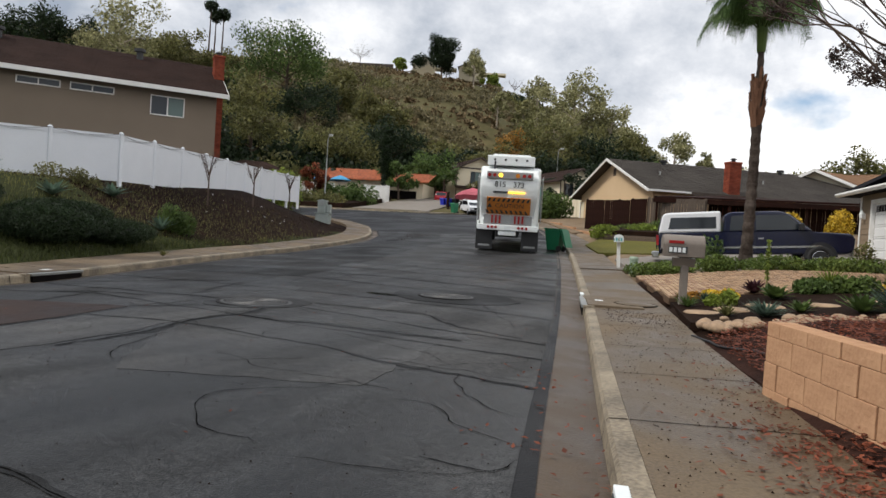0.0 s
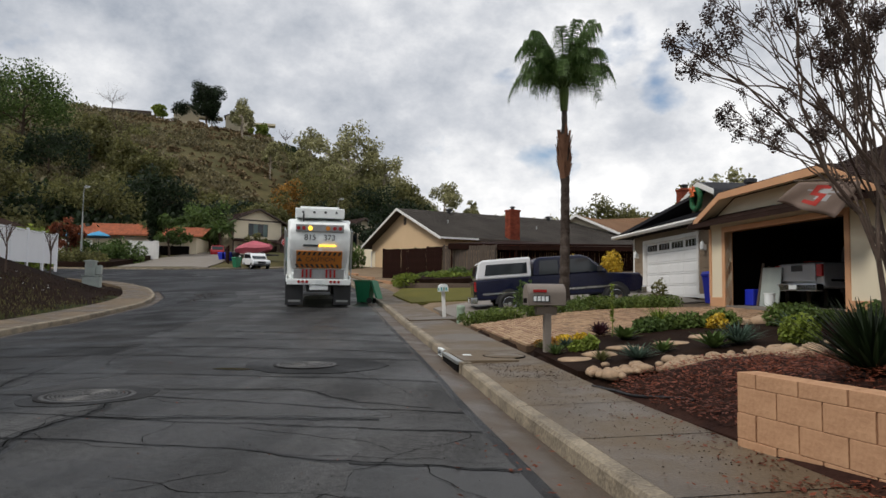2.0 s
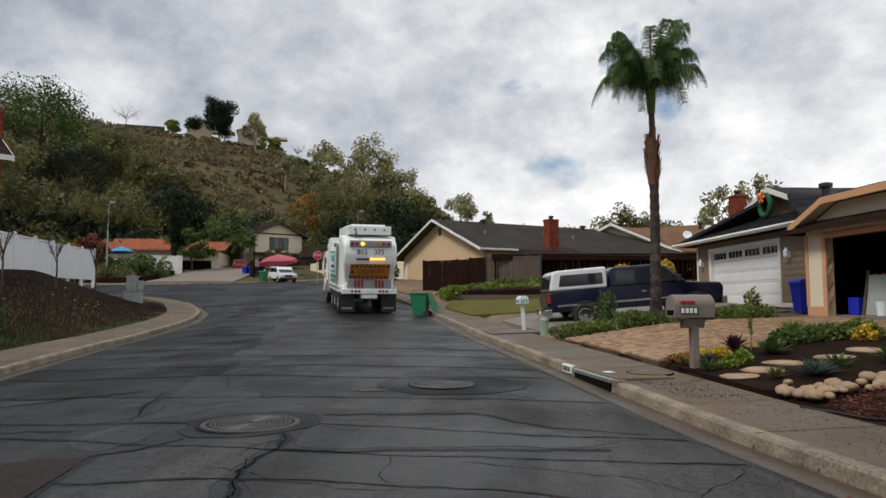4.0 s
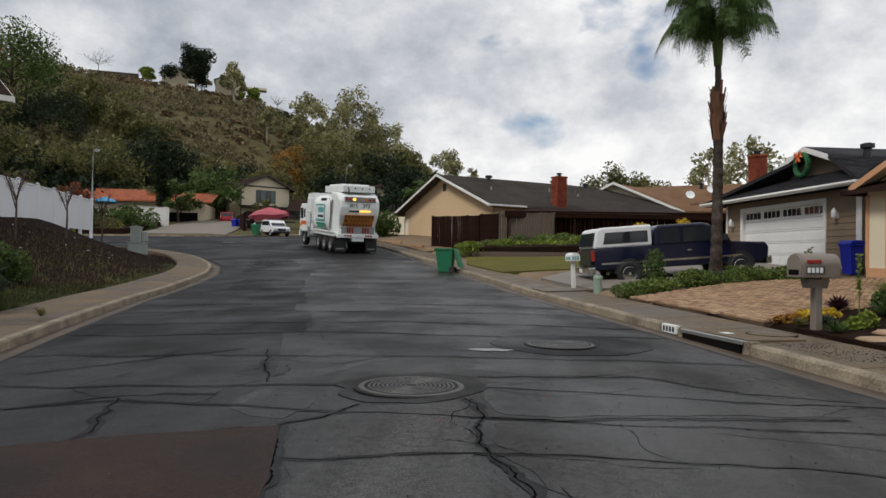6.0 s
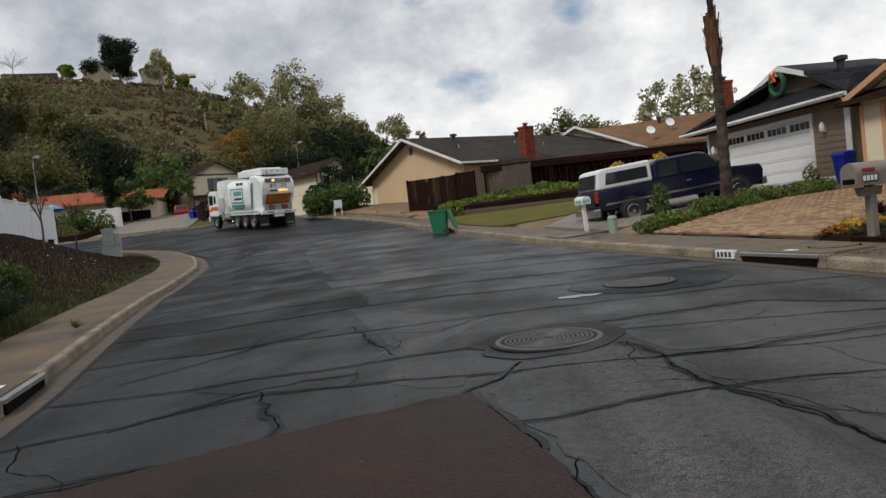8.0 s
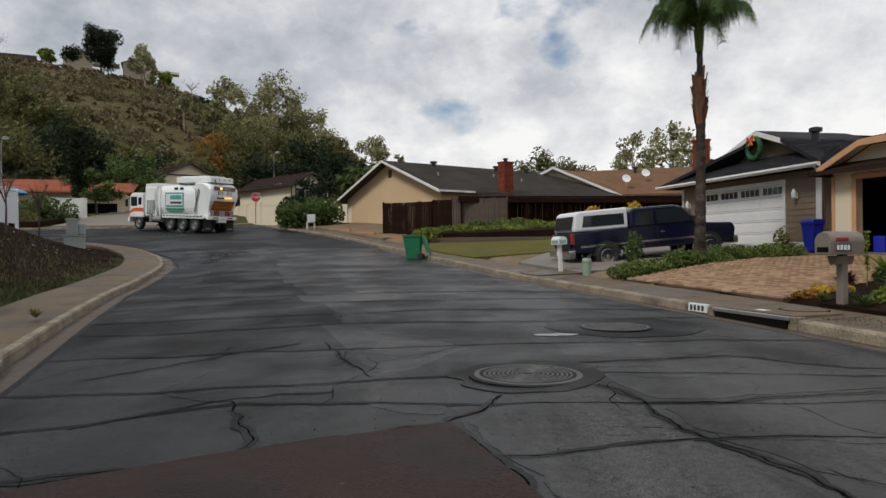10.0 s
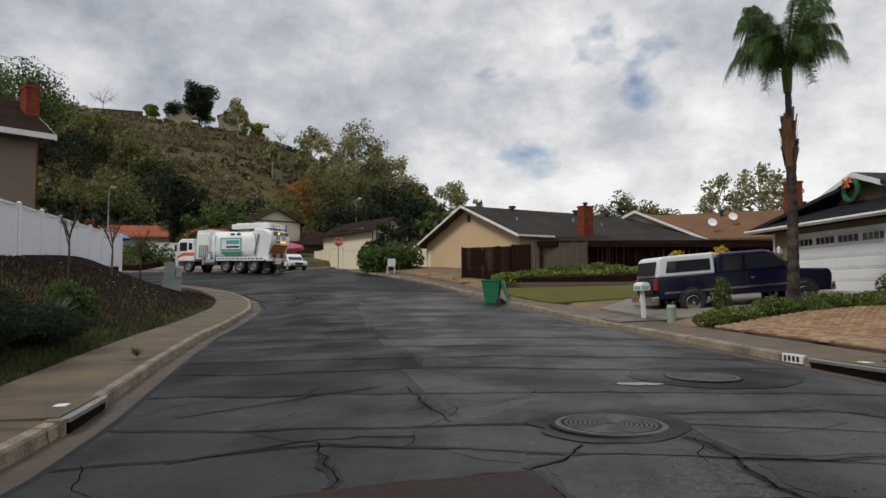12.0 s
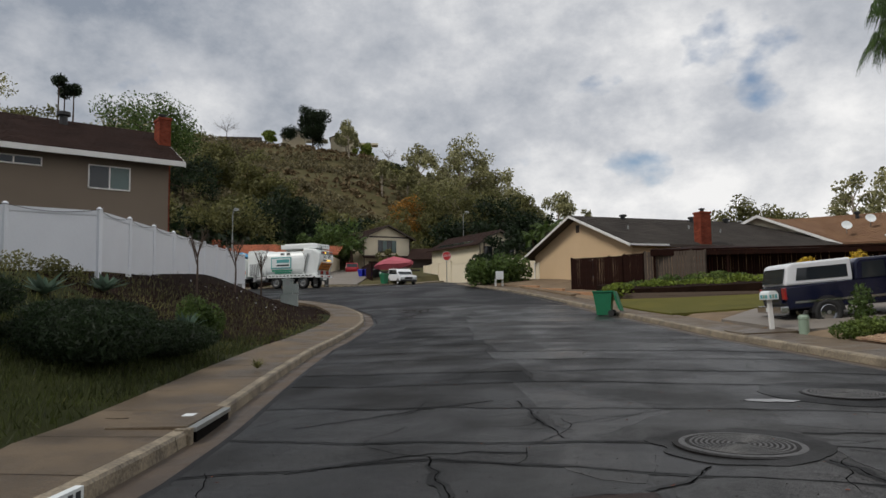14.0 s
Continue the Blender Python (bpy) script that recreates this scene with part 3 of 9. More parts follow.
def brick_stack(house, x0, y0, z0, x1, y1, z1, name="chimney", row=0.075, cap=True):
    core = part(name, box(x0 + 0.012, y0 + 0.012, z0, x1 - 0.012, y1 - 0.012, z1), mat_mortar(), house, "red brick chimney")
    bm = bmesh.new()
    V, F = [], []
    k, z = 0, z0
    while z < z1 - 0.02:
        for side in range(4):
            a0, a1 = (x0, x1) if side % 2 == 0 else (y0, y1)
            n = max(2, round((a1 - a0) / 0.21))
            off = 0.5 * (k % 2)
            for c in range(-1, n + 1):
                u, w = max(a0, a0 + (c + off) * (a1 - a0) / n + 0.005), min(a1, a0 + (c + 1 + off) * (a1 - a0) / n - 0.005)
                if w - u < 0.03:
                    continue
                za, zb = z, min(z1, z + row - 0.01)
                if side == 0:
                    q = [(u, y0, za), (w, y0, za), (w, y0, zb), (u, y0, zb)]
                elif side == 2:
                    q = [(u, y1, za), (w, y1, za), (w, y1, zb), (u, y1, zb)]
                elif side == 1:
                    q = [(x1, u, za), (x1, w, za), (x1, w, zb), (x1, u, zb)]
                else:
                    q = [(x0, u, za), (x0, w, za), (x0, w, zb), (x0, u, zb)]
                i = len(V)
                V += q
                F.append((i, i + 1, i + 2, i + 3))
        z += row
        k += 1
    tagged(raw("brickwork", V, F, BRICK, core), kind="stuff")
    if cap:
        part("cap", box(x0 - 0.04, y0 - 0.04, z1 - 0.12, x1 + 0.04, y1 + 0.04, z1, 0.015), BRICK, core)
        part("flue", lathe([(0.13, 0), (0.13, 0.16), (0.2, 0.17), (0.2, 0.22), (0.05, 0.27)], 14, at=((x0 + x1) / 2, (y0 + y1) / 2, z1)), PLASTIC_BLACK, core)
    return core


_MORTAR = []


def mat_mortar():
    if not _MORTAR:
        _MORTAR.append(mat("brick_mortar", (0.18, 0.075, 0.055), (0.12, 0.048, 0.036), 2, 0.9, 0.3))
    return _MORTAR[0]


def roof_vent(house, x, y, z, r=0.17, h=0.42):
    return part("roof_vent", lathe([(r * 0.8, -0.15), (r * 0.8, h * 0.55), (r * 1.35, h * 0.6), (r * 1.35, h * 0.92), (r * 0.7, h)], 16, at=(x, y, z)), PLASTIC_BLACK, house)


def gutter(house, x0, x1, y, z):
    g = prism([(y, z), (y + 0.12, z), (y + 0.12, z - 0.02), (y + 0.14, z - 0.13), (y + 0.03, z - 0.13), (y - 0.02, z - 0.06)], x0, x1, "x")
    return part("gutter", g, TRIM_WHITE, house)


# ---- house with the open garage ----
GARAGE = pose(12.62, 19.15, 0.98, 0, 0, -74.6) @ Matrix.Scale(0.89, 4)


def garage_house():
    h = thing("house", GARAGE, "cream stucco house with peach trim and an open garage", "house")
    jl, jr, top = -0.12, 4.95, 2.24
    part("front_wall", box(-0.98, 0, -0.3, jl, 0.2, 2.6), STUCCO_CREAM, h)
    part("front_wall", box(jr, 0, -0.3, 6.4, 0.2, 2.6), STUCCO_CREAM, h)
    part("front_wall", box(6.402, 0.35, -0.3, 17, 0.55, 2.6), STUCCO_CREAM, h)
    part("front_wall", box(6.2, 0.202, -0.3, 6.4, 0.36, 2.6), STUCCO_CREAM, h)
    part("gable_wall", prism([(-0.98, 2.603), (jl, 2.603), (jl, top), (jr, top), (jr, 2.603), (6.4, 2.603), (4.85, 3.28), (0.42, 3.22)], 0.004, 0.196), STUCCO_CREAM, h)
    part("side_wall", box(-0.98, 0.204, -0.3, -0.78, 11, 2.6), STUCCO_CREAM, h)
    # the garage inside: near-black walls and ceiling, its shade put into the colour
    part("garage_floor", box(-0.77, 0.0, -0.25, 6.2, 7.0, -0.004), CONCRETE_DRIVE, h)
    part("garage_back_wall", box(-0.77, 6.8, 0, 6.2, 6.98, 2.55), SHADE_BLACK, h)
    part("garage_side_wall", box(6.05, 0.37, 0, 6.19, 6.79, 2.55), SHADE_BLACK, h)
    part("garage_ceiling", box(-0.77, 0.21, 2.45, 6.2, 6.99, 2.58), SHADE_BLACK, h)
    part("garage_side_wall", box(-0.77, 0.21, 0, -0.7, 6.79, 2.45), SHADE_BLACK, h)
    for a in ((jl - 0.16, -0.035, -0.05, jl, 0.24, top + 0.16), (jr, -0.035, -0.05, jr + 0.16, 0.24, top + 0.16), (jl + 0.002, -0.035, top, jr - 0.002, 0.24, top + 0.16)):
        part("door_trim", box(*a, 0.012), TRIM_PEACH, h)
    part("base_trim", box(-1.0, -0.03, -0.05, jl - 0.165, 0.0, 0.24, 0.01), TRIM_PEACH, h)
    part("base_trim", box(jr + 0.165, -0.03, -0.05, 6.42, 0.0, 0.24, 0.01), TRIM_PEACH, h)
    part("corner_trim", box(-1.02, -0.035, 0.242, -0.9, 0.0, 2.4, 0.01), TRIM_PEACH, h)
    # low front gable with a clipped, nearly level top
    y0 = -0.45
    line = [(-1.15, 2.68), (0.4, 3.38), (4.9, 3.44), (6.55, 2.66)]
    for (ax, az), (bx, bz) in ((line[0], line[1]), (line[1], line[2]), (line[3], line[2])):
        roof_plane(h, (ax, y0, az), (ax, 2.4, az), (bx, 2.4, bz), (bx, y0, bz), SHINGLE_BROWN, 0.16, 0.3)
    for (ax, az), (bx, bz) in zip(line, line[1:]):
        part("fascia", prism([(ax, az - 0.015), (bx, bz - 0.015), (bx, bz - 0.21), (ax, az - 0.21)], y0 - 0.045, y0 - 0.005), TRIM_PEACH, h)
        part("soffit", prism([(ax, az - 0.1), (bx, bz - 0.1), (bx, bz - 0.13), (ax, az - 0.13)], y0, -0.002), STUCCO_CREAM, h)
    # main roof
    roof_plane(h, (-1.5, -0.5, 2.55), (17.5, -0.5, 2.55), (13, 6.2, 5.55), (0.6, 6.2, 5.55), SHINGLE_BROWN, 0.16, 0.3)
    roof_plane(h, (-1.5, 13, 2.55), (-1.5, -0.5, 2.55), (0.6, 6.2, 5.55), (0.6, 6.3, 5.55), SHINGLE_BROWN, 0.16, 0.3)
    roof_plane(h, (17.5, 13, 2.55), (-1.5, 13, 2.55), (0.6, 6.3, 5.55), (13, 6.3, 5.55), SHINGLE_BROWN, 0.3, 0.8)
    part("fascia", box(9.5, -0.56, 2.3, 17.5, -0.515, 2.55), TRIM_PEACH, h)
    window(h, 9.2, 0.9, 11.0, 2.1, 0.35, 2)
    part("window_surround", box(9.0, 0.325, 0.7, 11.2, 0.345, 0.83), TRIM_PEACH, h)
    # number plate on the gable, as bars
    for k in range(4):
        part("number", box(2.05 + k * 0.17, -0.03, 2.52, 2.16 + k * 0.17, 0.0, 2.74), INK, h)
    return h


garage_house()


def hang_flag():
    """A cloth on a slanting pole over the garage, in three rigid waves."""
    f = thing("flag", GARAGE @ pose(0.55, 0.2, 0.06), "faded brown flag with a red and grey emblem on a pole", "flag")
    part("pole", rod((6.2, -0.9, 2.72), (4.1, -1.25, 2.98), 0.018), WOOD_GREY, f)
    nx, nz = 14, 8
    V, F = [], []
    tl, tr, br, bl = np.array((4.25, -1.23, 2.93)), np.array((5.95, -0.98, 2.7)), np.array((5.3, -1.2, 1.98)), np.array((3.6, -1.35, 2.55))

    def cloth(u, v, off=0.0):
        p = (tl * (1 - u) + tr * u) * (1 - v) + (bl * (1 - u) + br * u) * v
        return p + np.array((0, -1, 0)) * (0.05 * math.sin(u * 9 + v * 3) * (0.3 + v) + off)
    for j in range(nz + 1):
        for i in range(nx + 1):
            V.append(cloth(i / nx, j / nz))
    for j in range(nz):
        for i in range(nx):
            a = j * (nx + 1) + i
            F.append((a, a + 1, a + nx + 2, a + nx + 1))
    cl = raw("cloth", V, F, FLAG, f, smooth=True)
    md = cl.modifiers.new("thick", "SOLIDIFY")
    md.thickness = 0.004

    def mark(rects, m_, off):
        V, F = [], []
        for u0, v0, u1, v1 in rects:
            for i in range(6):
                for j in range(3):
                    q = [(u0 + (u1 - u0) * (i + a) / 6, v0 + (v1 - v0) * (j + b) / 3) for a, b in ((0, 0), (1, 0), (1, 1), (0, 1))]
                    k = len(V)
                    V.extend(cloth(u, v, off) for u, v in q)
                    F.append((k, k + 1, k + 2, k + 3))
        raw("emblem", V, F, m_, cl)
    mark([(0.28, 0.3, 0.8, 0.36), (0.5, 0.2, 0.66, 0.62), (0.66, 0.42, 0.74, 0.62)], FLAG_GREY, 0.007)
    mark([(0.36, 0.12, 0.62, 0.24), (0.36, 0.24, 0.46, 0.46), (0.36, 0.4, 0.66, 0.5), (0.56, 0.5, 0.66, 0.74), (0.34, 0.68, 0.66, 0.8)], FLAG_RED, 0.011)


hang_flag()


# ---- house with the white garage door ----
def siding_wall(house, x0, x1, y, z0, z1, pitch=0.2):
    w = part("wall", box(x0, y + 0.02, z0, x1, y + 0.2, z1), SIDING, house)
    z = z0
    while z < z1 - 0.02:
        b = min(z1, z + pitch)
        part("board", prism([(y - 0.022, z), (y + 0.019, z), (y + 0.019, b), (y - 0.004, b)], x0 + 0.001, x1 - 0.001, "x"), SIDING, w)
        z += pitch
    return w


def panel_door(house, x0, x1, y, h):
    d = part("garage_door", box(x0, y, 0, x1, y + 0.05, h), PAINT_DOOR, house, "white sectional garage door with small windows")
    rows, cols = 5, 4
    for r in range(rows):
        for c in range(cols):
            xa, xb = x0 + (x1 - x0) * c / cols + 0.1, x0 + (x1 - x0) * (c + 1) / cols - 0.1
            za, zb = h * r / rows + 0.07, h * (r + 1) / rows - 0.07
            if r == rows - 1:
                f = part("window", box(xa - 0.03, y - 0.012, za + 0.01, xb + 0.03, y - 0.001, zb + 0.02), TRIM_WHITE, d)
                for k in range(4):
                    w = (xb - xa + 0.02) / 4
                    part("pane", box(xa + 0.005 + w * k, y - 0.016, za + 0.035, xa - 0.03 + w * (k + 1), y - 0.013, zb - 0.005), GLASS, f)
            else:
                part("panel", box(xa, y - 0.014, za, xb, y - 0.001, zb, 0.006), PAINT_DOOR, d)
        if r:
            part("joint", box(x0, y - 0.003, h * r / rows - 0.006, x1, y - 0.0005, h * r / rows + 0.006), STEEL, d)
    return d


def white_door_house():
    h = thing("house", pose(11.9, 28.7, 1.15, 0, 0, -78.5), "tan sided house with a white garage door and charcoal roof", "house")
    siding_wall(h, -1.0, 0.08, 0, -0.2, 2.45)
    siding_wall(h, 5.17, 6.7, 0, -0.2, 2.45)
    siding_wall(h, 0.08, 5.17, 0, 2.16, 2.45, 0.15)
    part("side_wall", box(6.5, 0.21, -0.2, 6.7, 9, 2.45), SIDING, h)
    part("side_wall", box(-1.0, 0.21, -0.2, -0.8, 9, 2.45), SIDING, h)
    panel_door(h, 0.2, 5.05, 0.09, 2.1)
    for a in ((0.06, -0.045, -0.02, 0.2, 0.085, 2.24), (5.05, -0.045, -0.02, 5.19, 0.085, 2.24), (0.2, -0.045, 2.1, 5.05, 0.085, 2.24), (6.58, -0.05, 0.1, 6.74, -0.024, 2.4), (-1.03, -0.05, -0.2, -0.9, -0.024, 2.4), (5.195, -0.05, -0.02, 6.74, -0.024, 0.12)):
        part("trim", box(*a, 0.008), TRIM_WHITE, h)
    # lower roof to the foot of the small gable, then the gable and the ridge behind it
    e0, e1, ez = -2.2, 7.3, 2.58
    roof_plane(h, (e0, -0.5, ez), (e1, -0.5, ez), (e1 - 2.4, 2.4, 3.55), (e0 + 0.6, 2.4, 3.55), SHINGLE_DARK, 0.15, 0.3)
    roof_plane(h, (e1, -0.5, ez), (e1, 12, ez), (1.35, 12, 4.5), (1.35, 2.4, 4.5), SHINGLE_DARK, 0.15, 0.3)
    roof_plane(h, (e0, 12, ez), (e0, -0.5, ez), (1.35, 2.4, 4.5), (1.35, 12, 4.5), SHINGLE_DARK, 0.15, 0.3)
    part("gable_wall", prism([(-1.6, 3.3), (4.3, 3.3), (1.35, 4.38)], 2.2, 2.35), SIDING, h)
    part("gable_roof", slab([(-2.0, 1.75, 3.38), (1.35, 1.75, 4.56), (1.35, 6, 4.56), (-2.0, 6, 3.38)], 0.08), SHINGLE_DARK, h)
    part("gable_roof", slab([(1.35, 1.75, 4.56), (4.7, 1.75, 3.38), (4.7, 6, 3.38), (1.35, 6, 4.56)], 0.08), SHINGLE_DARK, h)
    for a, b in (((-2.0, 3.38), (1.35, 4.56)), ((4.7, 3.38), (1.35, 4.56))):
        part("rake_board", prism([(a[0], a[1] - 0.01), (b[0], b[1] - 0.01), (b[0], b[1] - 0.2), (a[0], a[1] - 0.2)], 1.69, 1.74), TRIM_WHITE, h)
    gutter(h, e0, e1, -0.62, ez)
    part("downpipe", tube([(7.05, -0.5, 2.45), (6.9, -0.2, 2.3), (6.82, -0.08, 2.2), (6.82, -0.08, 0.0)], [0.04] * 4, 8), TRIM_WHITE, h)
    # porch recess to the right with a dark door
    for x in (-0.45, 5.75):
        lamp = part("wall_lamp", box(x - 0.05, -0.1, 1.55, x + 0.05, -0.03, 1.75, 0.01), TRIM_WHITE, h)
        part("lantern", lathe([(0.03, 0), (0.075, 0.04), (0.085, 0.2), (0.05, 0.27), (0.015, 0.33)], 8, at=(x, -0.16, 1.55)), SIGN_WHITE, lamp)
    brick_stack(h, -7.8, 4.75, 0, -7.1, 5.35, 5.64)
    roof_vent(h, 3.2, 2.9, 4.0)
    return h


white_door_house()


def wreath():
    w = thing("wreath", pose(11.9, 28.7, 1.15, 0, 0, -78.5), "green wreath with an orange bow hung on a gable", "wreath")
    ring = bmesh.new()
    pts = [(1.35 + 0.38 * math.cos(a), 1.66, 3.85 + 0.4 * math.sin(a)) for a in np.linspace(0, 2 * math.pi, 25)]
    tube(pts, [0.1] * 25, 8, ring)
    part("ring", ring, mat("wreath_green", (0.012, 0.13, 0.045), (0.008, 0.08, 0.03), 8, 0.7, 1.0, fine=40), w)
    rng = np.random.default_rng(2)
    V, F = leaves(pts, [0.13] * 25, 700, 0.035, rng, 1.0)
    raw("needles", V, F, LEAF_GREEN, w)
    bow = bmesh.new()
    for sx in (-1, 1):
        tube([(1.35, 1.52, 4.2), (1.35 + sx * 0.16, 1.48, 4.3), (1.35 + sx * 0.2, 1.5, 4.16), (1.35, 1.52, 4.17)], [0.03, 0.06, 0.06, 0.03], 6, bow)
        tube([(1.35, 1.52, 4.18), (1.35 + sx * 0.1, 1.5, 3.95)], [0.03, 0.05], 6, bow)
    part("bow", bow, ORANGE, w)


wreath()


# ---- beige gabled house, its fences and patio ----
def gable_house():
    h = thing("house", pose(-5.55, 54.4, 2.2, 0, 0, -54.1), "beige stucco gabled house with a grey shingle roof", "house")
    W, ez, pz, dep = 12.0, 2.72, 5.15, 20.5
    part("gable_wall", prism([(-0.6, -0.4), (W, -0.4), (W, ez), (W / 2 - 0.25, pz - 0.1), (-0.6, ez)], 0, 0.2), STUCCO_BEIGE, h)
    part("side_wall", box(W - 0.2, 0.204, -0.4, W, dep, ez), STUCCO_BEIGE, h)
    part("side_wall", box(-0.6, 0.204, -0.4, -0.4, dep, ez), STUCCO_BEIGE, h)
    part("back_wall", box(-0.6, dep, -0.4, W, dep + 0.2, ez), STUCCO_BEIGE, h)
    c = W / 2 - 0.2
    roof_plane(h, (W + 0.8, -0.7, ez - 0.15), (W + 0.8, dep + 1, ez - 0.15), (c, dep - 5, pz), (c, -0.7, pz), SHINGLE_GREY, 0.22, 0.5, 0.14)
    roof_plane(h, (-1.4, dep + 1, ez - 0.15), (-1.4, -0.7, ez - 0.15), (c, -0.7, pz), (c, dep - 5, pz), SHINGLE_GREY, 0.4, 1.0, 0.14)
    roof_plane(h, (W + 0.8, dep + 1, ez - 0.15), (-1.4, dep + 1, ez - 0.15), (c, dep - 5, pz), (c, dep - 5.1, pz), SHINGLE_GREY, 0.3, 0.8, 0.14)
    for a, b in (((-1.4, ez - 0.15), (c, pz)), ((W + 0.8, ez - 0.15), (c, pz))):
        part("rake_board", prism([(a[0], a[1] + 0.01), (b[0], b[1] + 0.01), (b[0], b[1] - 0.16), (a[0], a[1] - 0.16)], -0.76, -0.705), TRIM_WHITE, h)
    part("fascia", box(W + 0.81, -0.7, ez - 0.26, W + 0.85, 2.2, ez - 0.14), TRIM_WHITE, h)
    part("fascia", box(W + 0.81, 2.21, ez - 0.33, W + 0.84, dep + 1, ez - 0.14), TRIM_BROWN, h)
    window(h, 6.1, 0.7, 7.9, 1.9, -0.03, 2)
    part("gable_vent", box(c - 0.22, -0.03, 3.95, c + 0.22, 0.0, 4.5, 0.01), TRIM_BROWN, h)
    part("downpipe", rod((-0.55, -0.08, 2.2), (-0.55, -0.08, -0.3), 0.05), TRIM_WHITE, h)
    part("corner_siding", box(-0.62, -0.03, -0.4, 0.1, 0.0, 2.2), STUCCO_CREAM, h)
    brick_stack(h, W + 0.03, 4.85, 0, W + 0.7, 5.65, 4.75)
    for x, y in ((c + 0.5, 3.5), (c + 0.7, 9.5), (c + 0.5, 13)):
        roof_vent(h, x, y, pz - 0.25, 0.2)
    for x, y in ((9.2, 1.8), (8.6, 7.4), (9.4, 9.5)):
        part("vent_pipe", rod((x, y, pz - 0.4 * (x - c) - 0.1), (x, y, pz - 0.4 * (x - c) + 0.35), 0.05), STEEL, h)
    return h


gable_house()


def board_fence(a, b, z0, z1, material, label, board=0.14, rail=True, group=""):
    """A fence of upright boards from a to b, boards as parts."""
    d = Vector((b[0] - a[0], b[1] - a[1], 0))
    f = thing("fence", pose(a[0], a[1], z0, 0, 0, math.degrees(math.atan2(d.y, d.x))), label, "fence", group)
    n = max(2, int(d.length / board))
    rng = random.Random(int(abs(a[0] * 100)) + 3)
    mesh = None
    for k in range(n):
        x = d.length * k / n
        if mesh is None:
            ob = part("board", box(0, 0, 0, d.length / n - 0.012, 0.022, z1 - z0), material, f)
            mesh = ob.data
        else:
            ob = new("board", mesh)
            ob.parent = f
        ob.matrix_basis = pose(x, 0.006 * rng.random(), -0.03 * rng.random(), 0, rng.uniform(-0.4, 0.4), 0)
    for z in (0.3, (z1 - z0) - 0.3):
        part("rail", box(0, 0.032, z, d.length, 0.075, z + 0.09), material, f)
    for k in range(int(d.length / 2.4) + 2):
        x = min(d.length, k * 2.4)
        part("post", box(x - 0.05, 0.08, -0.2, x + 0.05, 0.18, z1 - z0 + 0.05), material, f)
    return f


board_fence((-2.1, 42.0), (0.9, 40.7), 1.75, 3.85, WOOD_DARK, "dark stained board fence beside the beige house")
board_fence((0.95, 40.65), (2.0, 39.9), 1.75, 3.9, WOOD_DARK, "dark stained return of the board fence")
board_fence((2.1, 39.85), (5.2, 39.5), 1.8, 3.95, WOOD_GREY, "weathered grey board gate with a top rail")
board_fence((5.3, 41.0), (18.5, 43.2), 1.9, 3.95, WOOD_DARK, "dark board fence under the patio cover")


def patio():
    p = thing("patio_cover", pose(0, 0, 0), "long dark wooden patio cover beside the house", "patio cover")
    part("roof", slab([(2.4, 39.6, 4.06), (17.5, 41.8, 4.12), (19.0, 53.5, 4.75), (6.0, 46.6, 4.7)], 0.1), WOOD_DARK, p)
    part("beam", prism([(2.4, 39.5), (17.5, 41.7), (17.5, 41.85), (2.4, 39.65)], 3.7, 3.96, "z"), WOOD_DARK, p)
    for x, y in ((2.6, 39.7), (6.4, 40.2), (10.2, 40.8), (14, 41.3), (17.3, 41.8)):
        part("post", box(x - 0.06, y - 0.06, 1.6, x + 0.06, y + 0.06, 3.72), WOOD_DARK, p)


patio()


# ---- tan-roofed house behind ----
def tan_house():
    h = thing("house", pose(8.3, 59.0, 2.9, 0, 0, -18), "cream gabled house with a tan shingle roof", "house")
    part("gable_wall", prism([(0, -1), (8, -1), (8, 2.6), (3.0, 4.75), (0, 3.4)], 0, 0.2), STUCCO_CREAM, h)
    part("wall", box(7.8, 0.204, -1, 22, 0.4, 2.6), STUCCO_CREAM, h)
    roof_plane(h, (8.6, -0.6, 2.35), (24, -0.6, 2.35), (22, 5.5, 5.0), (3.0, 5.5, 5.0), SHINGLE_TAN, 0.3, 0.8)
    roof_plane(h, (8.6, -0.5, 2.32), (3.0, -0.5, 4.85), (3.0, 6, 5.0), (8.6, 6, 4.3), SHINGLE_TAN, 0.3, 0.8)
    roof_plane(h, (-0.8, 8, 3.0), (-0.8, -0.5, 3.0), (3.0, -0.5, 4.85), (3.0, 8, 4.9), SHINGLE_TAN, 0.3, 0.8)
    for a, b in (((-0.8, 3.0), (3.0, 4.86)), ((8.6, 2.33), (3.0, 4.86))):
        part("rake_board", prism([(a[0], a[1]), (b[0], b[1]), (b[0], b[1] - 0.22), (a[0], a[1] - 0.22)], -0.66, -0.6), TRIM_WHITE, h)
    brick_stack(h, 15.2, 1.2, 1, 15.9, 1.8, 4.9)
    roof_vent(h, 9.5, 4.5, 4.7)
    for x, y in ((8.9, 0.6), (10.4, 2.2)):
        d = part("satellite_dish", lathe([(0.0, -0.06), (0.2, -0.04), (0.34, 0.03), (0.36, 0.05), (0.1, -0.02)], 18), SIGN_WHITE, h, m=pose(x, y - 0.2, 3.5 + y * 0.35, 62, 0, 20))
        part("mast", rod((0, 0, -0.05), (0, -0.5, -0.35), 0.02), STEEL, d)
    return h


tan_house()


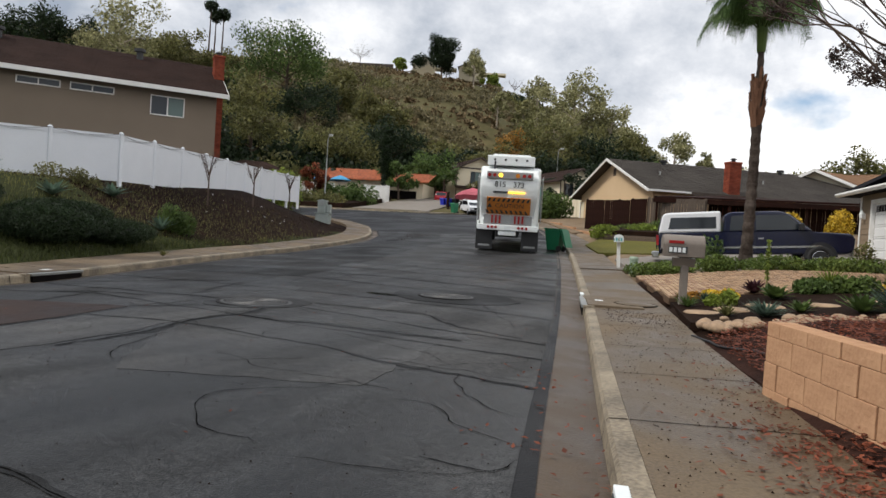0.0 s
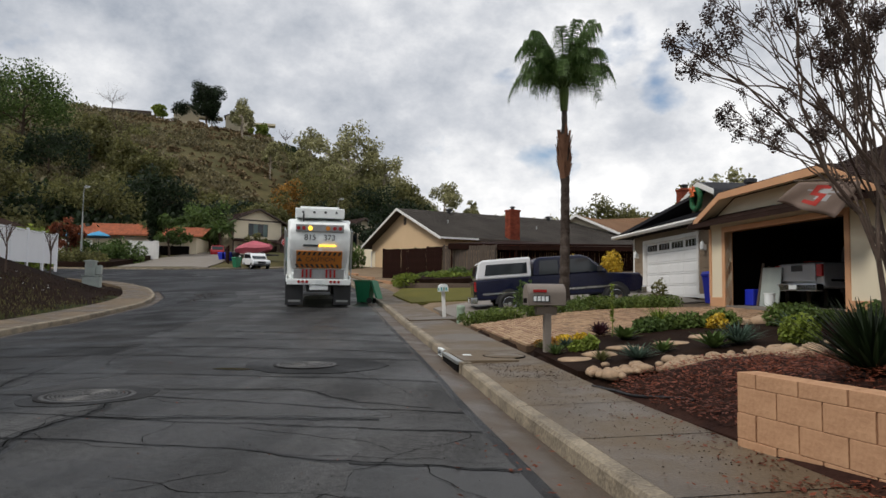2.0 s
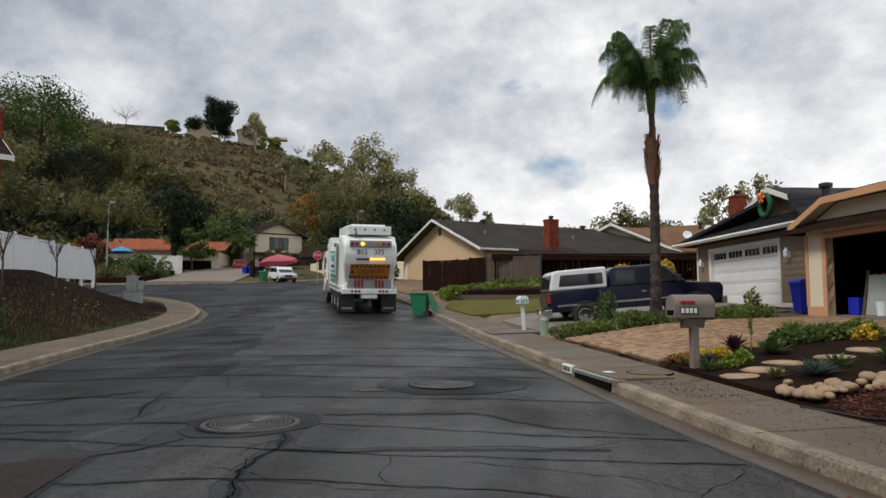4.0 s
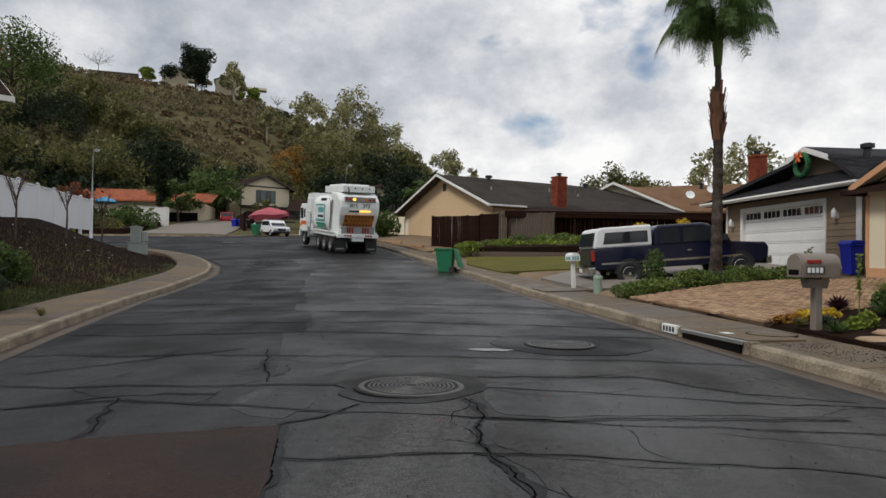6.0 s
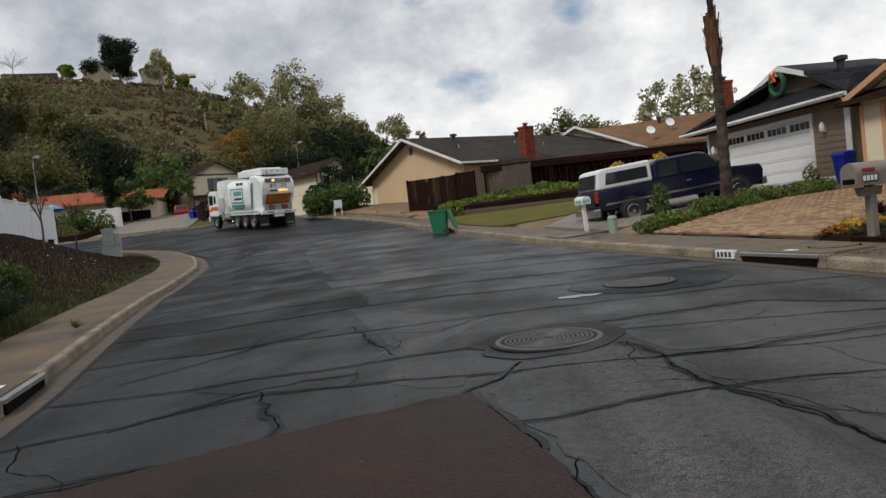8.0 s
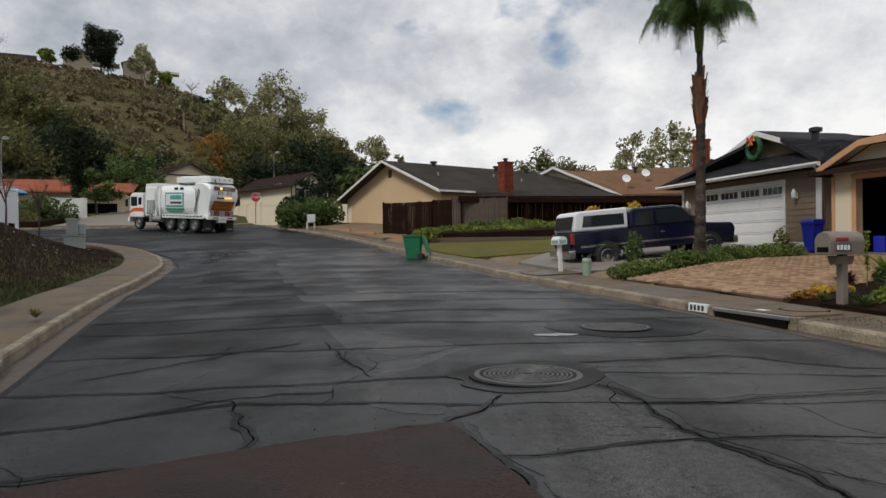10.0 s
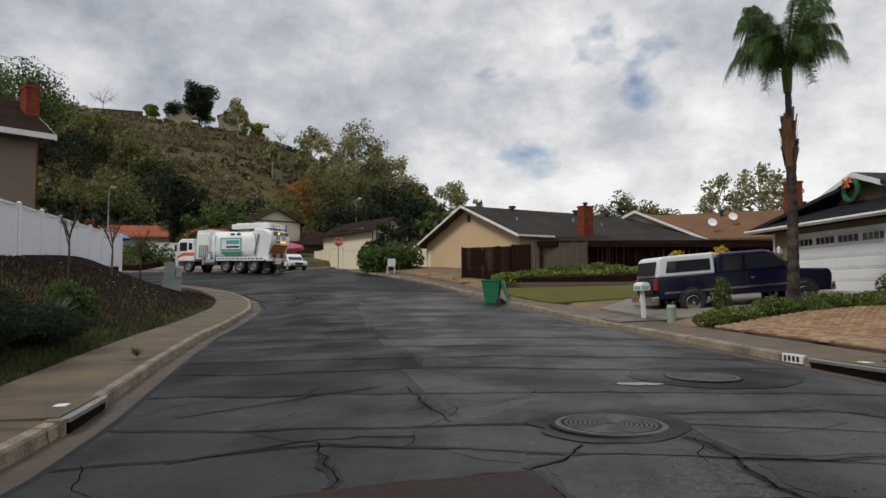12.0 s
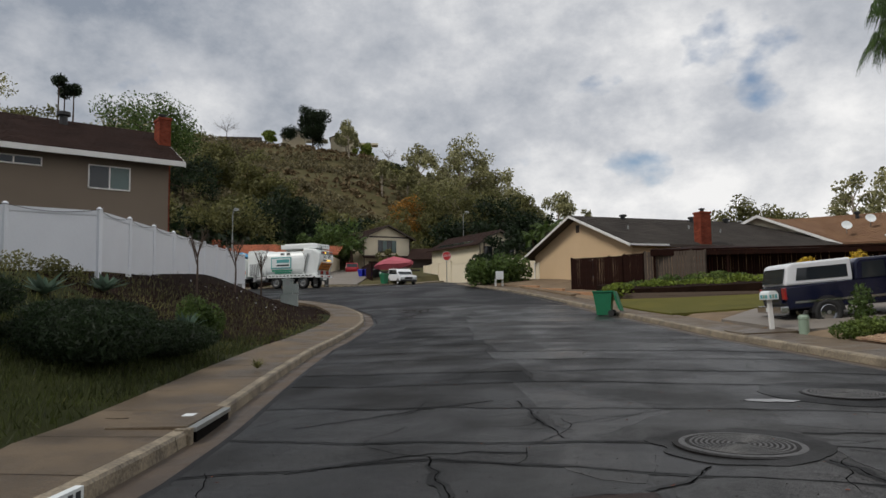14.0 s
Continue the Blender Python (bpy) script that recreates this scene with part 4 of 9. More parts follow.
# ---- taupe two-storey house behind the white fence ----
def taupe_house():
    h = thing("house", pose(-18.9, 27.1, 2.4, 0, 0, 53.13), "taupe two-storey stucco house with a brown roof", "house")
    part("front_wall", box(-17, 0, -0.5, 0, 0.2, 5.4), STUCCO_TAUPE, h)
    part("gable_wall", prism([(0.204, 2.3), (8, 2.3), (8, 5.4), (4.0, 7.55), (0.204, 5.4)], -0.2, 0, "x"), STUCCO_TAUPE, h)
    part("gable_wall", prism([(0.204, -0.5), (8, -0.5), (8, 5.4), (4.0, 7.55), (0.204, 5.4)], -17, -16.8, "x"), STUCCO_TAUPE, h)
    part("lower_wall", box(-16.7, 0.5, -0.5, -0.3, 0.7, 2.299), TRIM_BROWN, h)
    part("back_wall", box(-17, 8.0, -0.5, 0, 8.2, 5.4), STUCCO_TAUPE, h)
    roof_plane(h, (-17.6, -0.7, 5.42), (0.5, -0.7, 5.42), (0.5, 4.0, 7.75), (-17.6, 4.0, 7.75), SHINGLE_BROWN, 0.2, 0.45, 0.14)
    roof_plane(h, (0.5, 8.7, 5.42), (-17.6, 8.7, 5.42), (-17.6, 4.0, 7.75), (0.5, 4.0, 7.75), SHINGLE_BROWN, 0.5, 1.2, 0.14)
    part("fascia", box(-17.6, -0.76, 5.2, 0.52, -0.71, 5.43), TRIM_WHITE, h)
    for y0, y1 in ((-0.7, 4.0), (8.7, 4.0)):
        part("rake_board", prism([(y0, 5.4), (y1, 7.73), (y1, 7.5), (y0, 5.17)], 0.5, 0.56, "x"), TRIM_WHITE, h)
    window(h, -3.3, 3.98, -1.62, 5.02, -0.01, 2, TRIM_WHITE, [GLASS, BLIND])
    window(h, -7.0, 4.72, -5.0, 5.1, -0.01, 2)
    window(h, -9.3, 4.72, -7.4, 5.1, -0.01, 2)
    window(h, -12.6, 4.4, -10.9, 5.1, -0.01, 2)
    brick_stack(h, 0.02, 1.7, -0.5, 0.55, 2.6, 8.0)
    roof_vent(h, -3.8, 3.3, 7.5, 0.22, 0.5)
    roof_vent(h, -10.5, 3.3, 7.5, 0.22, 0.5)
    return h


taupe_house()


# ---- white vinyl fence: each panel and post ----
def vinyl_fence():
    f = thing("vinyl_fence", pose(0, 0, 0), "white vinyl privacy fence on top of the bank", "fence")
    line = [(-18.6, 9.2), (-17.4, 11.25), (-16.2, 13.3), (-15.0, 15.35), (-13.75, 17.35)]
    end = (-21.6, 37.8)
    n = 9
    line += [(-13.75 + (end[0] + 13.75) * k / n, 17.35 + (end[1] - 17.35) * k / n) for k in range(1, n + 1)]
    tops = [4.1, 4.1, 4.12, 4.16, 4.19] + [4.19 + 0.03 * k for k in range(1, n + 1)]
    for i, (p, z) in enumerate(zip(line, tops)):
        c = part("post", box(p[0] - 0.065, p[1] - 0.065, z - 2.3, p[0] + 0.065, p[1] + 0.065, z - 0.02, 0.006), VINYL, f)
        part("cap", lathe([(0.115, -0.03), (0.115, 0.0), (0.02, 0.055)], 4, at=(p[0], p[1], z)), VINYL, c)
    for (a, za), (b, zb) in zip(zip(line, tops), list(zip(line, tops))[1:]):
        d = Vector((b[0] - a[0], b[1] - a[1], zb - za))
        ang = math.degrees(math.atan2(d.y, d.x))
        L = math.hypot(d.x, d.y)
        m = pose(a[0], a[1], za, 0, 0, ang)
        s = (zb - za) / L

        def strip(z0, z1, t):
            return prism([(0.07, z0 + s * 0.07), (L - 0.07, z0 + s * (L - 0.07)), (L - 0.07, z1 + s * (L - 0.07)), (0.07, z1 + s * 0.07)], -t, t)
        part("top_rail", strip(-0.2, -0.06, 0.035), VINYL, f, m=m)
        part("bottom_rail", strip(-1.83, -1.7, 0.035), VINYL, f, m=m)
        part("panel", strip(-1.7, -0.2, 0.016), VINYL, f, m=m)
    # the string of bare bulbs along its top
    pts = []
    for (a, za), (b, zb) in list(zip(zip(line, tops), list(zip(line, tops))[1:]))[2:]:
        for k in range(10):
            u = k / 10
            pts.append((a[0] + (b[0] - a[0]) * u + 0.08, a[1] + (b[1] - a[1]) * u - 0.08, za + (zb - za) * u - 0.03 - 0.14 * 4 * u * (1 - u)))
    s = thing("string_light", pose(0, 0, 0), "dark cord of small bulbs along the white fence", "string light")
    part("cord", tube(pts, [0.008] * len(pts), 4), PLASTIC_BLACK, s)
    return f


vinyl_fence()


# ---- houses across the junction ----
def two_storey(at, ang, w, d, ez, pz, label, wall_m, garage=True):
    h = thing("house", pose(*at, 0, 0, ang), label, "house")
    part("front_wall", prism([(0, -1), (w, -1), (w, ez), (w / 2, pz), (0, ez)], 0, 0.2), wall_m, h)
    part("side_wall", box(0, 0.204, -1, 0.2, d, ez), wall_m, h)
    part("side_wall", box(w - 0.2, 0.204, -1, w, d, ez), wall_m, h)
    part("back_wall", box(0, d, -1, w, d + 0.2, ez), wall_m, h)
    for x, s in ((-0.7, 1), (w + 0.7, -1)):
        e0, e1 = (x, -0.7, ez - 0.3), (x, d + 0.6, ez - 0.3)
        r0, r1 = (w / 2, -0.7, pz + 0.12), (w / 2, d + 0.6, pz + 0.12)
        roof_plane(h, *((e1, e0, r0, r1) if s > 0 else (e0, e1, r1, r0)), SHINGLE_BROWN, 0.35, 0.9, 0.14)
        part("rake_board", prism([(x, ez - 0.3), (w / 2, pz + 0.12), (w / 2, pz - 0.12), (x, ez - 0.54)], -0.76, -0.705), TRIM_BROWN, h)
    part("band", box(-0.02, -0.05, ez - 0.12, w + 0.02, 0.0, ez + 0.1), TRIM_BROWN, h)
    for x in (0.0, w - 0.14):
        part("corner_board", box(x, -0.04, -0.8, x + 0.14, 0.0, ez - 0.13), TRIM_BROWN, h)
    return h


def far_houses():
    h = two_storey((-36.2, 93.6, 5.9), 44, 7.6, 12.5, 5.4, 7.1, "cream two-storey house with dark brown trim", STUCCO_CREAM)
    window(h, 2.3, 3.0, 5.3, 4.9, -0.01, 4, TRIM_BROWN, [GLASS, BLIND, GLASS, BLIND])
    part("garage_door", box(0.8, -0.03, -0.5, 6.8, -0.005, 1.7), TRIM_BROWN, h)
    part("lower_roof", slab([(-0.3, -1.3, 2.2), (8.0, -1.3, 2.2), (8.0, -0.06, 2.6), (-0.3, -0.06, 2.6)], 0.12), SHINGLE_BROWN, h)
    for y, z in ((2.5, 3.4), (6, 3.5), (9.5, 3.4)):
        part("side_window", box(-0.03, y, z, 0.0, y + 0.6, z + 1.0), GLASS, h)
    h = two_storey((-16.6, 83.6, 5.2), 44, 5.6, 12.5, 3.7, 5.2, "cream split-level house with a tiled porch roof", STUCCO_CREAM)
    window(h, 0.7, 1.6, 1.9, 3.2, -0.01, 2, TRIM_BROWN)
    window(h, 3.9, 1.6, 5.3, 3.2, -0.01, 2, TRIM_BROWN)
    part("porch_rail", box(-2.0, -1.5, 0.5, 6.0, -1.42, 1.3), STEEL, h)
    for x in (0.3, 2.9, 5.5):
        part("gable_post", box(x - 0.06, -0.68, -0.5, x + 0.06, -0.58, 3.6), TRIM_BROWN, h)
    part("solar_panel", slab([(-0.2, 2, 3.75), (-0.2, 11, 3.75), (2.2, 11, 4.85), (2.2, 2, 4.85)], 0.05), GLASS, h)
    # low link roof between the two
    g = thing("house", pose(-29.3, 94.5, 5.6, 0, 0, 14), "low brown-roofed house behind a climbing vine", "house")
    part("wall", box(0, 0, -1, 9, 6, 2.2), TRIM_BROWN, g)
    roof_plane(g, (-0.5, -0.6, 2.1), (9.5, -0.6, 2.1), (9.0, 4, 4.0), (0, 4, 4.0), SHINGLE_BROWN, 0.35, 0.9)
    # red-tiled house
    r = thing("house", pose(-52.8, 81.6, 5.4, 0, 0, 16), "low white house with a red clay tile roof", "house")
    part("wall", box(0.3, 0.6, -1.5, 15.5, 9, 2.6), STUCCO_CREAM, r)
    for a, b, rz in (((-0.6, 9.4), (0.0, 0.0), 4.6), ((9.4, 16.6), (0.0, 0.0), 4.3)):
        deck = part("roof", slab([(a[0], -0.6, 2.75), (a[1], -0.6, 2.75), (a[1] - 1.2, 5, rz), (a[0] + 0.6, 5, rz)], 0.12), CLAY, r)
        V, F = [], []
        n = int((a[1] - a[0]) / 0.28)
        for k in range(n):
            for row in range(9):
                u0, u1 = row / 9, (row + 1.1) / 9
                xa, xb = a[0] + (a[1] - a[0]) * k / n, a[0] + (a[1] - a[0]) * (k + 0.9) / n
                q = lambda x, u, up: (x, -0.6 + 5.6 * u, 2.75 + (rz - 2.75) * u + up)
                i = len(V)
                xm = (xa + xb) / 2
                V += [q(xa, u0, 0.03), q(xm, u0, 0.13), q(xb, u0, 0.03), q(xb, u1, 0.01), q(xm, u1, 0.09), q(xa, u1, 0.01)]
                F += [(i, i + 1, i + 4, i + 5), (i + 1, i + 2, i + 3, i + 4)]
        tagged(raw("roof_tiles", V, F, CLAY, deck), kind="stuff")
    # solid near-black slab painted as the shade of an open garage
    part("garage_opening_shade", box(10.6, 0.55, -1.4, 14.6, 0.6, 1.4), SHADE_BLACK, r)
    # grey hip-roofed house up the left arm
    s = thing("house", pose(-58.5, 66, 4.6, 0, 0, 42), "grey-tan house with a brown hip roof and dark windows", "house")
    part("wall", box(0, 0, -2, 10, 8, 3.0), STUCCO_TAUPE, s)
    roof_plane(s, (-0.8, -0.8, 2.9), (10.8, -0.8, 2.9), (6.5, 4, 4.8), (3.5, 4, 4.8), SHINGLE_BROWN, 0.35, 0.9)
    roof_plane(s, (-0.8, 8.8, 2.9), (-0.8, -0.8, 2.9), (3.5, 4, 4.8), (3.5, 4.1, 4.8), SHINGLE_BROWN, 0.35, 0.9)
    roof_plane(s, (10.8, -0.8, 2.9), (10.8, 8.8, 2.9), (6.5, 4.1, 4.8), (6.5, 4, 4.8), SHINGLE_BROWN, 0.35, 0.9)
    window(s, 5.2, 0.8, 8.6, 2.4, -0.01, 3)
    # houses on the crest
    for (x, y, z), a, w in (((-130, 240.5, hill_z(-130, 240.5) + 3.6), 25, 9), ((-112, 247, hill_z(-112, 247) + 3.4), 22, 10), ((-205, 172, hill_z(-205, 172) + 1.2), 45, 12)):
        c = thing("house", pose(x, y, z, 0, 0, a), "small pale hilltop house with a low gabled roof", "house")
        part("wall", prism([(0, -3), (w, -3), (w, 2.6), (w / 2, 4.4), (0, 2.6)], 0, 8), STUCCO_CREAM, c)
        for s_, x0 in ((1, -0.6), (-1, w + 0.6)):
            part("roof", slab([(x0, -0.6, 2.5), (w / 2, -0.6, 4.7), (w / 2, 8.6, 4.7), (x0, 8.6, 2.5)], 0.2), SHINGLE_GREY, c)
        part("window", box(w * 0.2, -0.05, 0.8, w * 0.45, -0.01, 2.2), GLASS, c)
        part("deck", box(w + 0.3, -1, -0.4, w + 9, 3, 0.4), STUCCO_CREAM, c)
    f = thing("retaining_wall", pose(-152, 229, hill_z(-145, 233) + 1.6, 0, 0, 24), "long dark wall along the hilltop", "wall")
    part("wall", box(0, 0, -1, 17, 0.4, 2.0), TRIM_BROWN, f)


far_houses()


# ---- vehicles ----
def wheel(parent, x, y, z, r, w, rim_m=None, name="wheel", dual=False):
    """A wheel that turns about its own y axis: tyre and rim are parts of it."""
    hub = new(name)
    hub.empty_display_size = 0.1
    hub.parent = parent
    hub.matrix_basis = pose(x, y, z)
    prof = [(r * 0.62, -w / 2), (r * 0.93, -w / 2), (r, -w * 0.36), (r, w * 0.36), (r * 0.93, w / 2), (r * 0.62, w / 2), (r * 0.58, 0.0)]
    n = 28
    bm = bmesh.new()
    rings = [[bm.verts.new((a * math.cos(2 * math.pi * k / n), b, a * math.sin(2 * math.pi * k / n))) for k in range(n)] for a, b in prof]
    for i in range(len(rings)):
        A, B = rings[i], rings[(i + 1) % len(rings)]
        for k in range(n):
            bm.faces.new((A[k], A[(k + 1) % n], B[(k + 1) % n], B[k]))
    part("tyre", bm, RUBBER, hub, smooth=True)
    bm = bmesh.new()
    s = 1 if y > 0 else -1
    disc = [(r * 0.63, s * w * 0.42), (r * 0.56, s * w * 0.46), (r * 0.5, s * w * 0.2), (r * 0.22, s * w * 0.24), (r * 0.18, s * w * 0.42), (0.01, s * w * 0.44)]
    rings = [[bm.verts.new((a * math.cos(2 * math.pi * k / n), b, a * math.sin(2 * math.pi * k / n))) for k in range(n)] for a, b in disc]
    for A, B in zip(rings, rings[1:]):
        for k in range(n):
            bm.faces.new((A[k], A[(k + 1) % n], B[(k + 1) % n], B[k]))
    rim = part("rim", bm, rim_m or TRUCK_WHITE, hub)
    part("hub_cap", rod((0, s * w * 0.2, 0), (0, s * w * 0.5, 0), r * 0.17, r * 0.13, n=12), STEEL, rim)
    return hub


def barrel(x0, x1, half, z0, z1, n=28, power=3.2, taper0=1.0, bm=None):
    """A rounded tank section, its ends a little smaller by taper0."""
    bm = bm or bmesh.new()
    rings = []
    zc, hz = (z0 + z1) / 2, (z1 - z0) / 2
    for x, s in ((x0, taper0), (x0 + 0.12, taper0 + (1 - taper0) * 0.7), (x0 + 0.3, 1.0), (x1 - 0.1, 1.0), (x1, 0.96)):
        ring = []
        for k in range(n):
            a = 2 * math.pi * k / n
            c, d = math.cos(a), math.sin(a)
            ring.append(bm.verts.new((x, s * half * math.copysign(abs(c) ** (2 / power), c), zc + s * hz * math.copysign(abs(d) ** (2 / power), d))))
        rings.append(ring)
    for A, B in zip(rings, rings[1:]):
        for k in range(n):
            bm.faces.new((A[k], A[(k + 1) % n], B[(k + 1) % n], B[k]))
    bm.faces.new(rings[0])
    bm.faces.new(rings[-1][::-1])
    return bm


TRUCK_WHEELS = []


def refuse_truck():
    t = thing("refuse_truck", pose(0, 0, 0), "white side-loading refuse truck with an orange caution tailgate", "truck")
    H = 1.22
    part("chassis", box(0.5, -0.45, 0.62, 9.0, 0.45, 0.95), PLASTIC_BLACK, t)
    part("body", barrel(1.5, 6.0, H + 0.02, 1.0, 3.32, power=3.4), TRUCK_WHITE, t, smooth=False)
    part("body_band", barrel(5.98, 6.12, H + 0.04, 0.98, 3.35, power=3.6), TRUCK_WHITE, t)
    # bulging tailgate: rounded top and sides, raked underside
    bm = bmesh.new()
    prof = [(1.75, 1.0), (0.55, 1.05), (0.3, 1.3), (0.5, 1.5), (0.12, 2.2), (0.05, 2.6), (0.1, 3.0), (0.35, 3.3), (0.8, 3.42), (1.75, 3.45)]
    prism(prof, -H, H, "y", bm, 0.1)
    for v in bm.verts:
        k = max(0.0, min(1.0, (0.95 - v.co.x) / 0.7))
        v.co.y *= 1 - k * (1 - float(np.interp(v.co.z, [1.0, 1.5, 2.3, 3.0, 3.4], [0.8, 0.8, 0.95, 0.95, 0.86])))
    tg = part("tailgate", bm, TRUCK_WHITE, t, "white rounded tailgate")
    part("top_box", box(0.35, -0.93, 3.46, 4.2, 0.93, 3.84, 0.03), TRUCK_WHITE, t)
    part("top_lid", box(0.9, -0.75, 3.84, 3.9, 0.75, 3.93, 0.02), TRUCK_WHITE, t)
    for y in (-0.62, -0.2, 0.22, 0.64):
        part("port", rod((0.335, y, 3.68), (0.36, y, 3.68), 0.045, n=12), PLASTIC_BLACK, t)
    part("camera_arm", tube([(0.45, 0.6, 3.5), (0.25, 0.62, 3.6), (0.22, 0.62, 3.3)], [0.03] * 3, 6), PLASTIC_BLACK, t)
    # light bar
    part("light_bar", box(0.0, -0.9, 2.92, 0.12, 0.9, 3.2, 0.02), TRUCK_GREY, tg)
    for y, m_ in ((0.8, LENS_RED), (0.6, LENS_RED), (0.36, LENS_AMBER), (-0.3, LENS_ORANGE), (-0.55, LENS_RED), (-0.76, LENS_RED)):
        part("lamp", rod((-0.03, y, 3.06), (0.01, y, 3.06), 0.085 if m_ in (LENS_ORANGE, LENS_AMBER) else 0.07, n=16), m_, tg)
    text("815", 0.3, pose(0.035, 0.36, 2.7, 90, 0, -90), INK, tg, "fleet_number", 0.006)
    text("373", 0.3, pose(0.035, -0.36, 2.7, 90, 0, -90), INK, tg, "fleet_number", 0.006)
    part("lettering_bar", box(0.03, 0.05, 2.36, 0.06, 0.62, 2.44), INK, tg)
    part("work_light", box(0.02, -0.62, 2.37, 0.06, 0.04, 2.43, 0.008), LENS_AMBER, tg, "lit yellow work light")
    part("plate", box(0.06, -0.07, 2.18, 0.09, 0.07, 2.32), SIGN_WHITE, tg)
    # caution panel on the raked face, with diagonal stripes
    q = new("caution_panel")
    q.empty_display_size = 0.1
    q.parent = tg
    q.matrix_basis = pose(0.24, 0, 1.86, 0, -28.5, 0) @ pose(0, 0, 0, 90, 0, -90)
    part("panel", box(-0.86, -0.36, -0.02, 0.86, 0.38, 0.02), CAUTION, q)
    text("CAUTION", 0.25, pose(0.04, 0.02, 0.026), INK, q, "lettering")
    part("symbol", prism([(-0.84, -0.06), (-0.64, -0.06), (-0.74, 0.12)], 0.021, 0.026, "z"), INK, q)
    for zrow in (-0.33, 0.2):
        for k in range(9):
            x = -0.84 + k * 0.19
            s = 1 if zrow > 0 else -1
            part("stripe", prism([(x, zrow), (x + 0.09, zrow), (x + 0.09 + s * 0.07, zrow + 0.15), (x + s * 0.07, zrow + 0.15)], 0.021, 0.025, "z"), INK, q)
    for k in range(6):
        y = -0.62 + 0.15 * (k % 3) + (0.9 if k > 2 else 0)
        part("warning_strip", box(0.25, y, 1.18, 0.3, y + 0.07, 1.5), LENS_RED, tg)
    part("lower_plate", box(0.3, -0.95, 1.12, 0.42, 0.95, 1.5), TRUCK_GREY, tg)
    part("bumper", box(0.22, -1.2, 0.9, 0.5, 1.2, 1.12, 0.02), TRUCK_WHITE, t)
    for y in (-0.75, -0.6, -0.45, 0.45, 0.6, 0.75):
        part("lamp", rod((0.19, y, 1.02), (0.225, y, 1.02), 0.055, n=14), LENS_RED, t)
    part("hitch", box(0.25, -0.35, 0.7, 0.6, 0.35, 0.88, 0.02), TRUCK_WHITE, t)
    part("plate", box(0.2, -0.12, 0.93, 0.218, 0.12, 1.08), SIGN_WHITE, t)
    for s in (-1, 1):
        f = part("mud_flap", box(0.62, s * 0.58, 0.1, 0.65, s * 1.25, 1.0), PLASTIC_BLACK, t)
        part("flap_mark", box(0.61, s * 0.68, 0.22, 0.619, s * 1.14, 0.3), STEEL, f)
        part("fender", box(0.5, s * 0.62, 0.99, 5.3, s * 1.24, 1.06), TRUCK_WHITE, t)
        part("side_skirt", box(0.7, s * (H - 0.02), 0.94, 5.4, s * (H + 0.02), 1.22), TRUCK_WHITE, t)
        for k in range(12):
            part("skirt_slot", box(0.85 + k * 0.38, s * (H + 0.021), 1.06, 1.07 + k * 0.38, s * (H + 0.026), 1.14), PLASTIC_BLACK, t)
        # side board with its advertisement, as plain bars
        sg = part("side_sign", box(2.9, s * (H + 0.03), 1.75, 5.0, s * (H + 0.05), 2.75, 0.01), SIGN_TEAL, t)
        part("sign_face", box(3.0, s * (H + 0.051), 1.85, 4.9, s * (H + 0.056), 2.65), SIGN_WHITE, sg)
        part("sign_band", box(3.1, s * (H + 0.057), 2.25, 4.4, s * (H + 0.061), 2.55), SIGN_TEAL, sg)
        part("sign_lines", box(3.1, s * (H + 0.057), 1.95, 4.4, s * (H + 0.061), 2.1), INK, sg)
        part("lettering_bar", box(2.8, s * (H + 0.03), 1.5, 4.9, s * (H + 0.036), 1.64), SIGN_GREEN, t)
        part("lettering_bar", box(2.9, s * (H + 0.03), 1.32, 4.6, s * (H + 0.036), 1.43), SIGN_GREEN, t)
        text("815", 0.24, pose(3.6 + s * 0.3, s * 1.14, 3.02, 78, 0, 180 if s > 0 else 0), INK, t, "fleet_number", 0.05)
        text("373", 0.24, pose(3.6 - s * 0.3, s * 1.14, 3.02, 78, 0, 180 if s > 0 else 0), INK, t, "fleet_number", 0.05)
        part("handrail", tube([(1.45, s * (H + 0.08), 1.2), (1.45, s * (H + 0.1), 2.9), (1.75, s * (H + 0.1), 3.1)], [0.025] * 3, 6), TRUCK_GREY, t)
        part("tail_cylinder", rod((1.6, s * (H + 0.07), 1.4), (1.2, s * (H + 0.07), 3.0), 0.05), STEEL, t)
        part("body_rib", box(5.55, s * (H + 0.0), 1.1, 5.65, s * (H + 0.06), 3.1), TRUCK_WHITE, t)
    # hopper between body and cab
    part("hopper", box(6.12, -1.2, 1.05, 7.55, 1.2, 3.15, 0.05), TRUCK_WHITE, t)
    part("hopper_hood", prism([(6.1, 3.15), (7.55, 3.15), (7.5, 3.4), (6.1, 3.45)], -1.15, 1.15), TRUCK_WHITE, t)
    g = part("guard_frame", box(6.35, 1.201, 1.2, 7.3, 1.23, 2.2), TRUCK_GREY, t)
    for k in range(5):
        part("bar", rod((6.4 + k * 0.2, 1.26, 1.25), (6.55 + k * 0.17, 1.26, 2.15), 0.025), TRUCK_WHITE, g)
    part("arm", box(6.6, 0.9, 0.6, 6.85, 1.3, 1.3, 0.03), TRUCK_GREY, t)
    part("tank", rod((5.6, 1.0, 0.85), (6.6, 1.0, 0.85), 0.24, n=16), TRUCK_GREY, t)
    # cab-over
    cab = part("cab", prism([(7.75, 0.9), (9.55, 0.9), (9.6, 1.5), (9.5, 2.55), (9.2, 2.75), (7.85, 2.75)], -1.2, 1.2, "y", None, 0.08), TRUCK_WHITE, t, "white cab with an orange stripe")
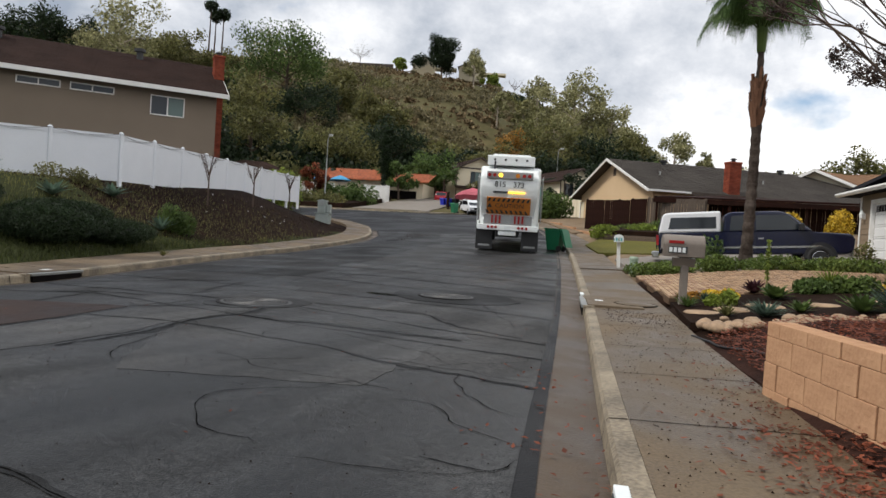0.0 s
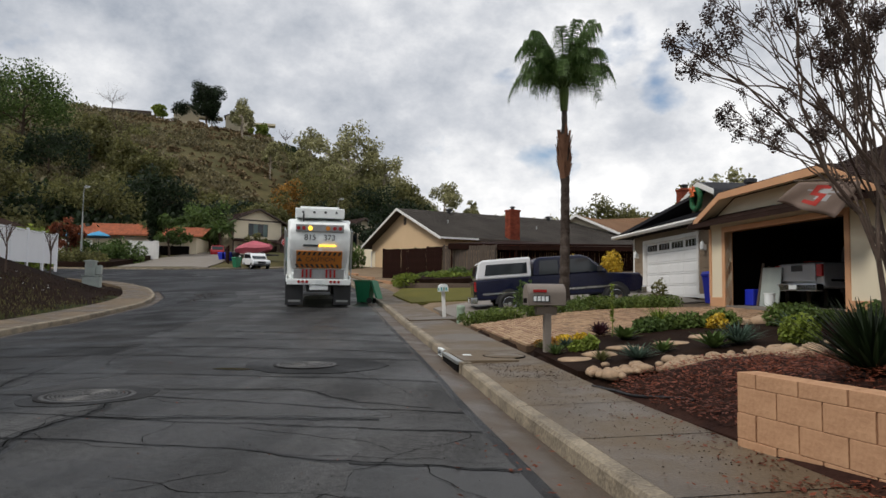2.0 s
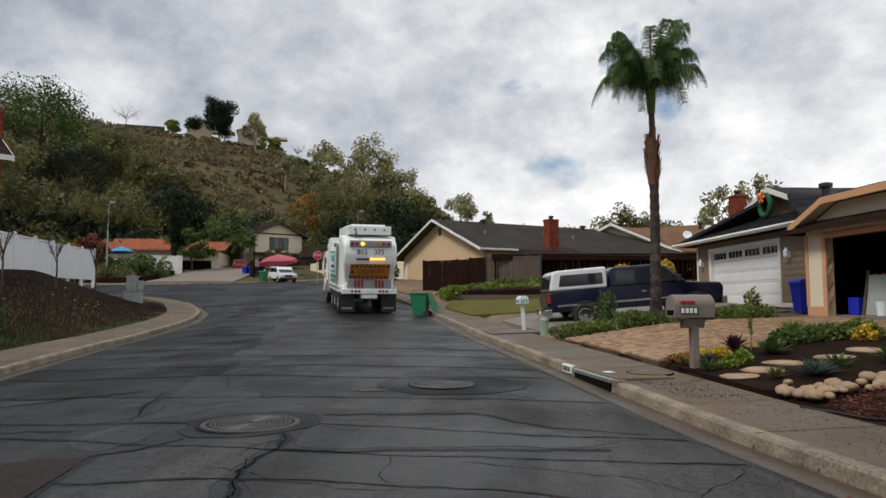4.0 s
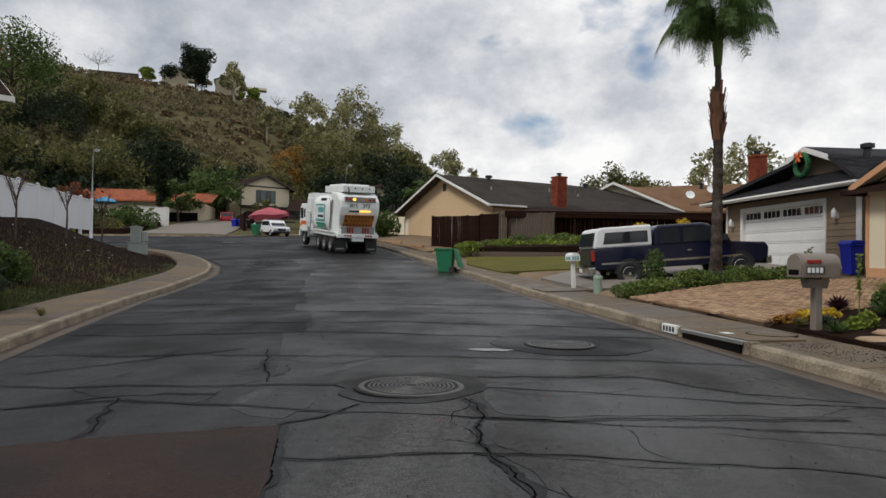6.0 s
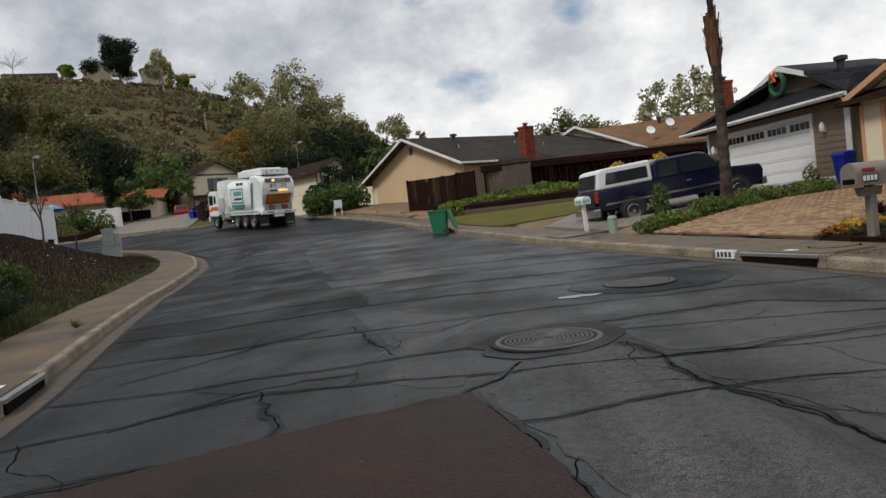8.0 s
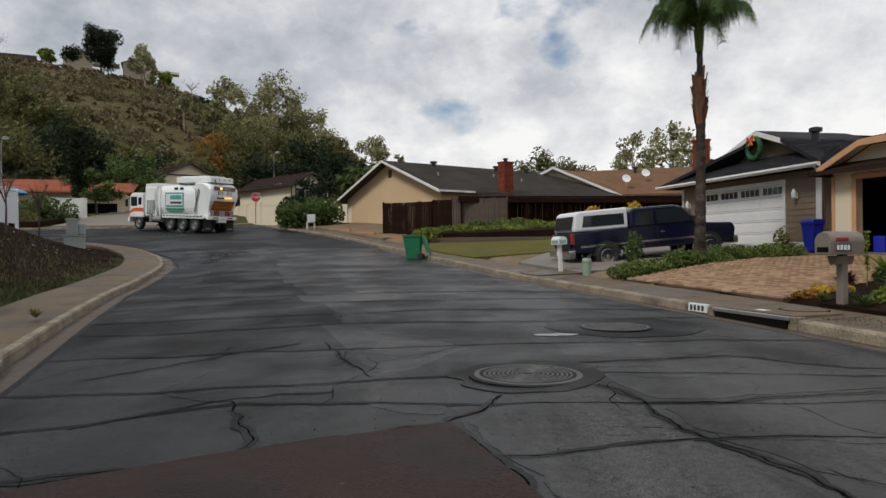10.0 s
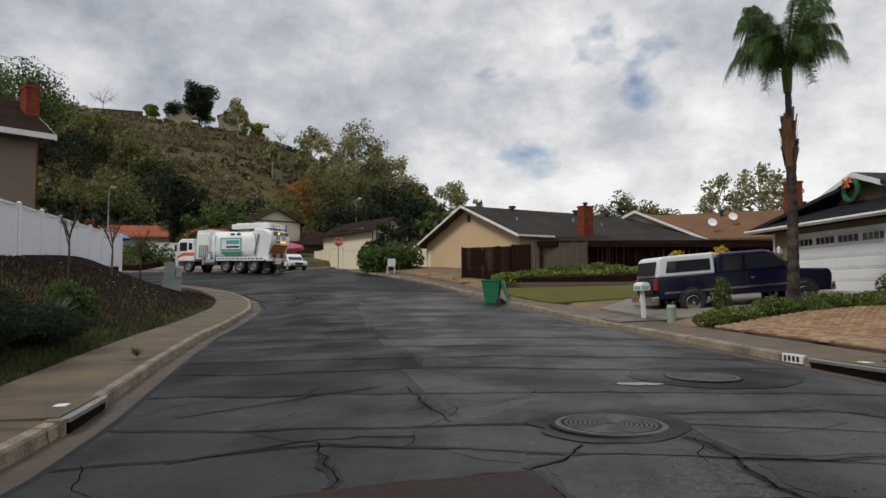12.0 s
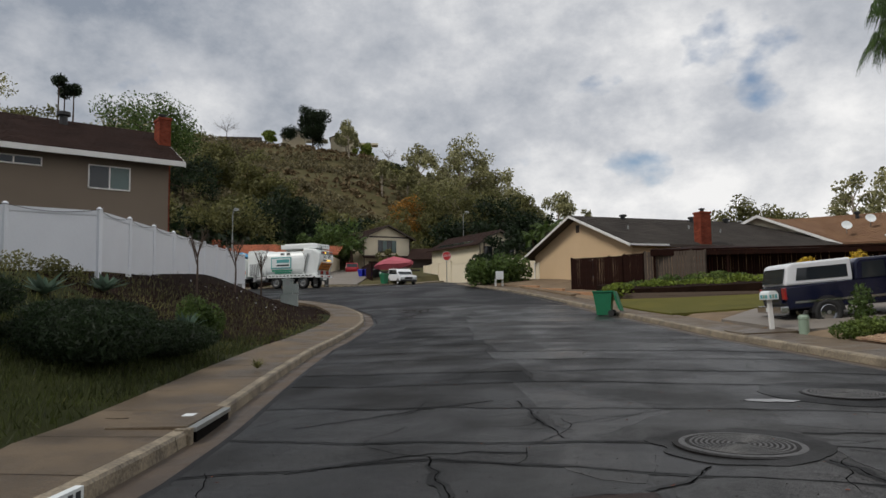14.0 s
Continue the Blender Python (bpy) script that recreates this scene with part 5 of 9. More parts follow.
    part("windscreen", prism([(9.59, 1.62), (9.615, 1.62), (9.53, 2.45), (9.5, 2.45)], -1.0, 1.0), GLASS, cab)
    for s in (-1, 1):
        part("side_window", box(8.55, s * 1.2, 1.75, 9.35, s * 1.208, 2.45), GLASS, cab)
        part("side_window", box(8.0, s * 1.2, 1.85, 8.4, s * 1.208, 2.4), GLASS, cab)
        part("stripe", prism([(7.76, 1.35), (8.9, 1.35), (9.57, 1.15), (9.57, 1.32), (8.95, 1.62), (7.76, 1.62)], s * 1.2, s * 1.211), ORANGE, cab)
        part("mirror", box(9.55, s * 1.3, 1.7, 9.62, s * 1.5, 2.25, 0.02), PLASTIC_BLACK, cab)
        part("mirror_arm", rod((9.5, s * 1.15, 2.3), (9.58, s * 1.4, 2.25), 0.02), PLASTIC_BLACK, cab)
    part("front_bumper", box(9.5, -1.2, 0.55, 9.75, 1.2, 0.92, 0.04), TRUCK_WHITE, t)
    part("step", box(7.8, -1.15, 0.55, 8.0, 1.15, 0.9), PLASTIC_BLACK, t)
    for x, dual in ((1.75, True), (3.1, True), (4.5, True), (8.45, False)):
        for s in (-1, 1):
            TRUCK_WHEELS.append((wheel(t, x, s * 1.0, 0.51, 0.51, 0.42 if dual else 0.32, TRUCK_GREY), x, s))
    return t


TRUCK = refuse_truck()


def pickup(name, m, paint, label, canopy=None, cab_len=2.2, L=5.7, plain=False):
    """A full-size pickup, nose along +x, its origin on the ground under the rear bumper."""
    t = thing(name, m, label, "pickup truck")
    hw = 0.98
    bed = L - 1.55 - cab_len
    part("body", prism([(0.12, 0.55), (L - 0.25, 0.5), (L - 0.05, 0.62), (L, 0.95), (L - 0.1, 1.12), (L - 1.45, 1.22), (bed + 0.05, 1.24), (0.1, 1.22), (0.05, 1.0)], -hw, hw, "y", None, 0.06), paint, t)
    c0, c1 = bed + 0.08, bed + cab_len
    part("cab", prism([(c0, 1.2), (c1 + 0.45, 1.2), (c1 - 0.25, 1.78), (c1 - 0.5, 1.86), (c0 + 0.2, 1.86), (c0 + 0.05, 1.75)], -hw + 0.1, hw - 0.1, "y", None, 0.07), paint, t)
    part("windscreen", prism([(c1 + 0.37, 1.27), (c1 + 0.42, 1.27), (c1 - 0.2, 1.77), (c1 - 0.25, 1.77)], -hw + 0.2, hw - 0.2), GLASS, t)
    for s in (-1, 1):
        y = s * (hw - 0.1)
        part("side_window", prism([(c0 + 0.2, 1.28), (c0 + 0.85, 1.28), (c0 + 0.85, 1.74), (c0 + 0.25, 1.74)], y, y + s * 0.012), GLASS, t)
        part("side_window", prism([(c0 + 0.95, 1.28), (c1 + 0.18, 1.28), (c1 - 0.28, 1.74), (c0 + 0.95, 1.74)], y, y + s * 0.012), GLASS, t)
        part("tail_lamp", box(0.03, s * (hw - 0.22), 0.85, 0.1, s * (hw + 0.005), 1.18, 0.015), LENS_RED, t)
        part("side_moulding", box(0.3, s * hw, 0.72, L - 0.9, s * (hw + 0.015), 0.78), CHROME, t)
        part("door_seam", box(c0 + 0.9, s * hw, 0.6, c0 + 0.915, s * (hw + 0.004), 1.2), PLASTIC_BLACK, t)
        part("door_handle", box(c0 + 1.0, s * hw, 1.0, c0 + 1.16, s * (hw + 0.025), 1.04, 0.006), CHROME, t)
        part("mirror", box(c1 + 0.0, s * (hw + 0.03), 1.25, c1 + 0.14, s * (hw + 0.22), 1.45, 0.02), PLASTIC_BLACK, t)
        part("head_lamp", box(L - 0.12, s * (hw - 0.42), 0.82, L - 0.02, s * (hw - 0.05), 1.0, 0.02), SIGN_WHITE, t)
        for x in (bed * 0.5 + 0.2, L - 0.95):
            arch = prism([(x + 0.46 * math.cos(a), 0.42 + 0.46 * math.sin(a)) for a in np.linspace(0, math.pi, 14)], s * (hw - 0.2), s * (hw + 0.006))
            part("wheel_arch", arch, PLASTIC_BLACK, t)
            wheel(t, x, s * (hw - 0.1), 0.39, 0.39, 0.25, CHROME)
    part("tailgate", box(0.02, -hw + 0.24, 0.72, 0.06, hw - 0.24, 1.2, 0.012), paint, t)
    part("rear_bumper", box(-0.12, -hw + 0.02, 0.45, 0.12, hw - 0.02, 0.66, 0.03), CHROME, t)
    part("plate", box(-0.13, -0.16, 0.5, -0.122, 0.16, 0.62), SIGN_WHITE, t)
    part("front_bumper", box(L - 0.1, -hw + 0.05, 0.42, L + 0.1, hw - 0.05, 0.68, 0.04), CHROME if canopy else paint, t)
    part("grille", box(L - 0.04, -0.55, 0.75, L + 0.02, 0.55, 1.02, 0.02), PLASTIC_BLACK, t)
    if canopy:
        cn = part("canopy", prism([(0.1, 1.23), (bed + 0.02, 1.23), (bed + 0.02, 1.9), (0.35, 1.88), (0.22, 1.8)], -hw + 0.04, hw - 0.04, "y", None, 0.06), canopy, t, "white canopy over the bed")
        for s in (-1, 1):
            part("side_window", prism([(0.4, 1.36), (bed - 0.12, 1.36), (bed - 0.12, 1.72), (0.48, 1.72)], s * (hw - 0.04), s * (hw - 0.03)), GLASS, cn)
        part("rear_window", prism([(0.06, 1.32), (0.1, 1.32), (0.22, 1.74), (0.18, 1.74)], -hw + 0.2, hw - 0.2), GLASS, cn)
    else:
        part("bed_inside", box(0.15, -hw + 0.14, 1.225, bed, hw - 0.14, 1.245), PLASTIC_BLACK, t)
        part("tailgate_recess", box(0.012, -0.24, 1.0, 0.019, 0.24, 1.17), PLASTIC_BLACK, t)
    return t


pickup("pickup_truck", pose(5.35, 23.3, 0.4, 0, -4.6, 9), CAR_NAVY, "navy pickup with a white canopy parked in a driveway", CAR_WHITE)
pickup("pickup_truck", GARAGE @ pose(1.85, 0.95, 0.0, 0, 0, 90), CAR_SILVER, "silver pickup parked nose-in inside an open garage")


def small_car(name, m, paint, label, suv=True):
    c = thing(name, m, label, "car")
    L, hw = 4.6, 0.9
    part("body", prism([(0.1, 0.45), (L - 0.1, 0.42), (L, 0.7), (L - 0.1, 0.95), (L - 1.2, 1.05), (0.1, 1.1), (0.0, 0.8)], -hw, hw, "y", None, 0.06), paint, c)
    part("cabin", prism([(0.15, 1.05), (L - 1.0, 1.05), (L - 1.7, 1.66), (0.5, 1.7)], -hw + 0.1, hw - 0.1, "y", None, 0.07), paint, c)
    for s in (-1, 1):
        part("side_window", prism([(0.5, 1.12), (L - 1.35, 1.12), (L - 1.8, 1.55), (0.65, 1.58)], s * (hw - 0.1), s * (hw - 0.088)), GLASS, c)
        part("head_lamp", box(L - 0.1, s * 0.45, 0.66, L + 0.005, s * 0.82, 0.84, 0.02), SIGN_WHITE, c)
        part("tail_lamp", box(-0.01, s * 0.6, 0.75, 0.08, s * 0.88, 1.0, 0.02), LENS_RED, c)
        for x in (0.85, L - 0.85):
            wheel(c, x, s * (hw - 0.08), 0.35, 0.35, 0.22, CHROME)
    part("windscreen", prism([(L - 1.08, 1.1), (L - 1.02, 1.1), (L - 1.66, 1.6), (L - 1.72, 1.6)], -hw + 0.2, hw - 0.2), GLASS, c)
    part("rear_window", prism([(0.13, 1.12), (0.17, 1.12), (0.48, 1.6), (0.44, 1.6)], -hw + 0.2, hw - 0.2), GLASS, c)
    part("grille", box(L - 0.05, -0.4, 0.6, L + 0.01, 0.4, 0.82), PLASTIC_BLACK, c)
    part("bumper", box(L - 0.1, -hw + 0.05, 0.35, L + 0.08, hw - 0.05, 0.55, 0.03), PLASTIC_BLACK if suv else paint, c)
    if suv:
        for s in (-1, 1):
            part("roof_rack", tube([(0.8, s * 0.6, 1.68), (0.9, s * 0.6, 1.78), (2.4, s * 0.6, 1.76), (2.5, s * 0.6, 1.66)], [0.02] * 4, 6), CHROME, c)
    return c


small_car("car", pose(-23.2, 70.2, 3.35, 0, 2, -52), CAR_WHITE, "white sport utility car parked on the side street")
small_car("car", pose(-34.9, 86.2, 5.25, 0, 0, 112), CAR_RED, "red hatchback parked on a driveway", False)
small_car("car", pose(-40.3, 86.5, 5.2, 0, 0, 105), PLASTIC_BLACK, "dark car under a carport", True)


def covered_boat():
    b = thing("covered_boat", pose(-27.6, 76.5, 4.5, 0, 0, -28), "boat under a pink tarpaulin on a trailer", "boat")
    bm = bmesh.new()
    secs = [(0, 0.5, 1.0, 1.5), (1.2, 1.05, 0.8, 2.0), (3.0, 1.15, 0.7, 2.3), (4.6, 0.95, 0.8, 2.0), (6.0, 0.25, 1.2, 1.7)]
    rings = []
    for x, w, lo, hi in secs:
        rings.append([bm.verts.new((x, w * c, lo + (hi - lo) * s)) for c, s in ((-0.7, 0), (-1, 0.45), (-0.75, 0.72), (0, 1), (0.75, 0.72), (1, 0.45), (0.7, 0))])
    for A, B in zip(rings, rings[1:]):
        for k in range(7):
            bm.faces.new((A[k], A[(k + 1) % 7], B[(k + 1) % 7], B[k]))
    bm.faces.new(rings[0])
    bm.faces.new(rings[-1][::-1])
    part("tarpaulin", bm, CANVAS_PINK, b)
    part("trailer", box(0.2, -0.7, 0.45, 6.6, 0.7, 0.6), PLASTIC_BLACK, b)
    for s in (-1, 1):
        wheel(b, 1.8, s * 0.95, 0.33, 0.33, 0.2)


covered_boat()


# ---- plants ----
def tree(x, y, z, h, w, leaf, bark, count, size, seed, label, bare=0.3, dense=7, slim=0.5, droop=0.0, flat=0.8, name="tree", trunk_r=None, top=0.75):
    rng = np.random.default_rng(seed)
    t = thing(name, pose(x, y, z), label, "tree")
    r0 = trunk_r or 0.022 * h + 0.05
    bend = rng.normal(size=2) * 0.05 * h
    pts = [(bend[0] * u * u, bend[1] * u * u, -0.3 + (h * top + 0.3) * u) for u in np.linspace(0, 1, 7)]
    part("trunk", tube(pts, [r0 * (1 - 0.75 * u) for u in np.linspace(0, 1, 7)], 7), bark, t)
    cents, rad = [], []
    for k in range(dense):
        a = 2 * math.pi * (k * 0.618 + rng.random() * 0.2)
        u = bare + (1 - bare) * (k + 0.5) / dense
        reach = w * 0.5 * (0.35 + 0.65 * math.sin(math.pi * min(1, 0.25 + 0.75 * (u - bare) / (1 - bare)))) * (0.7 + 0.5 * rng.random())
        s = np.array((bend[0] * u * u, bend[1] * u * u, h * top * min(1, u) * 0.92))
        e = s + np.array((math.cos(a) * reach, math.sin(a) * reach, h * (0.1 + 0.14 * rng.random())))
        m = (s + e) / 2 + np.array((0, 0, 0.03 * h))
        part("limb", tube([s, m, e], [r0 * 0.4, r0 * 0.25, r0 * 0.08], 5), bark, t)
        for _ in range(3):
            cents.append(e + rng.normal(size=3) * 0.09 * w)
            rad.append(w * (0.13 + 0.1 * rng.random()))
        cents.append(m)
        rad.append(w * 0.12)
    cents.append(np.array((bend[0], bend[1], h * 0.9)))
    rad.append(w * 0.16)
    if count:
        V, F = leaves(cents, rad, count, size, rng, flat, droop, slim)
        raw("crown", V, F, leaf, t)
    return t


def bare_tree(x, y, z, h, w, seed, label, twigs=60, r0=0.04, bark=None, seeds=0):
    """A leafless young or wintering tree with forking twigs."""
    rng = np.random.default_rng(seed)
    t = thing("tree", pose(x, y, z), label, "tree")
    part("trunk", tube([(0, 0, -0.2), (0.01 * h, 0, h * 0.3), (0, 0.01 * h, h * 0.55)], [r0, r0 * 0.8, r0 * 0.6], 7), bark or BARK, t)
    bm = bmesh.new()
    tips = []
    for k in range(6):
        a = 2 * math.pi * k / 6 + rng.random()
        s = Vector((0, 0, h * (0.4 + 0.15 * rng.random())))
        e = s + Vector((math.cos(a) * w * 0.4, math.sin(a) * w * 0.4, h * (0.25 + 0.2 * rng.random())))
        tube([s, s.lerp(e, 0.5) + Vector((0, 0, 0.03 * h)), e], [r0 * 0.5, r0 * 0.35, r0 * 0.15], 5, bm)
        for _ in range(twigs // 6):
            p = s.lerp(e, 0.3 + 0.7 * rng.random())
            q = p + Vector(rng.normal(size=3)) * w * 0.14 + Vector((0, 0, h * 0.06))
            tube([p, q], [r0 * 0.14, r0 * 0.05], 3, bm)
            tips.append(tuple(q))
    part("twig_spray", bm, bark or BARK, t)
    return t


def scrub():
    """The hill's scrub: clumps of leaf blades, sorted into four looks by patches."""
    rng = np.random.default_rng(11)
    sets = {"sage": [], "olive": [], "dark": [], "dry": []}
    tries = 0
    while sum(len(v) for v in sets.values()) < 8200 and tries < 90000:
        tries += 1
        a = rng.uniform(-14, 72)
        r = 90 + 182 * rng.random() ** 0.9
        x, y = 1.2 - r * math.sin(radians(a)), 1.2 + r * math.cos(radians(a))
        if r < float(np.interp(a, [-60, 0, 30, 50, 90], [112, 108, 104, 84, 76])):
            continue
        trail = abs(r - (176 + 14 * math.sin(a * 0.09) - a * 0.25))
        if trail < 3.2 and 9 < a < 34:
            continue
        n = noise.noise((x * 0.022, y * 0.022, 7)) + 0.45 * noise.noise((x * 0.07, y * 0.07, 2))
        low = 1 - (r - 90) / 180
        n += 0.55 * (low - 0.45) + 0.5 * max(0.0, (14 - a) / 14) + 0.25 * max(0.0, (a - 38) / 30)
        kind = "dark" if n > 0.5 else "olive" if n > 0.14 else "sage" if n > -0.25 else "dry"
        if kind == "dry" and rng.random() < 0.45:
            continue
        big = {"dark": 2.6, "olive": 2.0, "sage": 1.35, "dry": 1.0}[kind] * (0.6 + 0.9 * rng.random())
        sets[kind].append((x, y, hill_z(x, y) + big * 0.45, big))
    for kind, m_, per in (("sage", LEAF_SAGE, 30), ("olive", LEAF_OAK, 44), ("dark", LEAF_DARK, 52), ("dry", mat("dry_brush", (0.20, 0.15, 0.085), (0.12, 0.085, 0.05), 0.1, 0.9, 0, fine=1, island=0.4), 22)):
        c = np.array(sets[kind])
        V, F = leaves(c[:, :3], np.stack([c[:, 3], c[:, 3], c[:, 3] * 0.75], 1), per * len(c), 0.42, rng, slim=0.6)
        tagged(raw("hillside_" + kind + "_scrub", V, F, m_), "dense %s scrub covering the hillside" % {"sage": "grey-green", "olive": "olive", "dark": "dark green", "dry": "dry brown"}[kind], "scrub", kind="stuff")


scrub()


def spot(az, r):
    x, y = 1.2 - r * math.sin(radians(az)), 1.2 + r * math.cos(radians(az))
    return x, y, land_z(x, y)


def hill_trees():
    E = "tall grey-green eucalyptus on the hillside"
    rows = [  # azimuth, distance, height, width, leaf, label
        (26.2, 268, 15.5, 13, LEAF_DARK, "dense round dark eucalyptus on the hilltop"), (23.4, 262, 15, 6.5, LEAF_EUC, E), (38.3, 205, 13, 20, LEAF_EUC, "broad pale-limbed tree on the crest"),
        (29.8, 266, 6.5, 4, LEAF_IVY, "small bright green hilltop tree"), (21.9, 262, 6, 5, LEAF_IVY, "small bright green hilltop tree"),
        (17.2, 190, 17, 7, LEAF_EUC, E), (15.6, 185, 13, 8, LEAF_EUC, E), (13.6, 165, 24, 12, LEAF_EUC, E), (12.4, 172, 17, 9, LEAF_EUC, E), (10.9, 165, 18, 10, LEAF_EUC, E), (9.6, 160, 15, 9, LEAF_EUC, E), (8.6, 150, 13, 9, LEAF_OAK, E),
        (17.4, 138, 9, 8, LEAF_ORANGE, "orange and green autumn tree on the slope"), (15.8, 130, 11, 10, LEAF_OAK, "broad olive-green tree below the slope"), (12.6, 126, 12, 11, LEAF_OAK, "broad olive-green tree below the slope"), (10.2, 122, 11, 10, LEAF_DARK, "dark broad tree below the slope"), (7.6, 118, 10, 8, LEAF_DARK, "dark broad tree below the slope"),
        (5.5, 165, 15, 9, LEAF_EUC, "slender pale eucalyptus above the roofs"), (3.2, 170, 12, 4, LEAF_EUC, "slender pale eucalyptus above the roofs"), (0.1, 160, 11, 7, LEAF_EUC, "slender pale eucalyptus above the roofs"), (-2.0, 165, 9, 6, LEAF_EUC, "slender pale eucalyptus above the roofs"), (-3.9, 150, 9, 9, LEAF_EUC, "slender pale eucalyptus above the roofs"),
        (-9.2, 112, 8, 8, LEAF_OAK, "rounded green tree behind the roofs"), (-11.4, 116, 7, 7, LEAF_OAK, "rounded green tree behind the roofs"), (-16.4, 105, 11, 5, LEAF_EUC, "open pale tree behind the roofs"), (-19.6, 98, 12, 5, LEAF_EUC, "open pale tree behind the roofs"),
        (40.2, 104, 14, 10, LEAF_OAK, "large olive and rust tree on the slope"), (51.5, 165, 20, 13, LEAF_EUC, "open spreading tree on the crest"), (47.5, 185, 12, 14, LEAF_OAK, "olive tree on the crest"), (56.5, 175, 12, 14, LEAF_DARK, "dark tree on the crest"), (43.5, 195, 10, 9, LEAF_OAK, "olive tree on the crest"),
        (30.5, 150, 8, 9, LEAF_OAK, "olive tree on the slope"), (34, 160, 10, 10, LEAF_OAK, "olive tree on the slope"), (36.5, 140, 9, 10, LEAF_DARK, "dark tree on the slope"), (28.5, 118, 8, 9, LEAF_DARK, "dark tree on the slope"), (33, 112, 8, 9, LEAF_OAK, "olive tree on the slope"),
        (20.4, 172, 10, 3.6, LEAF_EUC, "thin pale sapling on the slope"), (18.2, 172, 10, 3.4, LEAF_EUC, "thin pale sapling on the slope"), (23.2, 235, 13, 5, LEAF_EUC, "thin pale eucalyptus on the slope"),
        (24.0, 104, 7, 7, LEAF_GREEN, "leafy green tree behind the houses"), (13.9, 108, 7, 8, LEAF_DARK, "dark tree behind the houses"), (19.8, 112, 7, 7, LEAF_OAK, "olive tree behind the houses"), (46, 95, 9, 11, LEAF_DARK, "dark tree behind the houses"), (50.5, 90, 8, 10, LEAF_OAK, "olive tree behind the houses")]
    for k, (a, r, h, w, leaf, lab) in enumerate(rows):
        x, y, z = spot(a, r)
        slim = leaf is LEAF_EUC
        w *= 1.12
        tree(x, y, z - 0.3, h, w, leaf, BARK_PALE if slim else BARK, int((1500 + 110 * w * h ** 0.5) * (0.5 if slim else 1.5 if k == 0 else 1)), 0.36 if r > 140 else 0.27, 40 + k, lab, bare=0.32 if slim else 0.22, dense=9 if slim else 10, flat=0.95)
    for k, (a, r, h, w) in enumerate(((33.2, 264, 9, 12), (19.8, 262, 7, 7), (32.2, 175, 11, 8))):
        x, y, z = spot(a, r)
        bare_tree(x, y, z - 0.2, h, w, 90 + k, "leafless grey tree on the hillside", 90, 0.16)
    x, y, z = spot(38.6, 176)
    tree(x, y, z - 0.5, 53.5 - z, 20, LEAF_GREEN, BARK, 9000, 0.34, 77, "large rounded green tree on the crest", bare=0.25, dense=14, flat=0.9)
    # cypress
    t = thing("tree", pose(-41.0, 80.6, 5.2), "narrow dark green cypress beside the tiled house", "tree")
    part("trunk", rod((0, 0, -0.5), (0, 0, 3), 0.15), BARK, t)
    rng = np.random.default_rng(5)
    zs = np.linspace(0.5, 9.6, 26)
    V, F = leaves([(0, 0, z) for z in zs], [(0.95 * math.sin(math.pi * min(1, 0.16 + 0.84 * (1 - (z - 0.5) / 9.4) ** 0.8)) * 0.95 + 0.1,) * 2 + (0.6,) for z in zs], 3600, 0.2, rng)
    raw("crown", V, F, LEAF_DARK, t)
    # autumn trees and shrubs near the junction
    tree(-46.5, 72.0, 3.6, 6.0, 3.2, LEAF_RED, BARK, 1600, 0.2, 7, "rust-red autumn tree at the corner", 0.25)
    tree(-39.3, 81.8, 5.2, 5.5, 3.8, LEAF_GREEN, BARK, 1500, 0.25, 8, "leafy green tree by the tiled house", 0.25)
    tree(-12.8, 83.0, 5.5, 4.5, 4.5, LEAF_DARK, BARK, 1500, 0.2, 9, "dark round tree in front of a house", 0.3)
    tree(-31.5, 92.5, 5.6, 3.6, 3.4, LEAF_OAK, BARK, 900, 0.2, 10, "olive vine-like tree by a garage", 0.2)


hill_trees()


def fan_palms():
    for k, (a, r, h) in enumerate(((45.4, 235, 19), (44.4, 236, 17), (45.0, 240, 16))):
        x, y, z = spot(a, r)
        t = thing("palm_tree", pose(x, y, z - 1), "tall thin fan palm on the skyline", "palm tree", "skyline palms")
        part("trunk", tube([(0, 0, 0), (0.3, 0, h * 0.5), (0.2, 0.2, h)], [0.35, 0.26, 0.22], 7), BARK, t)
        V, F = leaves([(0.2, 0.2, h)], [(2.3, 2.3, 2.2)], 420, 0.7, np.random.default_rng(k), slim=0.25)
        raw("crown", V, F, LEAF_DARK, t)


fan_palms()


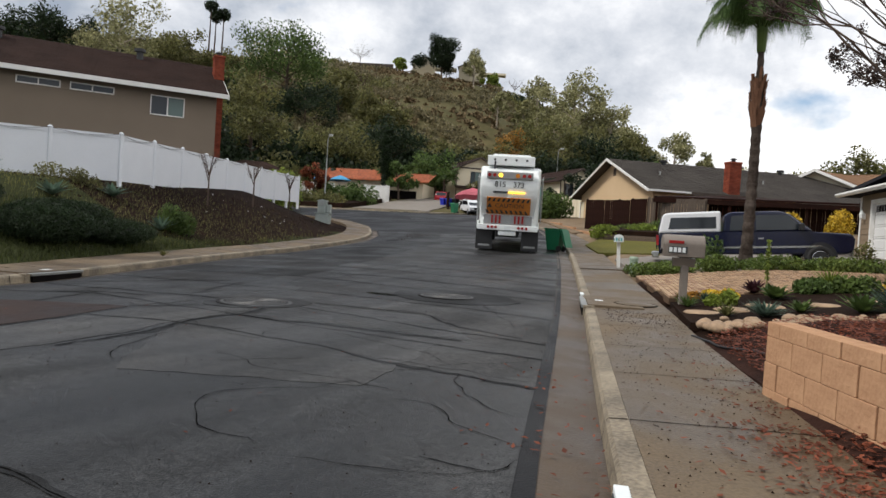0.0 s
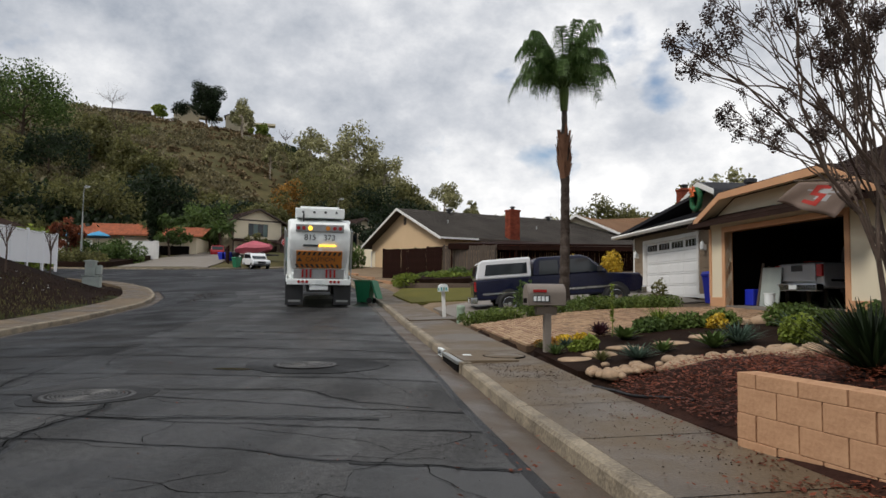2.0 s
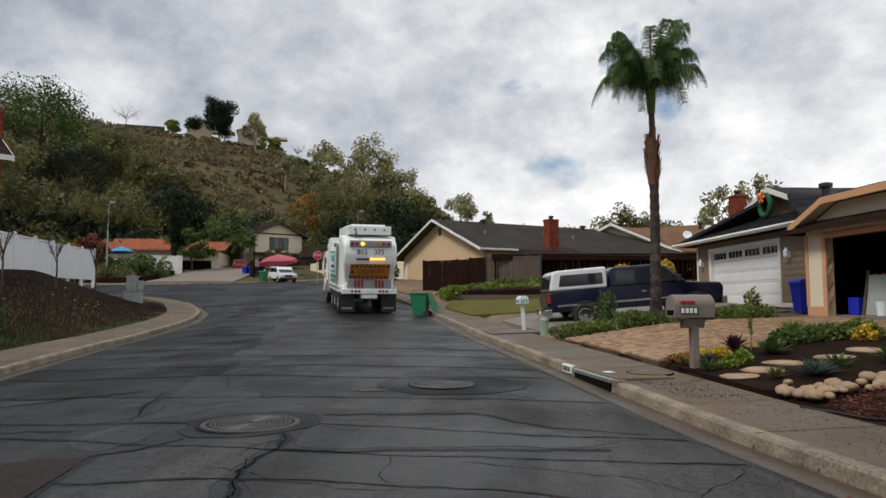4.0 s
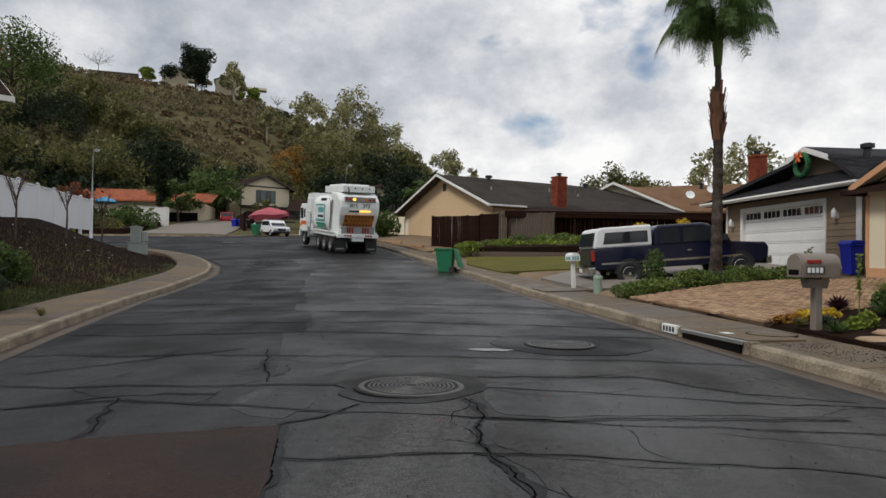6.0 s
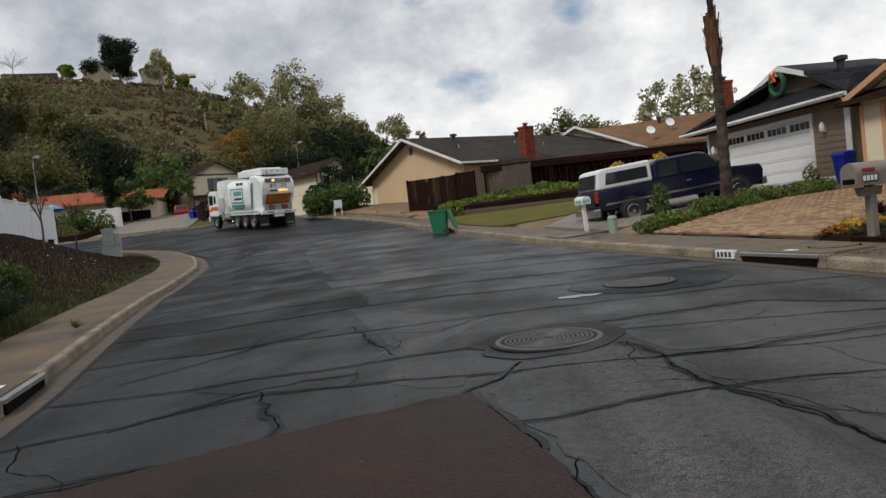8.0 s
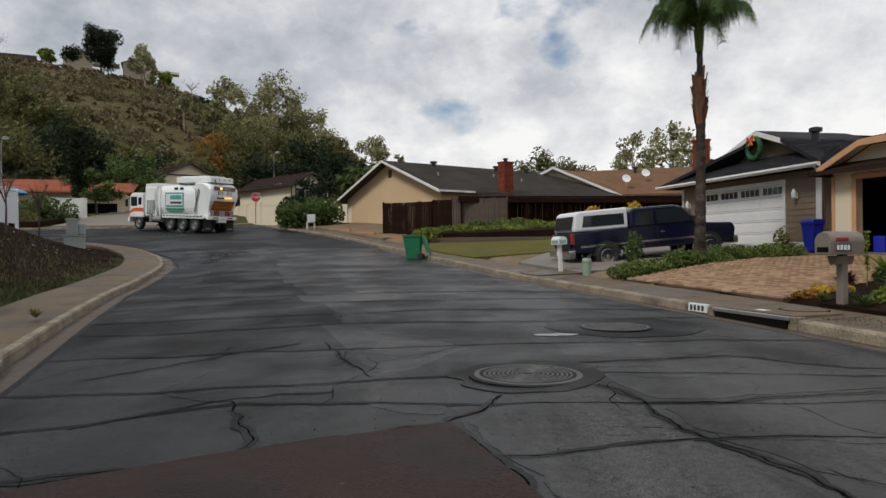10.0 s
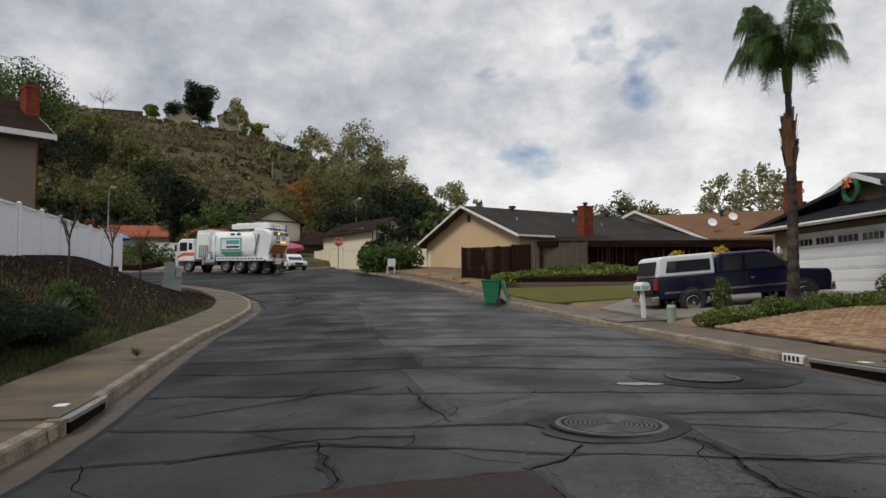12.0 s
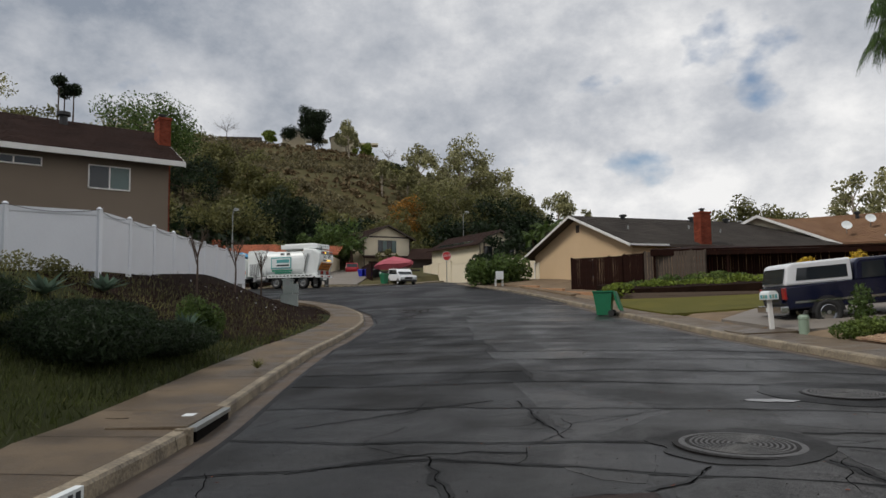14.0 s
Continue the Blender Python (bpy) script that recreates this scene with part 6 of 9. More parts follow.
def frond(length, lift, n, rng, spread=0.5, droop=1.0, leaf=0.55, width=0.022):
    """One feathery palm leaf along +x: its rib and its leaflets."""
    pts = []
    for u in np.linspace(0, 1, 12):
        pts.append((length * (u - 0.12 * u * u * droop), 0, lift * u - droop * length * 0.62 * u ** 2.4))
    rib = tube(pts, [0.022 * (1 - 0.8 * u) for u in np.linspace(0, 1, 12)], 4)
    V, F = [], []
    P = np.array(pts)
    for k in range(n):
        u = 0.14 + 0.86 * k / n
        i = min(10, int(u * 11))
        f = u * 11 - i
        p = P[i] * (1 - f) + P[i + 1] * f
        d = P[i + 1] - P[i]
        d /= np.linalg.norm(d)
        L = leaf * (0.55 + 0.45 * math.sin(math.pi * min(1, 0.2 + 0.8 * u))) * (0.85 + 0.3 * rng.random())
        for s in (-1, 1):
            out = np.array((0.45 * d[0], s * spread * (0.6 + 0.8 * rng.random()), 0.15 - 0.2 * rng.random()))
            tip = p + out * L + np.array((0, 0, -L * (0.55 + 0.4 * rng.random())))
            mid = p + out * L * 0.62 + np.array((0, 0, -L * 0.12))
            wv = d * width
            i0 = len(V)
            V += [p - wv, p + wv, mid + wv, mid - wv, tip]
            F += [(i0, i0 + 1, i0 + 2, i0 + 3), (i0 + 3, i0 + 2, i0 + 4)]
    return rib, V, F


def queen_palm():
    t = thing("palm_tree", pose(8.24, 19.1, 0.85), "queen palm with a ringed trunk and shaggy brown husks", "palm tree")
    rng = np.random.default_rng(21)
    pts, rad = [], []
    for u in np.linspace(0, 1, 40):
        z = 5.6 * u
        pts.append((0.03 * math.sin(u * 3), -0.06 * u, z))
        rad.append(float(np.interp(z, [0, 3.4, 3.9, 4.3, 4.75, 5.1, 5.6], [0.15, 0.118, 0.135, 0.15, 0.11, 0.08, 0.08])) * (1.0 + (0.07 if int(u * 40) % 2 else -0.06)) + (0.07 * math.exp(-((z - 0.05) / 0.25) ** 2)))
    part("trunk", tube(pts, rad, 14), PALM_BARK, t)
    part("upper_trunk", tube([(0.0, -0.06, 5.55), (0.0, -0.05, 6.0)], [0.086, 0.1], 12), PALM_HUSK, t)
    V, F = [], []
    for k in range(90):
        a, z = rng.random() * 6.28, 3.6 + 0.95 * rng.random()
        r = 0.12
        w = 0.05
        b = np.array((math.cos(a) * r, math.sin(a) * r - 0.05, z))
        tn = np.array((-math.sin(a), math.cos(a), 0)) * w
        o = np.array((math.cos(a), math.sin(a), 0)) * (0.06 + 0.07 * rng.random())
        up = np.array((0, 0, 0.35 + 0.3 * rng.random()))
        i = len(V)
        V += [b - tn, b + tn, b + tn * 0.6 + o + up, b - tn * 0.6 + o + up]
        F.append((i, i + 1, i + 2, i + 3))
    raw("husk", V, F, PALM_HUSK, t)
    part("crownshaft", tube([(0, -0.05, 5.55), (0, -0.05, 6.1), (0, -0.04, 6.7)], [0.1, 0.14, 0.06], 10), LEAF_GREEN, t)
    for k in range(34):
        up = k / 33
        span = 1.0 + 0.85 * up + 0.25 * rng.random()
        rib, V, F = frond(span, 3.1 - 1.3 * up + 0.3 * rng.random(), 130, rng, 0.4, (1.4 + 0.75 * up) / (0.62 * span), 0.68, 0.0058)
        f = part("frond", rib, LEAF_GREEN, t, m=pose(0, -0.05, 6.05 + 0.25 * (1 - up), 0, 0, 137.5 * k + 20 * rng.random()))
        raw("leaf_blade", V, F, LEAF_PALM, f)


queen_palm()


def feather_palms():
    for k, (x, y, z, h) in enumerate(((-44.5, 88, 6.2, 5.0), (-37.5, 92, 6.3, 5.2), (-10.5, 104, 7.0, 8.5), (-13.0, 107, 7.0, 7.0))):
        t = thing("palm_tree", pose(x, y, z), "bushy green feather palm behind the houses", "palm tree", "garden palms")
        rng = np.random.default_rng(60 + k)
        part("trunk", tube([(0, 0, -0.5), (0.1, 0, h * 0.3), (0, 0, h * 0.62)], [0.25, 0.2, 0.16], 7), BARK, t)
        for j in range(16):
            up = j / 15
            rib, V, F = frond(2.6, 2.2 * (1 - up) + 0.3, 22, rng, 0.6, 0.6 + 0.6 * up, 0.8, 0.06)
            f = part("frond", rib, LEAF_GREEN, t, m=pose(0, 0, h * 0.62, 0, 0, 137.5 * j))
            raw("leaf_blade", V, F, LEAF_GREEN, f)


feather_palms()


def crape_myrtle():
    """Many-stemmed leafless tree with dry seed heads beside the block wall."""
    t = thing("tree", pose(10.68, 5.95, 0.8), "leafless many-stemmed crape myrtle with dry brown seed heads", "tree")
    rng = np.random.default_rng(33)
    tips = []

    def grow(p, d, length, r, depth, bm):
        q = p + d * length
        mid = p + d * length * 0.5 + Vector(rng.normal(size=3)) * length * 0.05
        tube([p, mid, q], [r, r * 0.88, r * 0.74], 6 if r > 0.02 else 4, bm)
        if depth == 0:
            tips.append(tuple(q))
            return
        for _ in range(2 if depth > 1 else 3):
            nd = (d + Vector(rng.normal(size=3)) * 0.22 + Vector((0, 0, 0.03))).normalized()
            grow(q, nd, length * (0.68 + 0.16 * rng.random()), r * 0.7, depth - 1, bm)
    for k in range(15):
        a = 2 * math.pi * k / 15 + 0.3 * rng.random()
        bm = bmesh.new()
        d = Vector((math.cos(a) * (0.12 + 0.2 * rng.random()), math.sin(a) * (0.12 + 0.2 * rng.random()), 1)).normalized()
        grow(Vector((math.cos(a) * 0.2, math.sin(a) * 0.2, -0.2)), d, 0.88 + 0.22 * rng.random(), 0.02 + 0.012 * rng.random(), 6, bm)
        part("stem", bm, BARK, t)
    V, F = leaves(tips[::2], [0.065] * len(tips[::2]), 60000, 0.011, rng, 1.3, slim=0.8)
    raw("seed_head", V, F, LEAF_BROWN, t)


crape_myrtle()


# ---- loose ground covers ----
def patch(name, poly, material, label, category, lift=0.02, step=0.5, thick=0.12, z_of=None, parent=None):
    """A sheet laid over the land inside an outline, cut into a fine grid."""
    zf = z_of or land_z
    xs, ys = [p[0] for p in poly], [p[1] for p in poly]
    c = Vector((sum(xs) / len(xs), sum(ys) / len(ys), 0))
    bm = bmesh.new()
    dense = []
    for (ax, ay), (bx, by) in zip(poly, poly[1:] + poly[:1]):
        n = max(1, int(math.hypot(bx - ax, by - ay) / step))
        dense += [(ax + (bx - ax) * k / n, ay + (by - ay) * k / n) for k in range(n)]
    rings = []
    for f in (1.0, 0.8, 0.6, 0.4, 0.2):
        rings.append([bm.verts.new((c.x + (x - c.x) * f, c.y + (y - c.y) * f, zf(c.x + (x - c.x) * f, c.y + (y - c.y) * f) + lift)) for x, y in dense])
    low = [bm.verts.new((x, y, zf(x, y) + lift - thick)) for x, y in dense]
    mid = bm.verts.new((c.x, c.y, zf(c.x, c.y) + lift))
    n = len(dense)
    for A, B in zip([low] + rings, rings):
        for k in range(n):
            bm.faces.new((A[k], A[(k + 1) % n], B[(k + 1) % n], B[k]))
    for k in range(n):
        bm.faces.new((rings[-1][k], rings[-1][(k + 1) % n], mid))
    return tagged(part(name, bm, material, parent), label, category, kind="structure")


patch("driveway_concrete", [(3.9, 23.6), (5.2, 19.7), (6.4, 19.9), (12.9, 22.9), (12.1, 29.2), (8.5, 28.4), (5.5, 27.4)], CONCRETE_DRIVE, "pale concrete driveway under the parked pickup", "driveway", 0.05)
patch("driveway_apron", [(3.55, 20.3), (4.95, 20.6), (5.2, 19.7), (3.85, 19.2)], CONCRETE, "brick-edged driveway apron by the mailbox", "driveway", 0.03)
patch("lawn", [(2.6, 26.5), (5.3, 27.6), (7.6, 29.5), (7.0, 33.4), (3.2, 34.2), (0.6, 34.8), (0.9, 31)], LAWN, "short yellowing lawn behind the sidewalk", "lawn", 0.05)
patch("planting_bed", [(0.5, 35.2), (7.0, 33.8), (9.0, 35), (8.5, 38.8), (2.0, 39.3), (-0.5, 38.6)], SOIL, "raised bed of dark soil under shrubs", "planting bed", 0.5, thick=0.7)
patch("front_yard", [(-1.9, 38.6), (-0.5, 40.0), (-2.0, 42.4), (0.8, 44.4), (-6.4, 54.0), (-9.9, 52.4), (-6.3, 47.2)], BARE, "bare tan earth yard with low brick edging", "yard", 0.05)
patch("far_driveway", [(-24.8, 63.5), (-33.8, 62.5), (-38.5, 78), (-40.5, 92), (-33.5, 93.5), (-29.8, 80)], CONCRETE_DRIVE, "pale concrete driveway across the junction", "driveway", 0.1, 1.5)
patch("far_planter", [(-34.5, 61.6), (-55, 64.5), (-52, 80.5), (-41.5, 83.5), (-38.6, 76)], SOIL, "dark planted bank in front of the tiled house", "planting bed", 0.5, 1.5, 0.9)
def bed_z(x, y):
    d = to_line(RIGHT_KERB, x, y)
    return road_z(x, y) + float(np.interp(d, [1.36, 1.8, 2.4, 3.2, 5], [0.12, 0.36, 0.66, 0.76, 0.86])) * float(np.interp(y, [5.7, 7.0, 9], [1, 0.72, 0.66])) + 0.03


patch("mulch_bed", [(8.3, 8.4), (8.64, 7.2), (9.06, 5.72), (9.42, 5.0), (10.1, 3.68), (11.5, 4.3), (16, 4.6), (15.5, 6.5), (13.0, 9.0), (10.2, 8.9)], MULCH, "red-brown bark mulch bed strewn with leaves", "mulch", 0.03, thick=0.35, z_of=bed_z)
patch("garden_soil", [(7.4, 11.95), (8.0, 9.6), (9.6, 9.15), (13.2, 9.4), (14.2, 13.2), (13.3, 14.4), (8.3, 13.1)], SOIL, "dark garden soil planted with succulents", "soil", 0.05)


def thin_grass(name, cx, cy, rx, ry, count, m_, label, h=0.1, seed=1, test=None):
    rng = np.random.default_rng(seed)
    V, F = [], []
    for _ in range(count):
        x, y = cx + rng.normal() * rx, cy + rng.normal() * ry
        if test and not test(x, y):
            continue
        z = land_z(x, y)
        a, hh = rng.random() * 6.28, h * (0.5 + rng.random())
        dx, dy = math.cos(a) * 0.012, math.sin(a) * 0.012
        i = len(V)
        V += [(x - dx, y - dy, z - 0.02), (x + dx, y + dy, z - 0.02), (x + rng.normal() * 0.4 * hh, y + rng.normal() * 0.4 * hh, z + hh)]
        F.append((i, i + 1, i + 2))
    return tagged(raw(name, V, F, m_), label, "grass", kind="stuff")


LEFT_OK = lambda x, y: to_line(LEFT_KERB, x, y) > 1.55 and x < kerb_x(LEFT_KERB, min(y, 35.9)) and y < 34
thin_grass("bank_grass", -8.0, 10.5, 2.2, 5.5, 26000, leafy("bank_grass_blade", (0.07, 0.085, 0.024), (0.034, 0.042, 0.014), gain=1.0), "rough green grass at the foot of the bank", 0.13, 3, lambda x, y: LEFT_OK(x, y) and to_line(LEFT_KERB, x, y) < float(np.interp(y, [13, 19], [5.5, 2.1])))
thin_grass("bank_weeds", -11.2, 17, 2.0, 5, 6000, LEAF_OAK, "dry weeds over the dark bank", 0.12, 4, LEFT_OK)
thin_grass("lawn_grass", 3.9, 30.6, 2.2, 2.6, 16000, mat("dry_grass_blade", (0.24, 0.21, 0.06), (0.15, 0.16, 0.04), 1, 0.8, 0, island=0.3), "short yellowing grass blades", 0.05, 5, lambda x, y: x > kerb_x(RIGHT_KERB, y) + 1.8 and 26.6 < y < 34.6 and x < 7.2)


# ---- beds of shrubs ----
def hedge(name, pts, w, h, leaf, count, size, label, seed, category="hedge", slim=0.62):
    rng = np.random.default_rng(seed)
    t = thing(name, pose(0, 0, 0), label, category)
    cents, rad = [], []
    for (ax, ay), (bx, by) in zip(pts, pts[1:]):
        n = max(2, int(math.hypot(bx - ax, by - ay) / (w * 0.4)))
        for k in range(n):
            x, y = ax + (bx - ax) * (k + rng.random()) / n, ay + (by - ay) * (k + rng.random()) / n
            x, y = x + rng.normal() * w * 0.16, y + rng.normal() * w * 0.16
            hh = h * (0.8 + 0.35 * rng.random())
            cents.append((x, y, land_z(x, y) + hh * 0.42))
            rad.append((w * 0.5, w * 0.5, hh * 0.58))
    V, F = leaves(cents, rad, count, size, rng, slim=slim)
    raw("foliage", V, F, leaf, t)
    bm = bmesh.new()
    for c in cents[::2]:
        rod((c[0], c[1], c[2] - 0.5 * h), (c[0] + 0.05, c[1], c[2] + 0.2 * h), 0.015, 0.006, 4, bm)
    part("stems", bm, BARK, t)
    return t


hedge("hedge", [(5.6, 17.9), (7.0, 18.5), (9.0, 19.2), (11.6, 20.3)], 0.9, 0.42, LEAF_HEDGE, 15000, 0.035, "low clipped green and yellow hedge beside a driveway", 1)
hedge("shrub_bed", [(0.6, 36.2), (2.5, 36.6), (4.5, 36.4), (7.5, 35.8)], 1.8, 0.8, LEAF_IVY, 9000, 0.075, "bright green spreading shrubs above a low wall", 2, "shrub")
hedge("shrub_bed", [(1.5, 37.6), (4.5, 37.8), (7.5, 37.2)], 1.6, 0.9, LEAF_HEDGE, 5000, 0.075, "bright green spreading shrubs below a board gate", 3, "shrub")
hedge("yellow_shrub", [(8.7, 36.2), (9.5, 36.4)], 1.2, 1.4, LEAF_YELLOW, 2600, 0.07, "rounded yellow-leaved shrub beside the patio", 4, "shrub")
hedge("yellow_shrub", [(11.1, 36.0), (11.9, 36.2)], 1.2, 1.4, LEAF_YELLOW, 2600, 0.07, "rounded yellow-leaved shrub beside the patio", 5, "shrub")
hedge("juniper", [(-7.9, 8.6), (-8.9, 10.8), (-9.3, 13.0)], 2.8, 0.8, LEAF_DARK, 70000, 0.055, "spreading dark green juniper on the bank", 6, "shrub", 0.2)
hedge("juniper", [(-9.9, 7.6), (-10.8, 10.2)], 2.6, 0.75, LEAF_DARK, 30000, 0.055, "spreading dark green juniper on the bank", 7, "shrub", 0.2)
hedge("shrub", [(-9.7, 16.1), (-9.9, 17.0)], 0.9, 0.9, LEAF_GREEN, 2600, 0.045, "fine green shrub at the bank's foot", 8, "shrub")
hedge("shrub_bed", [(-9.4, 50.2), (-8.2, 51.4), (-7.4, 52.8)], 2.4, 2.0, LEAF_GREEN, 4200, 0.13, "loose green shrubs in front of the beige house", 9, "shrub")
hedge("shrub_bed", [(-10.6, 55.0), (-9.4, 57.5)], 2.6, 2.4, LEAF_DARK, 3000, 0.15, "dark green shrubs at the street corner", 10, "shrub")
hedge("shrub_bed", [(-37, 63.5), (-43, 65.5), (-50, 66.5)], 2.6, 2.0, LEAF_OAK, 4200, 0.15, "mixed shrubs on the planted bank", 11, "shrub")
hedge("shrub_bed", [(-37.5, 70), (-42, 73), (-48, 75)], 3.0, 2.8, LEAF_GREEN, 4200, 0.17, "mixed shrubs in front of the tiled house", 12, "shrub")
hedge("shrub_bed", [(-33, 46), (-31, 48), (-36, 49)], 3.0, 3.4, LEAF_IVY, 4200, 0.16, "yellow-green shrubs at the fence's end", 13, "shrub")
hedge("shrub", [(7.1, 21.5), (7.3, 21.7)], 0.55, 1.05, LEAF_GREEN, 700, 0.05, "small leafy shrub in front of the pickup", 14, "shrub")
hedge("shrub", [(-14.2, 14.6), (-12.8, 15.8)], 0.7, 0.5, LEAF_OAK, 1300, 0.04, "straggling weeds below the white fence", 15, "shrub")
hedge("shrub", [(10.8, 20.0), (11.1, 20.2)], 0.5, 0.9, LEAF_OAK, 500, 0.045, "dry shrub at the hedge's end", 16, "shrub")


def rosette(x, y, r, h, n, leaf, label, seed, width=0.09, name="agave", z=None, up=0.5, curl=0.25):
    """A succulent of pointed, channelled leaves from one heart."""
    rng = np.random.default_rng(seed)
    t = thing(name, pose(x, y, max(land_z(x, y) + 0.05, bed_z(x, y) + 0.02 if 8.4 < x and -3 < y < 8.9 else -9) if z is None else z), label, "plant")
    V, F = [], []
    for k in range(n):
        u = k / n
        a = math.radians(137.5 * k) + 0.2 * rng.random()
        L = r * (0.75 + 0.35 * rng.random()) * (0.65 + 0.35 * (1 - u))
        tilt = up * 0.35 + (1.25 - up * 0.35) * u
        i0 = len(V)
        for j in range(5):
            s = j / 4
            rad = L * s * math.cos(tilt * (1 - curl * s))
            zz = (h / r) * L * s * (0.25 + math.sin(tilt)) - curl * L * 0.35 * s * s * (1 - u)
            w = width * math.sin(math.pi * (0.18 + 0.82 * s) ** 0.8) * (1 if j < 4 else 0.0) + 0.002
            for side, dz in ((-1, 0.25 * w), (0, 0.0), (1, 0.25 * w)):
                V.append((rad * math.cos(a) - side * w * math.sin(a), rad * math.sin(a) + side * w * math.cos(a), zz + dz))
        for j in range(4):
            for c in range(2):
                q = i0 + j * 3 + c
                F.append((q, q + 1, q + 4, q + 3))
    raw("leaves", V, F, leaf, t)
    return t


def garden():
    for x, y, r, h, n, leaf, lab, w, nm in (
            (9.0, 12.4, 0.42, 0.34, 24, LEAF_GREEN, "bright green broad-leaved agave in garden soil", 0.075, "agave"),
            (8.65, 13.3, 0.34, 0.32, 40, LEAF_PURPLE, "dark purple aeonium rosettes", 0.04, "aeonium"),
            (10.1, 10.75, 0.42, 0.36, 26, LEAF_GREEN, "blue-green pointed agave in garden soil", 0.055, "agave"),
            (10.5, 10.9, 0.5, 0.42, 110, LEAF_AGAVE, "silvery narrow-leaved spiky succulent", 0.02, "succulent"),
            (8.9, 10.3, 0.42, 0.3, 90, LEAF_AGAVE, "silvery narrow-leaved spiky succulent", 0.018, "succulent"),
            (9.35, 10.75, 0.3, 0.26, 22, LEAF_GREEN, "small green agave rosette", 0.04, "agave"),
            (8.4, 10.35, 0.24, 0.24, 40, LEAF_OAK, "small olive grass-like succulent", 0.016, "succulent"),
            (7.75, 11.35, 0.28, 0.25, 44, LEAF_GREEN, "grassy green clump at the mailbox foot", 0.015, "succulent"),
            (7.95, 12.15, 0.25, 0.22, 44, LEAF_AGAVE, "grassy grey-green clump at the mailbox foot", 0.015, "succulent"),
            (7.55, 12.1, 0.22, 0.2, 36, LEAF_OAK, "grassy olive clump at the mailbox foot", 0.014, "succulent"),
            (9.9, 14.0, 0.5, 0.45, 90, LEAF_IVY, "arching yellow-green grass tuft", 0.016, "grass_tuft"),
            (12.5, 14.5, 0.7, 0.5, 34, LEAF_GREEN, "large green agave in front of the garage", 0.12, "agave"),
            (11.9, 12.4, 0.5, 0.45, 26, LEAF_AGAVE, "pale agave among garden shrubs", 0.06, "agave"),
            (10.25, 6.2, 0.75, 0.8, 260, LEAF_DARK, "large dark strap-leaved clump beside a tree", 0.018, "grass_clump"),
            (10.9, 7.1, 0.7, 0.8, 200, LEAF_DARK, "large dark strap-leaved clump beside a tree", 0.018, "grass_clump"),
            (-11.3, 13.1, 0.75, 0.6, 26, LEAF_AGAVE, "grey-blue agave on the bank", 0.085, "agave"),
            (-12.3, 16.0, 0.75, 0.6, 26, LEAF_AGAVE, "grey-blue agave on the bank", 0.085, "agave"),
            (-9.7, 15.9, 0.6, 0.65, 28, LEAF_AGAVE, "grey-blue agave at the bank's foot", 0.06, "agave"),
            (-13.4, 12.2, 0.75, 0.6, 26, LEAF_AGAVE, "grey-blue agave on the bank", 0.085, "agave"),
            (-5.72, 12.6, 0.22, 0.24, 34, LEAF_OAK, "weed tuft in a sidewalk joint", 0.012, "weed")):
        rosette(x, y, r, h, n, leaf, lab, int(abs(x * 37 + y * 91)), w, nm)
    for k, (x, y, w, h, leaf, lab, c) in enumerate((
            (9.7, 13.4, 0.9, 0.5, LEAF_GREEN, "mounded green garden shrub", 1700), (10.3, 13.5, 0.8, 0.5, LEAF_HEDGE, "mounded green garden shrub", 1500), (8.25, 11.6, 0.4, 0.42, LEAF_IVY, "small yellow-green leafy garden shrub", 700),
            (10.75, 13.2, 0.45, 0.5, LEAF_YELLOW, "small yellow-flowered shrub in the garden", 700), (11.3, 11.0, 0.8, 0.75, LEAF_IVY, "feathery yellow-green shrub in garden soil", 1600), (11.6, 10.2, 0.7, 0.6, LEAF_PURPLE, "dark purple-leaved shrub in the garden", 900),
            (12.3, 13.6, 1.0, 0.7, LEAF_HEDGE, "mounded green garden shrub", 1700), (13.0, 12.0, 1.1, 0.9, LEAF_GREEN, "mounded green garden shrub", 1900), (11.2, 13.9, 0.9, 0.55, LEAF_HEDGE, "mounded green garden shrub", 1500),
            (13.1, 13.9, 0.9, 0.6, LEAF_HEDGE, "low green shrub by the garage", 1300), (7.55, 12.75, 0.4, 0.25, LEAF_ORANGE, "small orange-tinged groundcover beside the mailbox", 500), (8.1, 12.9, 0.5, 0.3, LEAF_YELLOW, "small yellow groundcover beside the mailbox", 500),
            (13.4, 10.2, 1.3, 1.2, LEAF_DARK, "dark green shrub beside the house", 2000), (14.2, 13.4, 1.2, 0.9, LEAF_GREEN, "green shrub beside the house", 1500))):
        hedge("shrub", [(x - 0.12, y), (x + 0.12, y)], w * 0.75, h * 0.62, leaf, c, 0.04, lab, 200 + k, "shrub")
    # tall flower stalk
    s = thing("flower_stalk", pose(8.85, 13.0, 0.45), "thin pale flower stalk rising above the garden", "plant")
    part("stalk", tube([(0, 0, 0), (0.02, 0, 0.5), (0.0, 0.02, 1.0)], [0.012, 0.01, 0.006], 5), LEAF_IVY, s)
    V, F = leaves([(0, 0, z) for z in np.linspace(0.35, 1.0, 10)], [0.05] * 10, 160, 0.03, np.random.default_rng(3))
    raw("blossom", V, F, LEAF_IVY, s)


garden()


